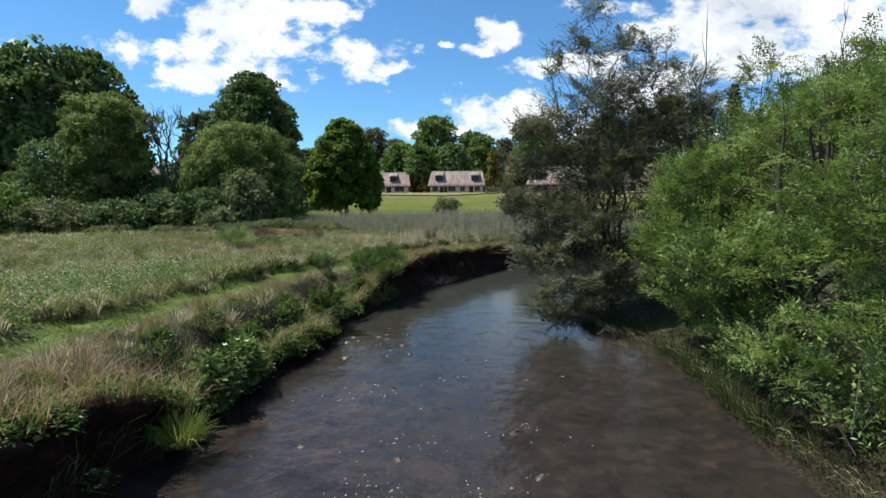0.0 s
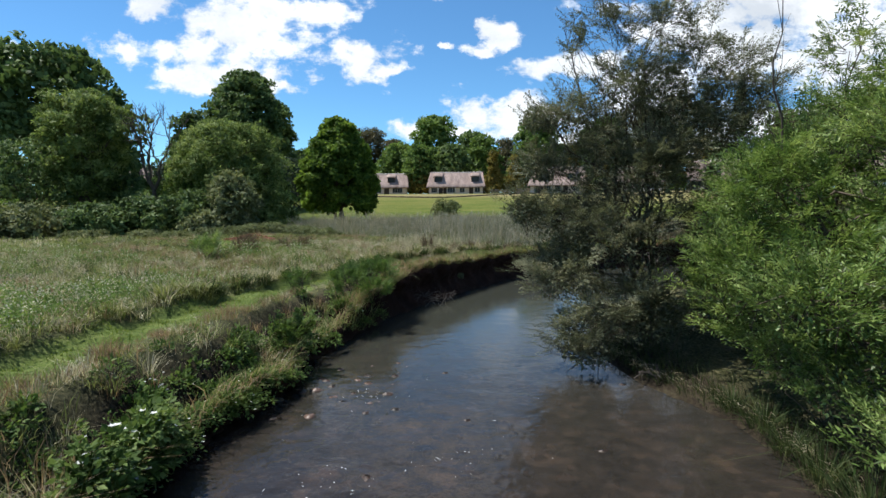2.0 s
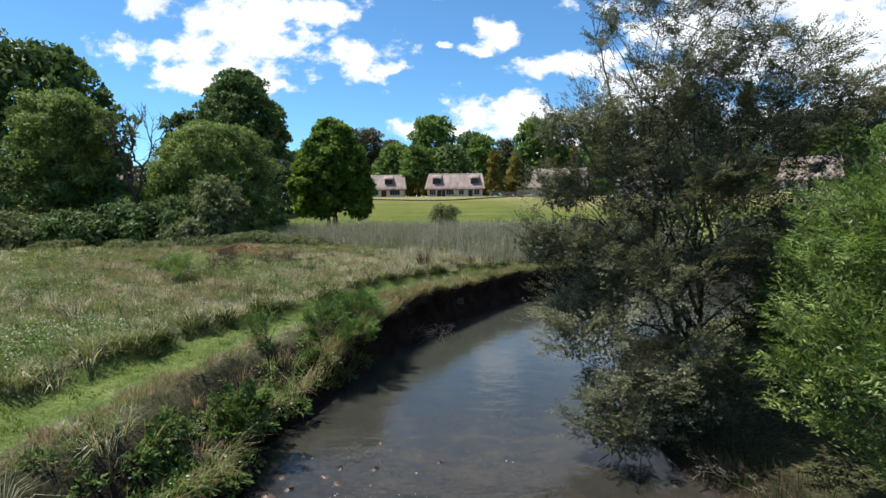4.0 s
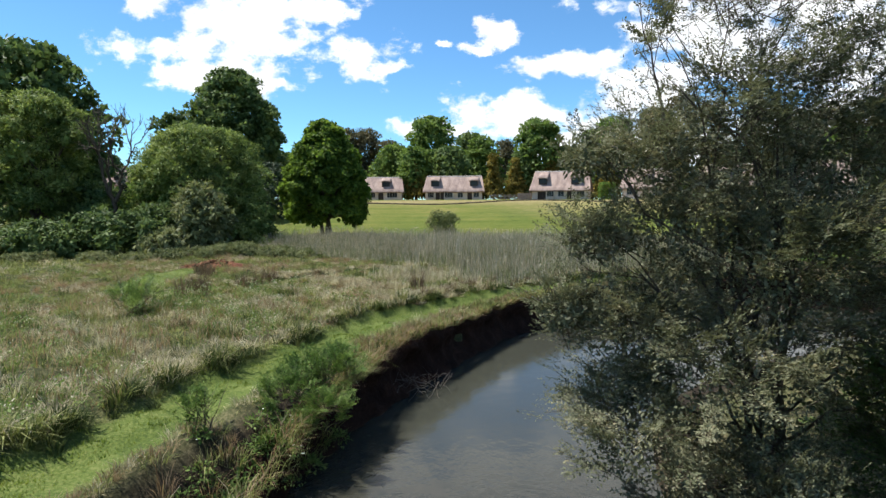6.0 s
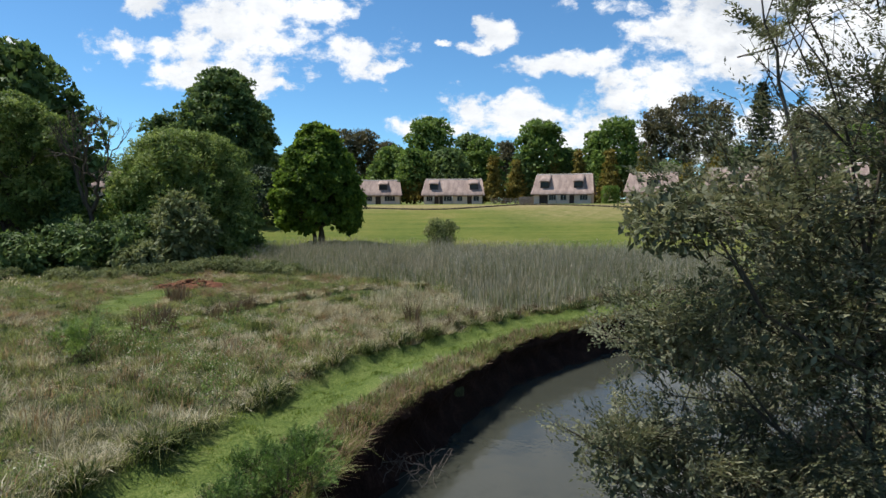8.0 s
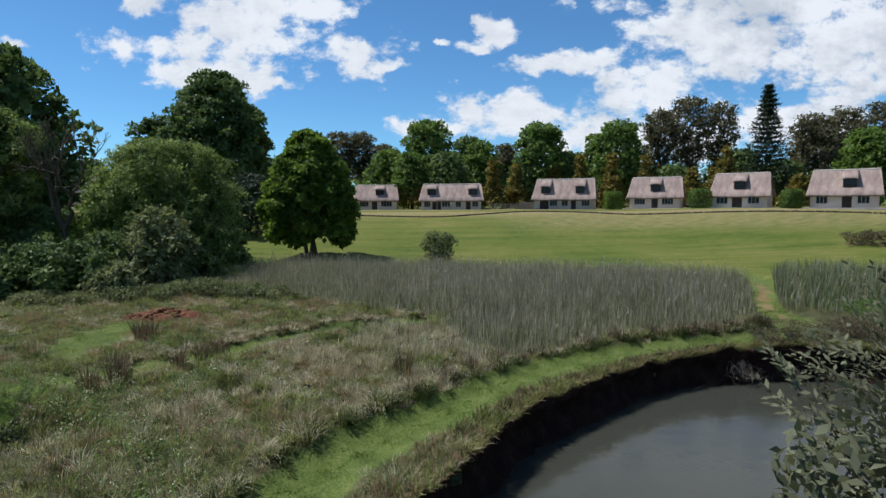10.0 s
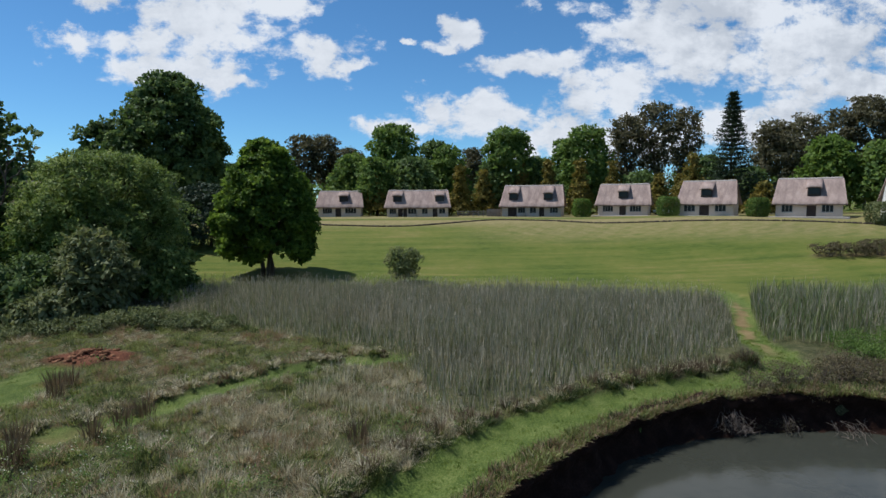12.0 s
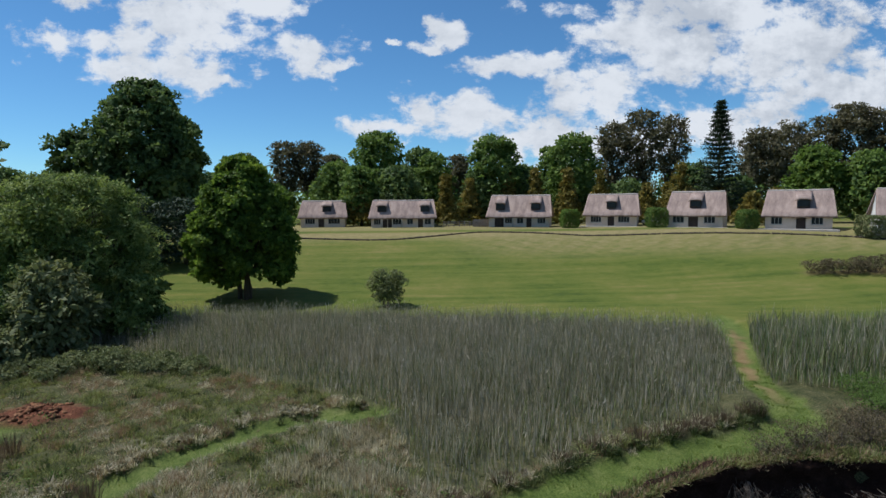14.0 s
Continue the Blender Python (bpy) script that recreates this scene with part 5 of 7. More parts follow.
for band, (y0, hh, kind_) in enumerate(((171, 12.5, "mid_leaf"), (198, 15.0, "gum_leaf"), (235, 18.0, "dark_leaf"))):
    woods = Heap(4)
    n = 11000
    x = g.uniform(-190, 230, n)
    y = y0 + g.normal(0, 4.0, n) - 0.12 * np.clip(x - 40, 0, 200)
    crest = hh * (0.72 + 0.2 * wave(x, y * 0, 6.0, band * 2.0) + 0.14 * wave(x, y * 0, 2.3, band + 1.0))
    z = 6.9 + crest * g.random(n) ** 0.6
    leaves(woods, np.stack([x, y, z], 1), g.normal(0, 1, (n, 3)), g.normal(0, 0.6, (n, 3)) + [0, -0.5, 0.6], g.uniform(0.7, 1.4, n), g.uniform(0.6, 1.1, n))
    tagged(new("far_woods", woods.mesh("far_woods", M[kind_])), "belt of far woods behind the cottages", "woods", kind="stuff")


# ---- cottages ----
def wall_with_openings(bm, x0, x1, z1, openings, y0=0.0, depth=0.25):
    """A wall along x in one piece with rectangular openings (x0, x1, z0, z1) through it."""
    xs = sorted({x0, x1, *(o[0] for o in openings), *(o[1] for o in openings)})
    zs = sorted({0.0, z1, *(o[2] for o in openings), *(o[3] for o in openings)})
    grid_ = {}
    cells = []
    for i in range(len(xs) - 1):
        for j in range(len(zs) - 1):
            cx_, cz_ = (xs[i] + xs[i + 1]) / 2, (zs[j] + zs[j + 1]) / 2
            if any(o[0] < cx_ < o[1] and o[2] < cz_ < o[3] for o in openings):
                continue
            ring = []
            for a_, b_ in ((i, j), (i + 1, j), (i + 1, j + 1), (i, j + 1)):
                if (a_, b_) not in grid_:
                    grid_[a_, b_] = bm.verts.new((xs[a_], y0, zs[b_]))
                ring.append(grid_[a_, b_])
            cells.append(bm.faces.new(ring))
    done = bmesh.ops.extrude_face_region(bm, geom=cells)
    bmesh.ops.translate(bm, verts=[v for v in done["geom"] if isinstance(v, bmesh.types.BMVert)], vec=(0, depth, 0))
    bmesh.ops.recalc_face_normals(bm, faces=bm.faces)
    return bm


def cottage(label, at, turn, W, dormers, windows, doors, height=5.9, D=7.0, wall="plaster", posts=()):
    """A thatched cottage: front along x, depth along y, at its front left corner."""
    g = np.random.default_rng(int(W * 100) + len(dormers))
    e = thing("cottage", label, "house", at, turn, "cottages along the lawn")
    eave = 2.25
    ops = [(x, x + w, 0.7, 1.95) for x, w in windows] + [(x, x + w, 0.02, 2.05) for x, w in doors]
    part("front_wall", bm_mesh("front_wall", wall_with_openings(bmesh.new(), 0.25, W - 0.25, eave + 0.15, ops), M[wall]), e)
    part("back_wall", bm_mesh("back_wall", box(bmesh.new(), 0.25, W - 0.25, D - 0.25, D, 0, eave + 0.15), M[wall]), e)
    for x in (0.0, W - 0.25):
        bm = bmesh.new()
        v = [bm.verts.new(p) for p in ((x, 0, 0), (x, D, 0), (x, D, eave), (x, D / 2, height - 0.45), (x, 0, eave))]
        v2 = [bm.verts.new((q.co.x + 0.25, q.co.y, q.co.z)) for q in v]
        bm.faces.new(v[::-1])
        bm.faces.new(v2)
        for i in range(5):
            bm.faces.new((v[i], v[(i + 1) % 5], v2[(i + 1) % 5], v2[i]))
        part("gable_wall", bm_mesh("gable_wall", bm, M[wall]), e)
    for x, w in windows:
        fr = part("window", bm_mesh("window", box(bmesh.new(), x, x + w, 0.14, 0.2, 0.7, 1.95), M["glass"]), e, "dark window with white glazing bars")
        bm = bmesh.new()
        for a, b, c, d in ((x, x + w, 0.7, 0.77), (x, x + w, 1.88, 1.95), (x, x + 0.07, 0.77, 1.88), (x + w - 0.07, x + w, 0.77, 1.88)):
            box(bm, a, b, 0.08, 0.16, c, d)
        n = max(2, round(w / 0.55))
        for i in range(1, n):
            box(bm, x + w * i / n - 0.03, x + w * i / n + 0.03, 0.09, 0.16, 0.77, 1.88)
        part("window_frame", bm_mesh("window_frame", bm, M["frame"]), fr)
        part("window_sill", bm_mesh("window_sill", box(bmesh.new(), x - 0.08, x + w + 0.08, -0.08, 0.14, 0.63, 0.695, 0.01), M["frame"]), fr)
    for x, w in doors:
        d = part("door", bm_mesh("door", box(bmesh.new(), x + 0.06, x + w - 0.06, 0.16, 0.21, 0.03, 1.99, 0.01), M["dark_wood"]), e, "dark timber door set back in the porch")
        bm = bmesh.new()
        box(bm, x, x + 0.06, 0.05, 0.22, 0.02, 2.05)
        box(bm, x + w - 0.06, x + w, 0.05, 0.22, 0.02, 2.05)
        box(bm, x + 0.06, x + w - 0.06, 0.05, 0.22, 1.99, 2.05)
        part("door_frame", bm_mesh("door_frame", bm, M["dark_wood"]), d)
    # thatch: a thick sagging sheet over the ridge, its gable ends leaning in
    nx, ov, th = 40, 0.55, 0.34
    prof = [(-ov, eave - 0.42), (-ov + 0.02, eave - 0.12), (0.4, eave + 0.62), (1.5, eave + 1.72), (D / 2 - 0.4, height - 0.3), (D / 2, height),
            (D / 2 + 0.4, height - 0.3), (D - 1.5, eave + 1.72), (D - 0.4, eave + 0.62), (D + ov - 0.02, eave - 0.12), (D + ov, eave - 0.42), (D - 0.3, eave + 0.05), (D / 2, height - 0.5), (0.3, eave + 0.05)]
    prof = np.array(prof)
    rows_ = []
    for i in range(nx + 1):
        t = i / nx
        lean_ = 0.55 * (prof[:, 1] - eave) / (height - eave)
        xa, xb = -ov + lean_, W + ov - lean_
        r = g.normal(0, 0.022, len(prof))
        sag = -0.05 * np.sin(np.pi * t) - 0.03 * np.sin(t * 11 + W)
        rows_.append(np.stack([xa + (xb - xa) * t, prof[:, 0] + r, prof[:, 1] + r + sag], 1))
    rv = np.stack(rows_)
    m = len(prof)
    ri = np.arange((nx + 1) * m).reshape(nx + 1, m)
    nxt = np.roll(ri, -1, 1)
    f = np.stack([ri[:-1], ri[1:], nxt[1:], nxt[:-1]], -1).reshape(-1, 4)
    ends = []
    for row in (ri[0], ri[-1]):
        ends += [(row[0], row[1], row[2], row[13]), (row[2], row[3], row[12], row[13]), (row[3], row[4], row[5], row[12]), (row[5], row[6], row[7], row[12]), (row[7], row[8], row[11], row[12]), (row[8], row[9], row[10], row[11])]
    roof = part("roof", Heap(4).add(rv, np.vstack([f, ends])).mesh("roof", M["thatch"]), e, "weathered grey-brown thatched roof")
    u = np.linspace(0, 1, 25)
    cap = np.stack([0.1 + (W - 0.2) * u, np.full(25, D / 2), height - 0.07 - 0.05 * np.sin(np.pi * u)], 1)
    cap_me = Heap(4).add(*tube(cap, 0.2 + 0.012 * np.sin(np.arange(25) * 2.6), 8)).mesh("ridge_cap", M["ridge"], True)
    part("ridge_cap", cap_me, roof, "pale mortar ridge capping")
    for x in dormers:
        # a dark dormer window under thatch that runs down from the ridge at a lower pitch
        pitch = (height - eave + 0.12) / (D / 2 + ov)
        y0, w = 0.8, 1.8
        z0 = eave - 0.12 + pitch * (y0 + ov)
        hh = min(1.2, height - 0.7 - z0)
        dm = part("dormer", bm_mesh("dormer", box(bmesh.new(), x, x + w, y0, y0 + 1.35, z0 - 0.2, z0 + hh), M["dark_wood"]), e, "dark timber dormer window in the thatch")
        part("pane", bm_mesh("pane", box(bmesh.new(), x + 0.12, x + w - 0.12, y0 - 0.025, y0 - 0.002, z0 + 0.12, z0 + hh - 0.16), M["glass"]), dm)
        nn = 9
        u = np.linspace(0, 1, nn)
        edge_ = 0.24 * (2 * u - 1) ** 4
        ring = [(y0 - 0.28, z0 + hh - 0.06), (y0 - 0.3, z0 + hh + 0.13), (D / 2 - 0.3, height - 0.12), (D / 2 - 0.3, height - 0.5)]
        sheets = np.stack([np.stack([x - 0.22 + (w + 0.44) * u, np.full(nn, yy), zz - edge_ * (1 if yy < 2 else 0.3)], 1) for yy, zz in ring])
        si = np.arange(4 * nn).reshape(4, nn)
        up_ = np.roll(si, -1, 0)
        caps = [(si[0, 0], si[1, 0], si[2, 0], si[3, 0]), (si[0, -1], si[3, -1], si[2, -1], si[1, -1])]
        f = np.stack([si[:, :-1], si[:, 1:], up_[:, 1:], up_[:, :-1]], -1).reshape(-1, 4)
        part("dormer_roof", Heap(4).add(sheets, np.vstack([f, caps])).mesh("dormer_roof", M["thatch"]), dm, "thatch running down over the dormer")
    part("veranda_slab", bm_mesh("veranda_slab", box(bmesh.new(), -0.9, W + 0.9, -1.7, -0.01, -0.75, 0.0, 0.03), M["paving"]), e, "pale paved veranda")
    part("plinth", bm_mesh("plinth", box(bmesh.new(), -0.05, W + 0.05, 0.01, D + 0.05, -0.8, 0.0), M[wall]), e)
    for x in posts:
        bm = bmesh.new()
        bmesh.ops.create_cone(bm, cap_ends=True, segments=10, radius1=0.11, radius2=0.09, depth=2.1, matrix=Matrix.Translation((x, -0.38, 1.05)))
        part("post", bm_mesh("post", bm, M["frame"], True), e, "pale veranda post")
    return e


def step(at, turn, w):
    bm = bmesh.new()
    box(bm, 0, w, 0, 0.7, -0.55, 0.02, 0.02)
    ob = new("garden_step", bm_mesh("garden_step", bm, M["edging"]))
    ob.matrix_world = pose(*at, 0, 0, turn)
    return tagged(ob, "low dark stone step in front of the cottage", "step", "garden steps")


cottage("small thatched cottage with one dark dormer", (-20.6, 144.0, 6.98), 3, 9.0, [4.4], [(0.9, 2.0), (5.6, 2.4)], [(3.6, 1.2)], height=5.5)
cottage("long thatched cottage with two dark dormers", (-5.9, 140.2, 6.88), -3, 12.6, [1.2, 9.9], [(0.5, 1.4), (4.3, 1.8), (7.2, 1.2), (10.7, 1.3)], [(2.3, 0.95), (3.35, 0.8), (9.4, 1.0)], height=5.6, posts=(6.2, 2.2))
cottage("thatched cottage with two dark dormers and a porch", (17.6, 138.2, 7.0), -18, 11.9, [1.3, 8.3], [(3.2, 1.5), (5.6, 1.3), (9.6, 1.6)], [(1.2, 1.0), (2.2, 0.8), (7.5, 1.0)], height=6.3, posts=(4.9,))
cottage("thatched cottage with one dark dormer", (35.9, 133.6, 7.25), -25, 9.4, [3.8], [(0.9, 2.0), (6.0, 2.1)], [(4.1, 1.2)], height=6.1)
cottage("thatched cottage with one dark dormer", (47.6, 123.6, 7.35), -35, 8.9, [3.5], [(0.8, 1.9), (5.9, 1.8)], [(3.4, 1.6)], height=6.2)
cottage("wide thatched cottage with one dark dormer", (59.2, 113.6, 7.35), -36, 9.1, [4.3], [(0.8, 1.6), (6.3, 1.6)], [(4.3, 1.3)], height=6.2)
cottage("white-walled thatched cottage at the end of the row", (69.9, 103.2, 7.35), -30, 9.4, [4.3], [(0.8, 1.6), (6.3, 1.6)], [(4.3, 1.3)], height=6.2, wall="white_wall")
cottage("white-walled thatched cottage half hidden by trees", (-42.0, 152.5, 7.0), 12, 9.0, [4.3], [(0.8, 1.6), (6.3, 1.6)], [(4.0, 1.3)], height=5.9, wall="white_wall")
cottage("thatched cottage far behind the acacia", (-92.0, 150.0, 9.2), 20, 13.0, [3.0, 8.5], [(0.8, 1.6), (6.3, 1.6)], [(4.3, 1.3)], height=6.0)
step((-5.4, 135.6, 6.62), -3, 5.0)
step((22.5, 131.8, 6.75), -18, 3.4)

# Clipped round bushes between the cottages.
for x, y, r, hh, seed, mat_ in ((31.9, 130.6, 1.6, 3.4, 301, "lime_leaf"), (45.6, 123.6, 1.7, 3.4, 302, "mid_leaf"), (56.8, 114.6, 1.45, 3.0, 303, "mid_leaf"), (68.0, 102.3, 1.75, 3.0, 304, "grey_leaf")):
    g = np.random.default_rng(seed)
    e = thing("clipped_bush", "clipped rounded green bush beside a cottage", "shrub", on_land(x, y), 0, "clipped bushes")
    st = Heap(4)
    for q in range(5):
        st.add(*tube(bent((0.1 * np.cos(q * 1.3), 0.1 * np.sin(q * 1.3), -0.2), (r * 0.6 * np.cos(q * 1.3), r * 0.6 * np.sin(q * 1.3), hh * 0.8), 5, 0.15, 0, g), np.linspace(0.06, 0.02, 5), 5))
    part("trunk", st.mesh("trunk", M["bark"], True), e)
    n = 4200
    d = sphere_points(n, g)
    sq = np.sign(d) * np.abs(d) ** 0.8
    k = g.uniform(0.9, 1.03, n)[:, None] * (1 + 0.04 * wave(d[:, 0] * 3, d[:, 2] * 3, 1.0))[:, None]
    sq = sq / np.maximum(np.abs(sq).max(1, keepdims=True), 0.82)
    p = sq * [r, r, hh * 0.5] * k * [0.93, 0.93, 1.0] + [0, 0, hh * 0.5]
    h = Heap(4)
    leaves(h, p, d * 0.4 + g.normal(0, 0.7, (n, 3)), d + g.normal(0, 0.35, (n, 3)) + [0, 0, 0.3], g.uniform(0.16, 0.3, n), g.uniform(0.12, 0.2, n))
    part("crown", h.mesh("crown", M[mat_]), e)

# A low timber fence between two cottages.
e = thing("timber_fence", "low weathered timber rail fence between cottages", "fence", on_land(8.6, 139.0, 0.0), -4)
for i in range(9):
    part("post", bm_mesh("post", box(bmesh.new(), i * 1.05 - 0.06, i * 1.05 + 0.06, -0.06, 0.06, -0.3, 1.25, 0.01), M["fence"]), e)
for z in (0.35, 0.7, 1.05):
    part("rail", bm_mesh("rail", box(bmesh.new(), -0.1, 8.5, -0.10, -0.062, z - 0.07, z + 0.07, 0.008), M["fence"]), e)
e = thing("timber_screen", "grey timber screen beside the cottage", "fence", on_land(14.6, 139.6, 0.0), 8)
for i in range(12):
    part("board", bm_mesh("board", box(bmesh.new(), i * 0.27, i * 0.27 + 0.25, -0.02, 0.02, -0.2, 1.5 + 0.03 * (i % 3), 0.006), M["fence"]), e)

# A parked pale car glimpsed between two cottages.
e = thing("parked_car", "pale parked car half hidden between cottages", "car", on_land(49.2, 134.0, 0.0), 25)
bm = bmesh.new()
box(bm, -2.0, 2.0, -0.85, 0.85, 0.32, 0.85, 0.14)
part("body", bm_mesh("body", bm, M["white_wall"]), e)
bm = bmesh.new()
box(bm, -1.2, 1.3, -0.75, 0.75, 0.86, 1.42, 0.2)
part("cabin", bm_mesh("cabin", bm, M["glass"]), e)
for x in (-1.25, 1.25):
    for y in (-0.8, 0.8):
        bm = bmesh.new()
        bmesh.ops.create_cone(bm, cap_ends=True, segments=16, radius1=0.32, radius2=0.32, depth=0.2, matrix=Matrix.Translation((x, y, 0.32)) @ Matrix.Rotation(math.pi / 2, 4, "X"))
        part("wheel", bm_mesh("wheel", bm, M["dark_wood"]), e)

# The low edging that winds along the lawn top, dark for its step's shade.
EDGE = curve([(-40, 122), (-26, 119.5), (-12, 116), (-2, 115), (6, 117.5), (14, 121), (22, 119.5), (32, 115.5), (44, 112.5), (56, 108.5), (66, 102.5), (78, 93), (92, 84)], 0.22)
g = np.random.default_rng(310)
h = Heap(4)
for x, y in EDGE:
    lump(h, (x + g.normal(0, 0.05), y + g.normal(0, 0.05), rise(np.array(x), np.array(y)) + 0.06), g.uniform(0.15, 0.24), g, 0.8)
tagged(new("garden_edging", h.mesh("garden_edging", M["edging"], True)), "low stone edging winding along the lawn top, darkened as a shaded step", "edging", kind="stuff")


# ---- grasses ----
def spots(n, x0, x1, y0, y1, g):
    return g.uniform(x0, x1, n), g.uniform(y0, y1, n)


REED_X = [-24, -20, -18, -9.8, -4.3, -0.7, 0.5, 1.5, 2.6, 4.3, 6.2, 10.9, 16.5, 19, 22]
REED_FRONT = [66, 64, 62, 59, 55.5, 52.5, 49, 45, 42.6, 43.4, 44.8, 47.7, 50.6, 52.6, 57]


def reed_back(x):
    return np.interp(x, [-40, -17, -4, 9, 22, 30, 60], [77, 73.5, 72.5, 69.5, 65.5, 63.5, 63.0])


def beside_path(x, y):
    """Grass stays low between the mown path and the river, close to the path."""
    d = -beside(PATH_LINE, x, y) - path_width(y)
    s_ = -beside(STRIP_LINE, x, y)
    low_ = np.where((s_ > 0) & (s_ < 2.2) & (np.asarray(y) > 40), np.clip(0.15 + 0.45 * (s_ - 0.4), 0.2, 1.0), 1.0)
    return low_ * np.where((d > -0.6) & (y < 37) & (np.asarray(y) > 3), np.clip(0.25 + 0.5 * d, 0.25, 1.0), 1.0)


def sown(name, label, category, g, x, y, keep, height, width, lean, material, curl=0.5, sink=0.04):
    """A patch of blades as one object of stuff."""
    x, y = x[keep], y[keep]
    n = len(x)
    h = Heap(3)
    hh = height[keep] if isinstance(height, np.ndarray) else g.uniform(height[0], height[1], n) * (0.8 + 0.5 * wave(x, y, 1.0, 8.0))
    hh = hh * beside_path(x, y)
    blades(h, np.stack([x, y, sod(x, y) - sink], 1), hh, g.uniform(width[0], width[1], n), np.abs(g.normal(lean[0], lean[1], n)), g.uniform(0, 6.28, n), curl)
    return tagged(new(name, h.mesh(name, M[material])), label, category, kind="stuff")


def tufts(g, n, per, spread, x0, x1, y0, y1):
    cx, cy = spots(n, x0, x1, y0, y1, g)
    return np.repeat(cx, per) + g.normal(0, spread, n * per), np.repeat(cy, per) + g.normal(0, spread, n * per)


def tussocks(name, label, g, cx, cy, keep, per, height, width, lean, spread, material, curl=0.35):
    """Arching grass tussocks, each a rosette of blades, as one object of stuff."""
    cx, cy = cx[keep], cy[keep]
    n = len(cx) * per
    q = np.repeat(np.arange(len(cx)), per)
    a, size = g.uniform(0, 6.28, n), g.uniform(0.6, 1.25, len(cx))[q]
    r = spread * size * np.sqrt(g.random(n))
    hh = (g.uniform(height[0], height[1], len(cx)) * (0.85 + 0.4 * wave(cx, cy, 1.0, 8.0)))[q] * g.uniform(0.55, 1.1, n) * beside_path(cx, cy)[q]
    h = Heap(3)
    blades(h, np.stack([cx[q] + np.cos(a) * r, cy[q] + np.sin(a) * r, sod(cx, cy)[q] - 0.04], 1), hh, g.uniform(width[0], width[1], n),
           np.abs(g.normal(lean, 0.3, n)), a + g.normal(0, 0.5, n), curl)
    return tagged(new(name, h.mesh(name, M[material])), label, "grass", kind="stuff")


g = np.random.default_rng(401)


def free(x, y, gap=0.30):
    """Where meadow grass may stand: off the river, the paths, the soil and the reed bed."""
    lawn, mown, soil, dirt, worn = zones(x, y)
    d_ = beside(LINE_L, x, y)
    off_river = d_ > gap + setback(y)
    bed = (y > np.interp(x, REED_X, REED_FRONT)) & (x > -24) & (x < 22)
    tufted = (d_ > 1.55) | (y > 25) | (y < 12) | (wave(x, y, 0.45, 3.0) > 0.25)
    return off_river & tufted & (mown < 0.4) & (soil < 0.4) & (dirt < 0.5) & (lawn < 0.5) & ~bed


# tall mixed grass on the bank beside the water
def bank_zone(x, y):
    return (beside(PATH_LINE, x, y) < 0)


x, y = tufts(g, 3600, 9, 0.10, -8.5, 3.5, 2.5, 37)
k = free(x, y, 0.22) & bank_zone(x, y)
sown("bank_grass", "long green grass on the river bank", "grass", g, x, y, k, (0.25, 0.62), (0.010, 0.022), (0.45, 0.25), "grass_green")
x, y = tufts(g, 3600, 8, 0.10, -8.5, 4.5, 2.5, 39)
k = free(x, y, 0.25) & bank_zone(x, y) & (wave(x, y, 2.4, 1.0) > -0.15)
k = k & ((beside(LINE_L, x, y) < 1.1) | (y < 21))
sown("rusty_grass", "dry rust-brown seeding grass on the bank", "grass", g, x, y, k, (0.4, 0.85), (0.007, 0.016), (0.3, 0.2), "grass_pink")
x, y = tufts(g, 2600, 8, 0.10, -8.5, 4.5, 2.5, 39)
k = free(x, y, 0.2) & bank_zone(x, y) & (wave(x, y, 2.0, 4.0) > 0.1)
sown("dry_grass", "pale straw-coloured grass on the bank", "grass", g, x, y, k, (0.35, 0.7), (0.008, 0.017), (0.55, 0.3), "grass_dry")
# the same further round the bend, shorter
x, y = tufts(g, 3800, 8, 0.12, 0, 34, 32, 48)
k = free(x, y, 0.15) & bank_zone(x, y)
sown("bank_grass", "short tufted grass round the river bend", "grass", g, x, y, k, (0.12, 0.34), (0.024, 0.045), (0.5, 0.25), "grass_green")
x, y = tufts(g, 1500, 8, 0.15, 2, 34, 36, 50)
k = free(x, y, 0.12) & bank_zone(x, y) & ((wave(x, y, 2.2, 1.0) > 0.0) | (x > 15.5))
sown("rusty_grass", "dry brown grass round the river bend", "grass", g, x, y, k, (0.25, 0.6), (0.018, 0.03), (0.45, 0.25), "grass_pink")

# grass that hangs over the bank's edge
i = g.integers(40, len(line) - 2, 9000)
i = i[(line[i, 1] > 22) | (g.random(9000) < 0.4)]
off = g.uniform(0.03, 0.42, len(i))
p = line[i] + out[i] * (off + setback(line[i, 1]))[:, None]
h = Heap(3)
d = beside(LINE_L, p[:, 0], p[:, 1])
aim = np.arctan2(-out[i, 1], -out[i, 0]) + g.normal(0, 1.1, len(i))
near_k = p[:, 1] < 30
blades(h, np.stack([p[:, 0], p[:, 1], sod(p[:, 0], p[:, 1]) - 0.06], 1), np.where(near_k, g.uniform(0.3, 0.9, len(i)), g.uniform(0.15, 0.42, len(i))), np.where(near_k, g.uniform(0.01, 0.02, len(i)), g.uniform(0.025, 0.045, len(i))),
       g.uniform(0.5, 1.25, len(i)), aim, 0.3)
tagged(new("overhanging_grass", h.mesh("overhanging_grass", M["grass_pink"])), "dry grass hanging over the edge of the bank", "grass", kind="stuff")
i = g.integers(40, len(line) - 2, 13000)
i[5000:9000] = g.integers(70, 240, 4000)
off = g.uniform(0.03, 0.35, len(i))
p = line[i] + out[i] * (off + setback(line[i, 1]))[:, None]
aim = np.arctan2(-out[i, 1], -out[i, 0]) + g.normal(0, 1.1, len(i))
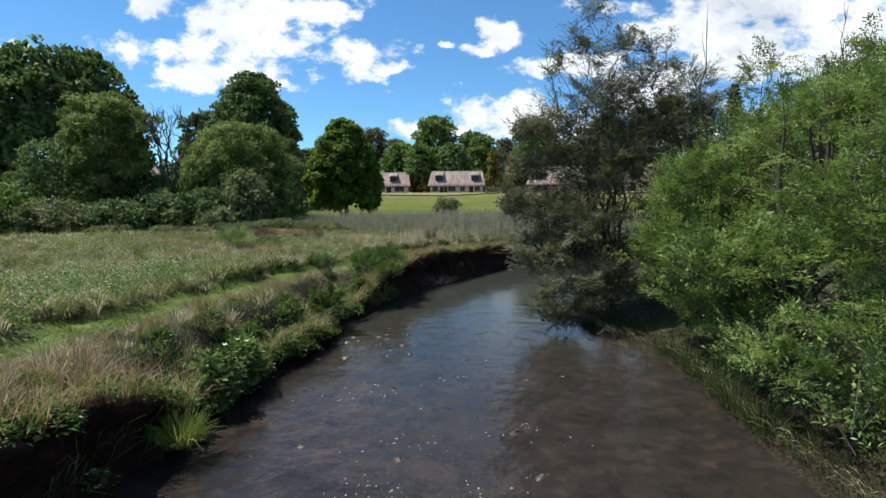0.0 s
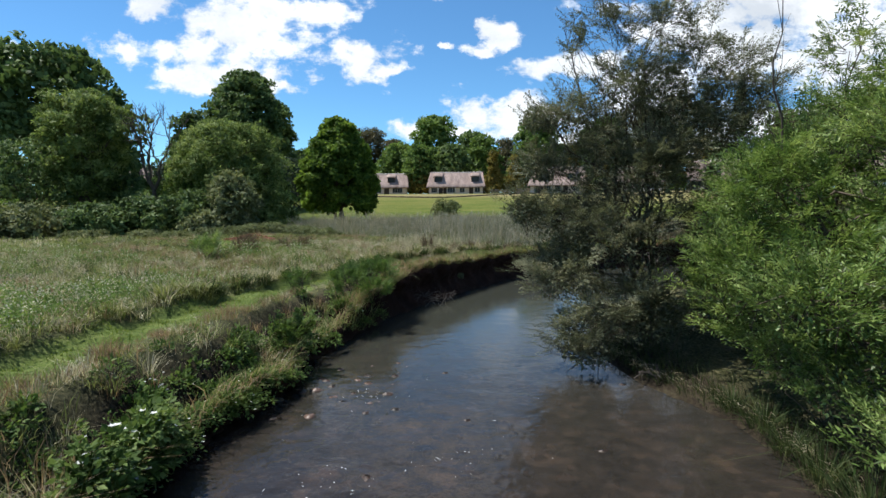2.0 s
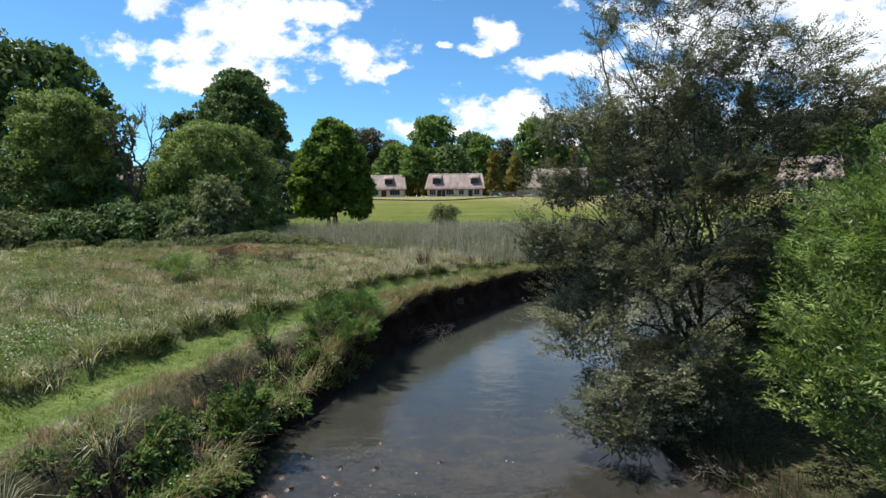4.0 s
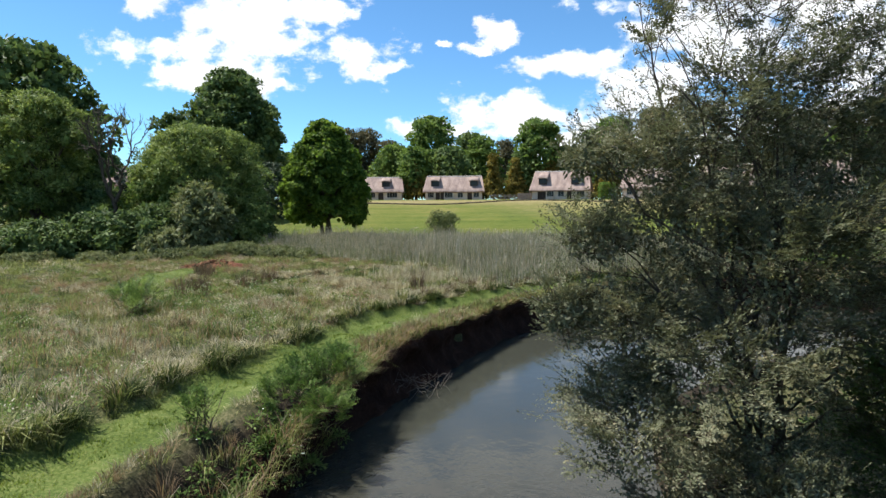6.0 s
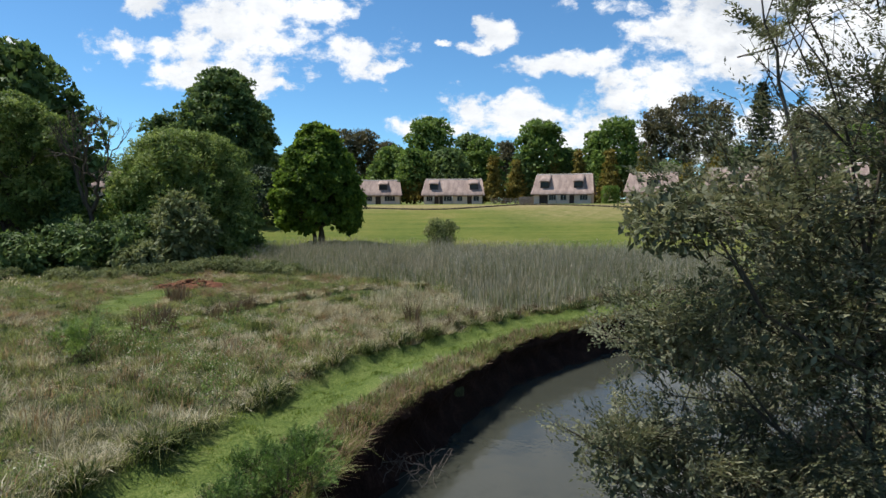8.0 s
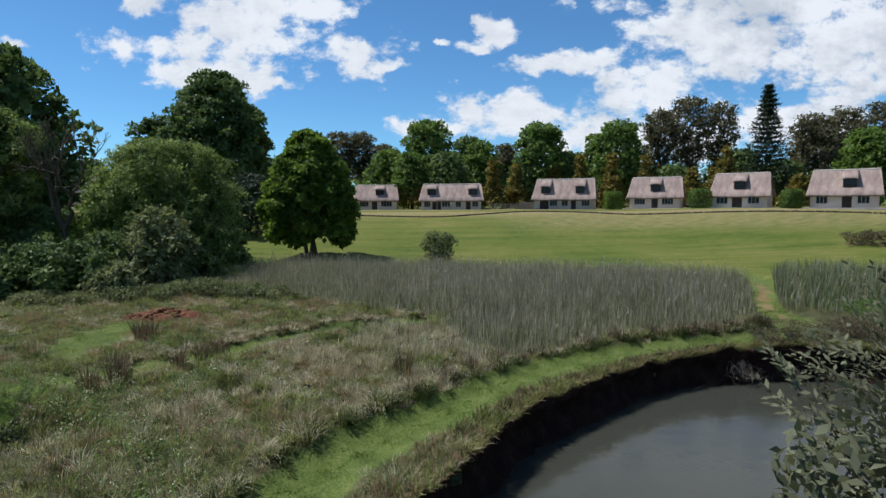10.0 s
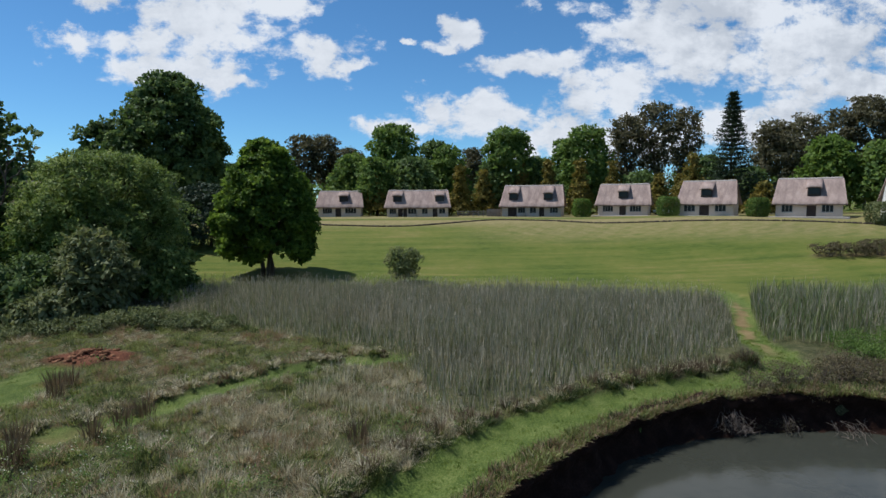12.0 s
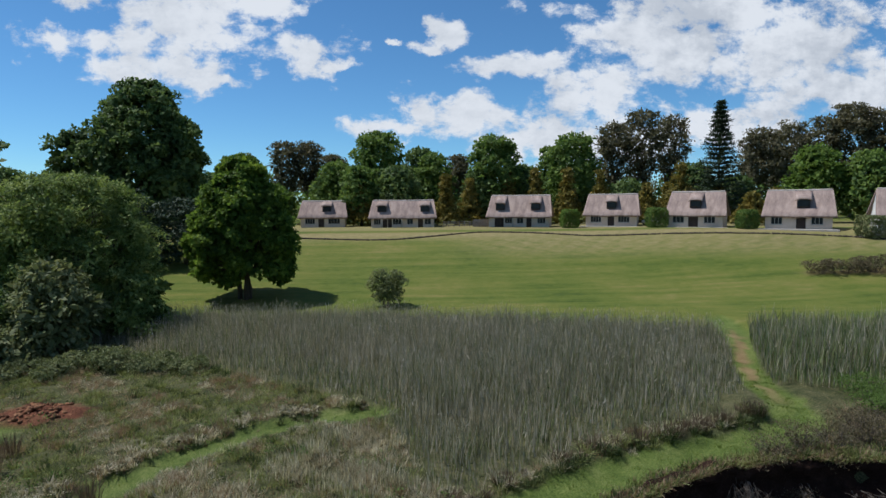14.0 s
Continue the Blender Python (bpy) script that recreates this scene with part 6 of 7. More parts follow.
keep_ = (p[:, 1] > 22) | (g.random(len(i)) < np.where(p[:, 1] < 9.3, 0.2, np.where(p[:, 1] < 13, 0.25, 0.3)))
i, p, aim = i[keep_], p[keep_], aim[keep_]
low = (p[:, 1] < 24) & (g.random(len(i)) < 0.3)
zz = np.where(low, g.uniform(0.2, 0.75, len(i)), sod(p[:, 0], p[:, 1]) - 0.06)
h = Heap(3)
near_k = p[:, 1] < 30
blades(h, np.stack([p[:, 0], p[:, 1], zz], 1), np.where(near_k, g.uniform(0.3, 0.75, len(i)), g.uniform(0.15, 0.45, len(i))), np.where(near_k, g.uniform(0.01, 0.02, len(i)), g.uniform(0.025, 0.045, len(i))), g.uniform(0.4, 1.2, len(i)), aim, 0.3)
tagged(new("overhanging_grass", h.mesh("overhanging_grass", M["grass_green"])), "green grass hanging down the bank", "grass", kind="stuff")

# leafy weeds down the near bank, some in white flower
h, hd, fl_ = Heap(4), Heap(4), Heap(4)
cy = np.concatenate([g.uniform(4, 24.5, 200), g.uniform(9, 17, 100)])
cy = cy[~((cy > 7.8) & (cy < 10.2) & (g.random(len(cy)) < 0.75))]
cx = np.interp(cy, line[:, 1], line[:, 0]) - np.abs(g.normal(0.4, 0.6, len(cy))) + 0.1
cz = np.maximum(sod(cx, cy), 0.5)
for n_, (a, b, c) in enumerate(zip(cx, cy, cz)):
    r = g.uniform(0.16, 0.4)
    n = int(1150 * r * r) + 40
    d_ = sphere_points(n, g)
    d_[:, 2] = np.abs(d_[:, 2]) - 0.3
    p = np.array([a, b, c]) + d_ * r * g.uniform(0.5, 1.1, n)[:, None]
    size = g.choice([0.7, 1.0, 1.35])
    leaves(h if n_ % 3 else hd, p, d_ + g.normal(0, 0.5, (n, 3)), g.normal(0, 0.4, (n, 3)) + [0, 0, 1.0], g.uniform(0.05, 0.12, n) * size, g.uniform(0.025, 0.06, n) * size, 0.15)
    if n_ % 4 == 1:
        m_ = 5
        p = np.array([a, b, c]) + d_[:m_] * r * 1.1
        for q in range(5):
            t_ = q * 1.257
            leaves(fl_, p, np.tile([np.cos(t_), np.sin(t_), 0.2], (m_, 1)), np.tile([0.0, 0, 1], (m_, 1)), 0.032, 0.024, 0.0)
for _ in range(46):
    b = g.uniform(10.4, 12.9)
    a, c = -4.0 + g.normal(0, 0.16), g.uniform(0.55, 1.2)
    n = 60
    d_ = sphere_points(n, g)
    p = np.array([a + 0.25 * (1.2 - c), b, c]) + d_ * [0.22, 0.26, 0.2] * g.uniform(0.4, 1.1, n)[:, None]
    leaves(h, p, d_ + g.normal(0, 0.5, (n, 3)) + [0.4, 0, 0], g.normal(0, 0.4, (n, 3)) + [0.3, 0, 1.0], g.uniform(0.09, 0.17, n), g.uniform(0.05, 0.1, n), 0.12)
    if _ % 2:
        for q in range(5):
            t_ = q * 1.257
            leaves(fl_, p[:2] + [0.08, 0, 0.06], np.tile([np.cos(t_), np.sin(t_), 0.2], (2, 1)), np.tile([0.0, 0, 1], (2, 1)), 0.065, 0.045, 0.0)
tagged(new("bank_weeds", h.mesh("bank_weeds", M["herb"])), "broad-leaved green weeds down the river bank", "weeds", kind="stuff")
tagged(new("bank_weeds", hd.mesh("bank_weeds", M["shrub_leaf"])), "darker green weeds down the river bank", "weeds", kind="stuff")
tagged(new("white_flowers", fl_.mesh("white_flowers", M["petal"])), "small white flowers among the bank weeds", "flowers", kind="stuff")

# the mown path
pl = PATH_LINE[(PATH_LINE[:, 1] > 4) & (PATH_LINE[:, 1] < 58)]
q = g.integers(0, len(pl) - 1, 70000)
w_ = g.random(70000)
side_ = unit(pl[q + 1] - pl[q])
off = g.uniform(-1.0, 1.0, 70000) * (path_width(pl[q, 1]) + 0.5)
x = pl[q, 0] * (1 - w_) + pl[q + 1, 0] * w_ - side_[:, 1] * off
y = pl[q, 1] * (1 - w_) + pl[q + 1, 1] * w_ + side_[:, 0] * off
sx, sy = spots(40000, -20, 3, 39, 55, g)
x, y = np.concatenate([x, sx]), np.concatenate([y, sy])
lw, mown, so, di, wo = zones(x, y)
k = (mown > 0.25) & (di < 0.4) & (beside(LINE_L, x, y) > 0.15 + setback(y)) & (so < 0.3)
hgt = g.uniform(0.04, 0.1, len(x)) * (1 + 0.6 * np.clip(wave(x, y, 0.35, 1.0), 0, 1))
sown("path_grass", "short bright green grass of the mown path", "grass", g, x, y, k, hgt, (0.022, 0.045), (0.4, 0.25), "grass_path", 0)

# the meadow beyond the path: grey-green, straw and flowering weeds
def meadow_zone(x, y):
    return beside(PATH_LINE, x, y) > 0


def patchy(x, y):
    """Patches of dry and of green growth, some metres across with ragged edges."""
    bleached = 0.45 * np.exp(-((x + 3.5) / 7.0) ** 2 - ((y - 42.0) / 9.0) ** 2)
    return 0.75 * wave(x, y, 2.1, 2.0) + 0.45 * wave(x, y, 0.7, 5.0) + bleached


def meadow(x, y):
    return free(x, y) & meadow_zone(x, y)


x, y = tufts(g, 4200, 8, 0.12, -30, 3, 3, 36)
sown("meadow_grass", "tall grey-green meadow grass", "grass", g, x, y, meadow(x, y) & (patchy(x, y) < 0.3), (0.3, 0.62), (0.012, 0.024), (0.5, 0.25), "grass_green")
cx, cy = spots(1700, -30, 4, 4, 34, g)
tussocks("grass_tussocks", "arching pale green grass tussocks in the meadow", g, cx, cy, meadow(cx, cy) & (patchy(cx, cy) < 0.4), 36, (0.38, 0.75), (0.01, 0.02), 0.75, 0.17, "grass_green")
cx, cy = spots(2900, -30, 4, 4, 34, g)
tussocks("straw_tussocks", "arching straw-coloured grass tussocks in the meadow", g, cx, cy, meadow(cx, cy) & (patchy(cx, cy) > -0.2), 34, (0.42, 0.8), (0.008, 0.017), 0.7, 0.16, "grass_dry")
cx, cy = spots(900, -30, 4, 6, 33, g)
tussocks("dark_tussocks", "dark green tussocks in the near meadow", g, cx, cy, meadow(cx, cy) & (patchy(cx, cy) < 0.35), 32, (0.35, 0.7), (0.012, 0.024), 0.7, 0.18, "grass_dark")
x, y = tufts(g, 2300, 8, 0.2, -30, 2, 10, 36)
sown("rusty_grass", "rust-brown seeding grass in the meadow", "grass", g, x, y, meadow(x, y) & (wave(x, y, 3.0, 7.0) > 0.0), (0.4, 0.75), (0.014, 0.03), (0.35, 0.2), "grass_pink")
cx, cy = spots(3600, -34, 12, 33, 62, g)
tussocks("grass_tussocks", "tufted green meadow grass near the reeds", g, cx, cy, meadow(cx, cy) & (patchy(cx, cy) < 0.45), 40, (0.25, 0.55), (0.022, 0.04), 0.7, 0.2, "grass_green", 0)
cx, cy = spots(2900, -30, 12, 33, 61, g)
tussocks("straw_tussocks", "pale dry grass tussocks near the reeds", g, cx, cy, meadow(cx, cy) & (patchy(cx, cy) > 0.2), 40, (0.3, 0.62), (0.016, 0.03), 0.75, 0.2, "grass_dry", 0)
cx, cy = spots(2200, -26, 12, 33, 60, g)
tussocks("rusty_tussocks", "rust-brown grass tussocks near the reeds", g, cx, cy, meadow(cx, cy) & (wave(cx, cy, 2.8, 3.0) > 0.1), 40, (0.3, 0.62), (0.016, 0.03), 0.55, 0.2, "grass_pink", 0)
cx, cy = spots(900, -26, 12, 30, 60, g)
tussocks("dark_tussocks", "dark green grass tussocks in the meadow hollows", g, cx, cy, meadow(cx, cy) & (patchy(cx, cy) < 0.1), 40, (0.3, 0.6), (0.022, 0.04), 0.65, 0.2, "grass_dark", 0)
x, y = spots(130000, -26, 12, 30, 60, g)
pz = patchy(x, y)
k = meadow(x, y)
dry = pz + g.normal(0, 0.25, len(x)) > 0.2
sown("meadow_grass", "short green undergrowth of the meadow", "grass", g, x, y, k & ~dry, (0.12, 0.34), (0.03, 0.055), (0.55, 0.3), "grass_green", 0)
sown("meadow_straw", "short dry undergrowth of the meadow", "grass", g, x, y, k & dry & (g.random(len(x)) < 0.8), (0.15, 0.4), (0.024, 0.045), (0.55, 0.3), "grass_pink", 0)
x, y = tufts(g, 3200, 7, 0.3, -80, -26, 20, 62)
sown("meadow_grass", "rough meadow grass towards the thicket", "grass", g, x, y, free(x, y), (0.25, 0.6), (0.05, 0.09), (0.5, 0.25), "grass_green")
cx, cy = spots(900, -60, -26, 24, 60, g)
tussocks("straw_tussocks", "pale dry tussocks towards the thicket", g, cx, cy, free(cx, cy) & (patchy(cx, cy) > 0.1), 16, (0.3, 0.65), (0.05, 0.09), 0.8, 0.3, "grass_dry")


def fringe(name, label, way_line, offset, jitter, n, y0, y1, per, height, width, lean, material):
    """Tussocks along one side of a line."""
    p = way_line[(way_line[:, 1] > y0) & (way_line[:, 1] < y1)]
    i_ = g.integers(0, len(p) - 1, n)
    t_ = unit(p[i_ + 1] - p[i_])
    q = p[i_] + (p[i_ + 1] - p[i_]) * g.random((n, 1)) + np.stack([-t_[:, 1], t_[:, 0]], 1) * (offset(p[i_, 1]) + g.normal(0, jitter, n))[:, None]
    tussocks(name, label, g, q[:, 0], q[:, 1], wave(q[:, 0], q[:, 1], 0.9, 3.0) > -0.25, per, height, width, lean, 0.13, material)


def outer(y):
    return path_width(y) + 0.3


fringe("dark_tussocks", "dark grass leaning over the edge of the mown path", PATH_LINE, outer, 0.16, 400, 20, 49, 28, (0.4, 0.7), (0.018, 0.034), 0.6, "grass_dark")
fringe("grass_tussocks", "long grass leaning over the edge of the mown path", PATH_LINE, lambda v: outer(v) + 0.3, 0.2, 260, 10, 49, 30, (0.45, 0.75), (0.018, 0.034), 0.8, "grass_green")
fringe("straw_tussocks", "pale grass leaning over the edge of the mown path", PATH_LINE, lambda v: outer(v) + 0.45, 0.25, 300, 10, 47, 28, (0.5, 0.8), (0.014, 0.028), 0.8, "grass_dry")
fringe("rusty_tussocks", "brown tufts beside the mown path", PATH_LINE, lambda v: outer(v) + 0.4, 0.25, 170, 36, 50, 30, (0.45, 0.8), (0.02, 0.036), 0.5, "rush")
fringe("dark_tussocks", "dark brown grass ledge beside the green strip", STRIP_LINE, lambda v: 0.85 + 0 * v, 0.3, 60, 43, 53, 26, (0.15, 0.45), (0.025, 0.045), 0.6, "rush")
fringe("dark_tussocks", "dark grass ledge beside the green strip", STRIP_LINE, lambda v: 0.8 + 0 * v, 0.25, 80, 43, 53, 26, (0.15, 0.4), (0.025, 0.045), 0.7, "grass_dark")
cx, cy = spots(800, -9, 3.0, 35, 51, g)
tussocks("straw_tussocks", "pale bleached grass before the reeds", g, cx, cy, meadow(cx, cy) & (patchy(cx, cy) > 0.12) & (beside(STRIP_LINE, cx, cy) < -0.7), 34, (0.35, 0.7), (0.016, 0.03), 0.6, 0.2, "grass_dry", 0)
x, y = tufts(g, 200, 14, 0.45, -3.5, 3.5, 42.0, 48.5)
sown("dry_reeds", "thin pale pink reed stems in the meadow", "reeds", g, x, y, meadow(x, y) & (wave(x, y, 2.0, 1.0) > -0.2), (0.5, 1.1), (0.018, 0.03), (0.2, 0.12), "grass_dry")
fringe("straw_tussocks", "pale tufts on the ledge beside the green strip", STRIP_LINE, lambda v: 1.3 + 0 * v, 0.35, 200, 41, 53, 26, (0.3, 0.5), (0.03, 0.05), 0.7, "grass_dry")

cx, cy = spots(1100, -8.6, 3, 3, 36, g)
tussocks("bank_tussocks", "arching green grass tussocks on the river bank", g, cx, cy, free(cx, cy, 0.1) & bank_zone(cx, cy), 40, (0.35, 0.75), (0.009, 0.019), 0.8, 0.13, "grass_green")
cx, cy = spots(3000, -8.6, 3, 3, 36, g)
tussocks("rusty_tussocks", "rust-brown tussocks on the river bank", g, cx, cy, free(cx, cy, 0.1) & bank_zone(cx, cy) & (wave(cx, cy, 2.2, 1.0) > -0.3) & (beside(LINE_L, cx, cy) > 0.6), 40, (0.4, 0.8), (0.006, 0.013), 0.5, 0.15, "grass_pink")
cx, cy = spots(600, -8.6, 3, 3, 36, g)
tussocks("straw_tussocks", "arching straw-coloured tussocks on the river bank", g, cx, cy, free(cx, cy, 0.1) & bank_zone(cx, cy), 40, (0.4, 0.85), (0.007, 0.015), 0.75, 0.13, "grass_dry")
cx, cy = spots(700, 1, 34, 34, 50, g)
tussocks("straw_tussocks", "dry tussocks along the edge of the bend", g, cx, cy, free(cx, cy, 0.05) & bank_zone(cx, cy) & (beside(LINE_L, cx, cy) < 1.5), 60, (0.16, 0.4), (0.009, 0.018), 0.7, 0.2, "grass_pink")

# pale flowering weeds in the meadow
h, fl_ = Heap(4), Heap(4)
cx, cy = spots(2600, -26, 1, 8, 40, g)
cx[:520], cy[:520] = g.uniform(-13.5, -8.0, 520), g.uniform(11, 22, 520)
k = free(cx, cy) & meadow_zone(cx, cy) & ((wave(cx, cy, 4.0, 9.0) > 0.0) | ((cy < 21) & (cx < -7.8) & (cx > -13)))
cx, cy = cx[k], cy[k]
n = len(cx) * 30
q = np.repeat(np.arange(len(cx)), 30)
size = g.uniform(0.35, 0.75, len(cx))[q]
p = np.stack([cx[q] + g.normal(0, 0.16, n), cy[q] + g.normal(0, 0.16, n), land(cx, cy)[q] + size * g.uniform(0.2, 1.1, n)], 1)
leaves(h, p, g.normal(0, 1, (n, 3)) + [0, 0, 0.3], g.normal(0, 0.4, (n, 3)) + [0, 0, 1.0], g.uniform(0.05, 0.12, n), g.uniform(0.025, 0.06, n), 0.15)
tops = p[:, 2] > land(cx, cy)[q] + size * 0.93
p = p[tops]
leaves(fl_, p, g.normal(0, 1, (len(p), 3)), g.normal(0, 0.3, (len(p), 3)) + [0, 0, 1.0], g.uniform(0.035, 0.07, len(p)), g.uniform(0.03, 0.055, len(p)), 0.0)
hd = Heap(4)
dx, dy = spots(800, -28, 8, 6, 52, g)
k = free(dx, dy) & meadow_zone(dx, dy) & (wave(dx, dy, 3.4, 4.0) > 0.0)
dx, dy = dx[k], dy[k]
n2 = len(dx) * 30
q2 = np.repeat(np.arange(len(dx)), 30)
s2 = g.uniform(0.2, 0.5, len(dx))[q2]
p2 = np.stack([dx[q2] + g.normal(0, 0.2, n2), dy[q2] + g.normal(0, 0.2, n2), land(dx, dy)[q2] + s2 * g.uniform(0.2, 1.1, n2)], 1)
leaves(hd, p2, g.normal(0, 1, (n2, 3)) + [0, 0, 0.3], g.normal(0, 0.4, (n2, 3)) + [0, 0, 1.0], g.uniform(0.07, 0.15, n2), g.uniform(0.03, 0.07, n2), 0.15)
tagged(new("meadow_weeds", hd.mesh("meadow_weeds", M["shrub_leaf"])), "dark green leafy weeds scattered in the meadow", "weeds", kind="stuff")
tagged(new("meadow_weeds", h.mesh("meadow_weeds", M["mid_leaf"])), "mid-green leafy weeds scattered in the meadow", "weeds", kind="stuff")
tagged(new("pale_flowers", fl_.mesh("pale_flowers", M["cream"])), "tiny pale flower heads over the meadow weeds", "flowers", kind="stuff")

# dark brown rush tufts
for n_, (tx, ty) in enumerate(((-11.8, 38.7), (-13.3, 41.3), (-12.3, 37.8), (-10.6, 41.1), (-10.2, 42.3), (-9.7, 43.1), (-14.6, 45.6), (-15.6, 47.2), (-15.2, 47.6), (-11.9, 39.2), (-1.2, 40.1), (11.0, 46.7), (13.2, 47.4), (14.5, 48.0), (15.7, 48.4), (17.6, 49.2), (12.2, 47.0))):
    h = Heap(3)
    n = 95
    a = g.uniform(0, 6.28, n)
    r = 0.34 * np.sqrt(g.random(n)) * (1.0 if tx < 5 else 1.3)
    blades(h, np.stack([np.cos(a) * r, np.sin(a) * r, np.zeros(n) - 0.05], 1), g.uniform(0.6, 1.3, n) * (1.0 if tx < 5 else 0.7), g.uniform(0.018, 0.036, n), np.abs(g.normal(0.22, 0.12, n)), a)
    ob = new("rush_tuft", h.mesh("rush_tuft", M["rush"]))
    ob.location = on_land(tx, ty, 0.0)
    tagged(ob, "upright brown tuft of rushes in the meadow", "rushes", "rush tufts")

# the reed bed
x, y = spots(125000, -24, 24, 42, 75, g)
k = (y > np.interp(x, REED_X, REED_FRONT) + 0.6 * wave(x, y, 1.5)) & (y < reed_back(x) + 0.4 * wave(x, y, 1.2)) & (beside(PATH_LINE, x, y) > np.where(y > 50, 0.75, 1.6))
deep = np.clip((y - np.interp(x, REED_X, REED_FRONT)) / 9.0, 0, 1)
k = k & (g.random(len(x)) < 0.4 + 0.6 * deep)
hgt = (0.55 + 1.2 * deep + 0.18 * wave(x, y, 2.6, 2.0)) * g.uniform(0.62, 1.28, len(x))
sown("reed_bed", "tall grey-green reed bed with straw-coloured stems", "reeds", g, x, y, k, hgt, (0.03, 0.06), (0.16, 0.1), "reed", 0)
k2 = k & (g.random(len(x)) < 0.45) & ((x > 8) | (wave(x, y, 5.0, 3.0) > 0.2) | (x < -9) | (deep < 0.45))
sown("reed_bed", "green young reeds among the dry stems", "reeds", g, x + 0.05, y + 0.05, k2, hgt * 0.8, (0.03, 0.06), (0.2, 0.12), "reed_green", 0)
k3 = k & (g.random(len(x)) < 0.16) & (deep > 0.15)
n = int(k3.sum())
h = Heap(4)
tip = np.stack([x[k3], y[k3], sod(x[k3], y[k3]) + hgt[k3] * 0.92], 1)
leaves(h, tip, g.normal(0, 0.35, (n, 3)) + [0, 0, 1.0], g.normal(0, 1, (n, 3)), g.uniform(0.18, 0.34, n), g.uniform(0.025, 0.05, n), 0.1)
tagged(new("reed_plumes", h.mesh("reed_plumes", M["reed"])), "dusty pale plumes over the reed bed", "reeds", kind="stuff")
x, y = spots(40000, 22, 62, 49, 66, g)
fr = np.interp(x, [22, 24, 26, 30, 60], [54.6, 53.2, 52.4, 51.6, 50])
k = (y > fr - 0.8 + 0.5 * wave(x, y, 1.5)) & (y < reed_back(x)) & (beside(PATH_LINE, x, y) < -0.75)
hgt = (0.8 + 1.5 * np.clip((y - fr) / 4.0, 0, 1) + 0.25 * wave(x, y, 1.7) + 0.15 * wave(x, y, 0.6, 4.0)) * g.uniform(0.75, 1.15, len(x))
pale = g.random(len(x)) < 0.45
sown("reed_bed", "dense green reed bed beyond the track", "reeds", g, x, y, k & ~pale, hgt, (0.03, 0.06), (0.18, 0.1), "reed_green", 0.6)
sown("reed_bed", "pale dry stems in the green reed bed", "reeds", g, x, y, k & pale, hgt * 1.05, (0.025, 0.05), (0.18, 0.1), "reed", 0.6)

# brambles: the low belt in front of the thicket, the heath at the bend, the scrub on the slope
def bramble(name, label, spots_, leaf, material, seed, twig=0):
    gg = np.random.default_rng(seed)
    for cx, cy, r, hh in spots_:
        lobes = np.array([(gg.normal(0, r * 0.45), gg.normal(0, r * 0.45), hh * gg.uniform(0.3, 0.55), r * 0.6, r * 0.6, hh * 0.45) for _ in range(6)])
        e = thing(name, label, "bramble", on_land(cx, cy), 0, name + " clumps")
        st = Heap(4)
        for _ in range(14 + twig):
            a = gg.uniform(0, 6.28)
            d_ = r * gg.uniform(0.3, 1.0)
            st.add(*tube(bent((np.cos(a) * d_ * 0.2, np.sin(a) * d_ * 0.2, -0.05), (np.cos(a) * d_, np.sin(a) * d_, hh * gg.uniform(0.5, 1.1)), 5, 0.3, 0.15, gg), np.linspace(0.012, 0.004, 5), 3))
        part("stem_mass", st.mesh("stem_mass", M["deadwood"]), e)
        part("leaves", crown_heap(gg, lobes, int(min(1400 * r * r, 2500)), 90, 0.26, leaf[0], leaf[1]).mesh("leaves", M[material]), e)


bramble("bramble", "low grey-green bramble at the marsh edge", [(-14.8, 59.6, 1.5, 0.9), (-17.0, 59.8, 1.7, 1.2), (-19.6, 59.2, 1.6, 1.0), (-22.4, 58.8, 1.5, 0.7), (-25.6, 57.8, 1.4, 0.6),
        (-29.0, 57.4, 1.7, 0.9), (-33.4, 55.8, 1.5, 0.7), (-12.6, 59.4, 1.2, 0.7)], (0.13, 0.08), "grey_leaf", 501)
bramble("heath_bush", "brownish twiggy bush at the river bend", [(15.6, 44.9, 0.9, 0.9), (17.2, 45.3, 1.0, 1.0), (18.9, 45.7, 1.1, 1.1), (20.6, 46.1, 1.2, 1.2), (22.4, 46.4, 1.2, 1.1), (21.4, 47.6, 1.0, 0.9),
        (25.6, 47.0, 1.3, 1.1), (28.6, 45.8, 1.3, 1.0), (14.9, 44.4, 0.7, 0.7), (16.2, 44.5, 0.8, 0.8), (17.9, 44.6, 0.8, 0.8)], (0.07, 0.028), "heath", 502, 40)
bramble("green_bramble", "low green bramble before the reeds", [(23.8, 48.8, 1.2, 0.9), (24.8, 50.6, 1.1, 0.9), (27.6, 48.8, 1.3, 1.0), (25.6, 52.0, 1.2, 1.0), (27.8, 51.4, 1.3, 1.1), (30.2, 50.0, 1.4, 1.0), (29.6, 52.4, 1.3, 1.1)],
        (0.09, 0.04), "mid_leaf", 504, 10)
bramble("scrub", "dry brown scrub on the lawn slope", [(50.4, 88.6, 1.6, 1.7), (53.0, 88.0, 1.9, 2.0), (56.0, 87.6, 2.0, 2.1), (59.0, 87.4, 2.1, 2.2), (62.2, 87.0, 2.2, 2.2)], (0.16, 0.06), "heath", 503, 40)

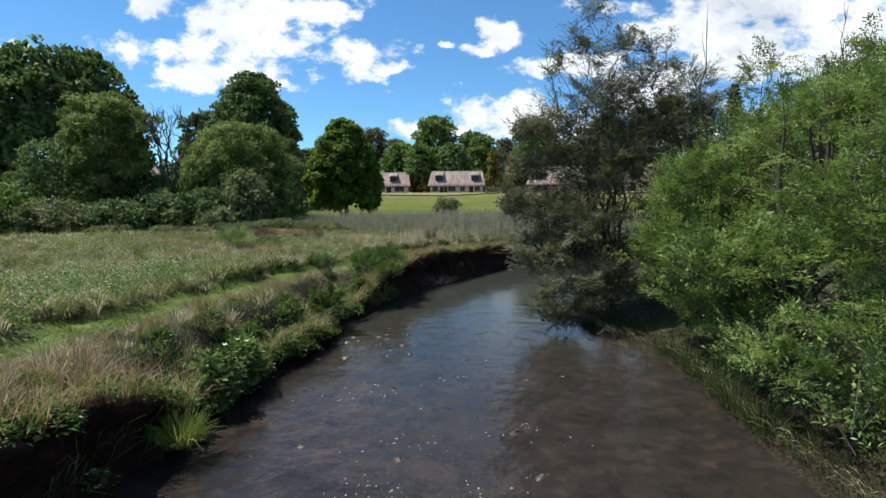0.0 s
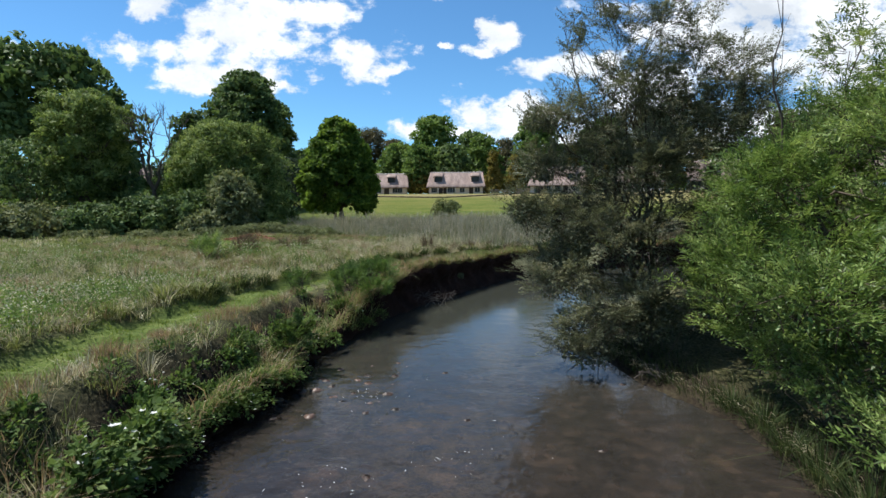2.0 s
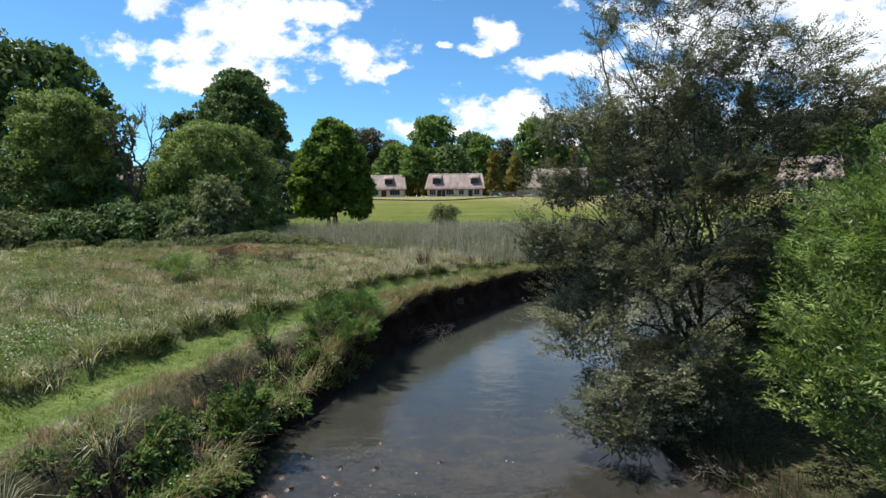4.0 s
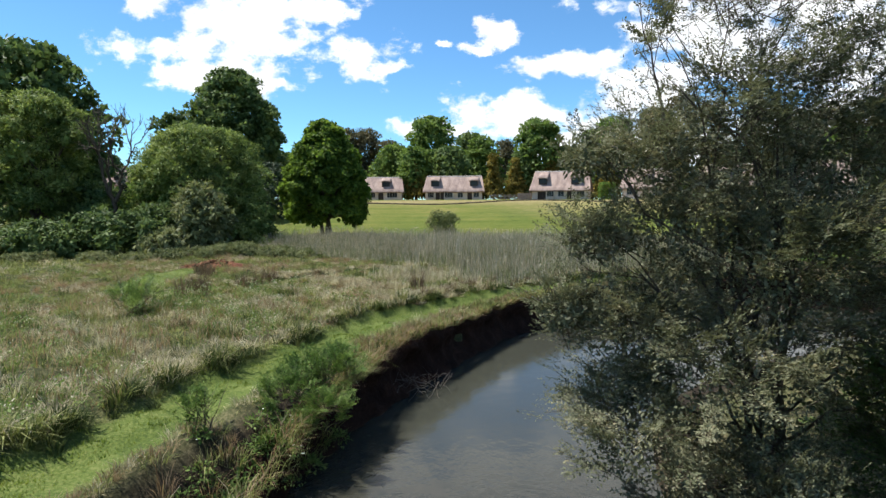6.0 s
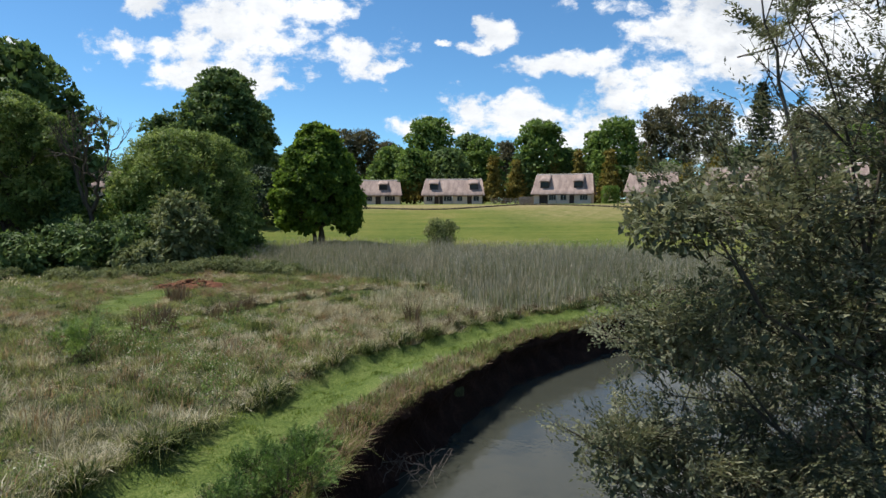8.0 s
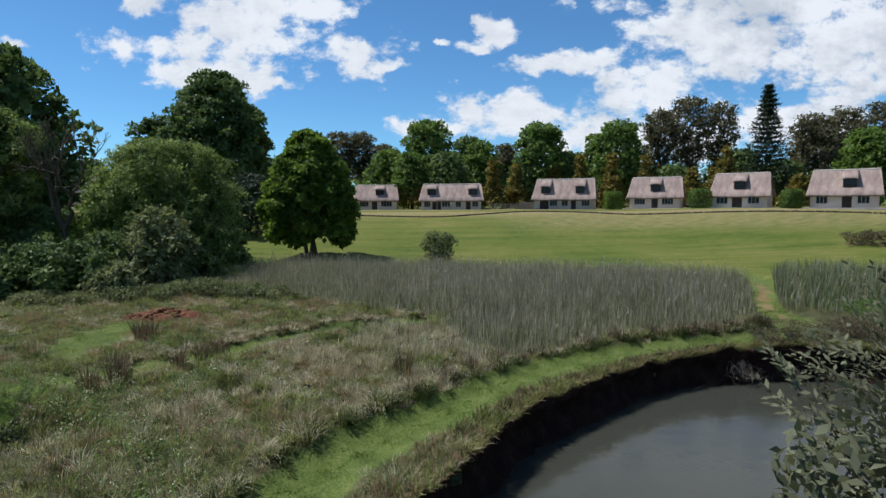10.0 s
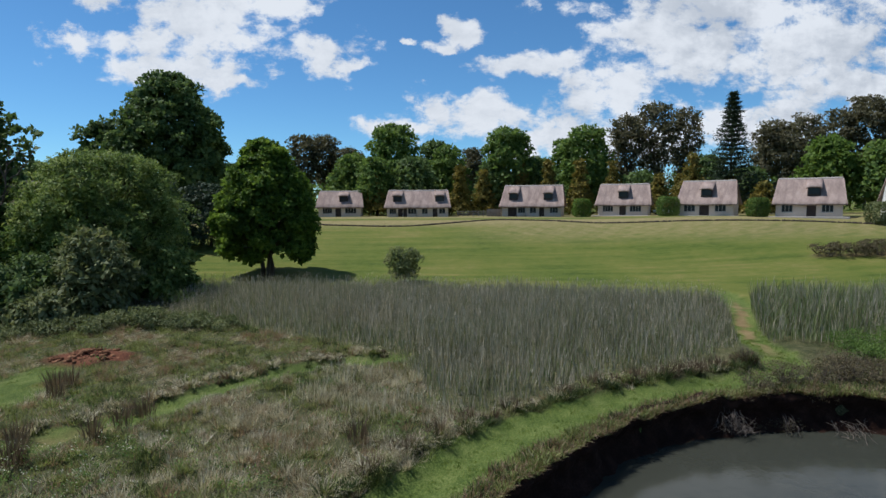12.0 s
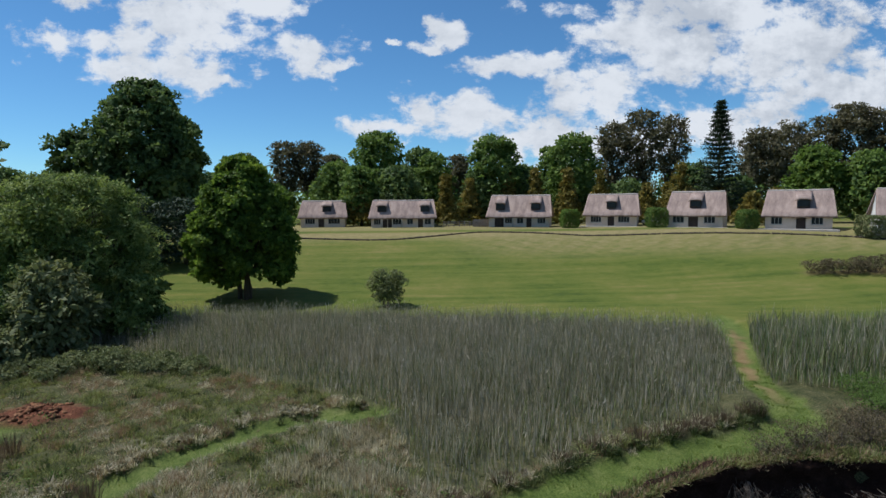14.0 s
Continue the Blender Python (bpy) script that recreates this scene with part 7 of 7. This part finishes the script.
# driftwood caught along the bank
def driftwood(at, n, size, seed, label):
    gg = np.random.default_rng(seed)
    e = thing("driftwood", label, "driftwood", at, 0, "driftwood heaps")
    for i_ in range(n):
        a = gg.uniform(0, 6.28)
        c = gg.normal(0, size * 0.25, 3) * [1, 1, 0.3] + [0, 0, size * 0.14]
        L = size * gg.uniform(0.35, 1.0)
        d_ = np.array([np.cos(a), np.sin(a), gg.uniform(-0.1, 0.5)])
        q = bent(c - d_ * L / 2, c + d_ * L / 2, 6, 0.35, 0.05, gg)
        q[:, 2] = np.maximum(q[:, 2], -0.12)
        st = Heap(4).add(*tube(q, gg.uniform(0.007, 0.02) * np.linspace(1, 0.3, 6), 4))
        for _ in range(3):
            st.add(*tube(bent(q[2 + _ % 3], q[2 + _ % 3] + gg.normal(0, 0.25, 3) * size * 0.5, 3, 0.2, 0, gg), 0.008 * np.array([1, 0.7, 0.3]), 3))
        part("branch", st.mesh("branch", M["deadwood"], True), e)


driftwood((-0.35, 28.3, 0.22), 16, 1.5, 601, "pale dead branches caught under the river bank")
driftwood((14.0, 43.3, 0.4), 14, 1.1, 602, "tangle of pale dead twigs at the river bend")
driftwood((18.4, 43.1, 0.2), 8, 1.6, 603, "pale dead branches lying at the water's edge")
driftwood((-4.45, 9.0, 1.15), 5, 1.5, 604, "dry twigs hanging over the near bank")
driftwood((5.3, 17.2, 0.25), 8, 0.9, 605, "pale twigs under the bank trees")

# the inner bank below the willow: grass, coloured dark for its shade, and trailing roots
i_ = LINE_R[(LINE_R[:, 1] > 4) & (LINE_R[:, 1] < 27)]
q = g.integers(0, len(i_), 6000)
x = i_[q, 0] + np.abs(g.normal(0, 0.9, 6000)) - 0.1
y = i_[q, 1] + g.normal(0, 0.25, 6000)
h = Heap(3)
blades(h, np.stack([x, y, land(x, y) - 0.03], 1), g.uniform(0.12, 0.4, 6000), g.uniform(0.01, 0.022, 6000), np.abs(g.normal(0.5, 0.3, 6000)), g.normal(3.14, 1.0, 6000), 0.4)
tagged(new("waterside_grass", h.mesh("waterside_grass", M["grass_dark"])), "grass at the water's edge, darkened for the willow's shade", "grass", kind="stuff")
q = g.integers(0, len(i_), 800)
x = i_[q, 0] + g.normal(-0.02, 0.12, 800)
y = i_[q, 1] + g.normal(0, 0.25, 800)
h = Heap(3)
blades(h, np.stack([x + 0.1, y, np.full(800, 0.42)], 1), g.uniform(0.1, 0.3, 800), g.uniform(0.006, 0.012, 800), g.uniform(0.9, 1.3, 800), g.normal(3.14, 0.5, 800), 0.2)
tagged(new("trailing_roots", h.mesh("trailing_roots", M["grass_dry"])), "pale roots and dead grass trailing into the water", "roots", kind="stuff")
e = thing("grass_tuft", "bright green grass tuft at the waterline", "grass", (-3.66, 8.85, 0.42))
h = Heap(3)
n = 420
a = g.uniform(0, 6.28, n)
r = g.uniform(0, 0.3, n)
blades(h, np.stack([np.cos(a) * r, np.sin(a) * r, -0.05 + 0 * a], 1), g.uniform(0.3, 0.62, n), g.uniform(0.01, 0.02, n), np.abs(g.normal(0.7, 0.3, n)), a, 0.3)
part("tuft", h.mesh("tuft", M["grass_path"]), e)

# the tangle of thin twigs that hangs from the bank at the bend
def tangle(at, bunches, high, wide, seed, label):
    gg = np.random.default_rng(seed)
    e = thing("twig_tangle", label, "driftwood", at, 0, "driftwood heaps")
    for _ in range(bunches):
        root = np.array([gg.normal(0, wide * 0.35), gg.normal(0.1, 0.15), high * gg.uniform(0.5, 1.0)])
        tip = np.array([root[0] + gg.normal(0, wide * 0.3), root[1] - abs(gg.normal(0.35, 0.25)), gg.uniform(-0.05, 0.35) * high])
        q = bent(root, tip, 7, 0.4, 0.1, gg)
        st = Heap(4).add(*tube(q, gg.uniform(0.009, 0.018) * np.linspace(1, 0.3, 7), 4))
        for j in (2, 3, 4, 5):
            st.add(*tube(bent(q[j], q[j] + gg.normal(0, 0.22, 3) - [0, 0, 0.12], 4, 0.3, 0.05, gg), 0.007 * np.linspace(1, 0.3, 4), 3))
        part("twig", st.mesh("twig", M["deadwood"], True), e)


tangle((13.9, 43.6, 0.15), 30, 1.15, 0.8, 611, "dense tangle of pale dead twigs hanging at the river bend")
tangle((19.0, 43.6, 0.15), 9, 0.6, 1.0, 612, "dead twigs and roots hanging from the bank")
tangle((16.4, 43.95, 0.15), 5, 0.8, 0.5, 613, "thin dead roots hanging from the bank")

# rough grass right up to the edge of the bank at the bend
n = 22000
sel = np.where((line[:, 1] > 26) & (line[:, 0] < 30))[0]
i = sel[g.integers(0, len(sel), n)]
p = line[i] + out[i] * (g.uniform(0.02, 1.2, n) ** 1.3 + setback(line[i, 1]))[:, None] + g.normal(0, 0.05, (n, 2))
kind_ = np.clip(0.5 + 0.5 * wave(p[:, 0], p[:, 1], 1.3, 2.0) + g.normal(0, 0.25, n), 0, 1)
zz = sod(p[:, 0], p[:, 1]) - 0.03
for lo, hi, mat_, lab in ((-1, 0.45, "grass_green", "rough green grass at the edge of the bank"), (0.45, 0.75, "grass_pink", "rough brown grass at the edge of the bank"), (0.75, 2, "grass_dark", "rough dark grass at the edge of the bank")):
    k = (kind_ >= lo) & (kind_ < hi)
    m_ = int(k.sum())
    h = Heap(3)
    blades(h, np.stack([p[k, 0], p[k, 1], zz[k]], 1), g.uniform(0.16, 0.46, m_), g.uniform(0.02, 0.042, m_), np.abs(g.normal(0.5, 0.3, m_)), g.uniform(0, 6.28, m_), 0.4)
    tagged(new("edge_grass", h.mesh("edge_grass", M[mat_])), lab, "grass", kind="stuff")

# arching tufts at the water under the willow, its shade put into their colour
for tx, ty, sz in ((6.35, 14.2, 1.0), (6.25, 13.2, 0.8), (6.15, 12.2, 1.0), (6.0, 11.0, 1.1), (5.95, 9.9, 0.9), (6.3, 15.3, 0.7)):
    e = thing("grass_tuft", "arching grass tuft darkened for the shaded waterline", "grass", (tx, ty, 0.2), 0, "tufts under the willow")
    h = Heap(3)
    n = 160
    a = g.uniform(0, 6.28, n)
    r = g.uniform(0, 0.26, n)
    blades(h, np.stack([np.cos(a) * r, np.sin(a) * r, -0.08 + 0 * a], 1), g.uniform(0.45, 0.95, n) * sz, g.uniform(0.012, 0.022, n), np.abs(g.normal(0.7, 0.3, n)), a, 0.3)
    part("tuft", h.mesh("tuft", M["grass_dark"]), e)

# clods on the heap of red soil
h = Heap(4)
for _ in range(170):
    a, r = g.uniform(0, 6.28), np.sqrt(g.random())
    cx_, cy_ = -16.9 + np.cos(a) * r * 1.9, 52.0 + np.sin(a) * r * 1.25
    lump(h, (cx_, cy_, float(land(np.array([cx_]), np.array([cy_]))[0]) + 0.02), g.uniform(0.05, 0.16), g, 0.6)
tagged(new("soil_clods", h.mesh("soil_clods", M["red_clod"])), "clods of red-brown soil on a mound", "soil", kind="stuff")
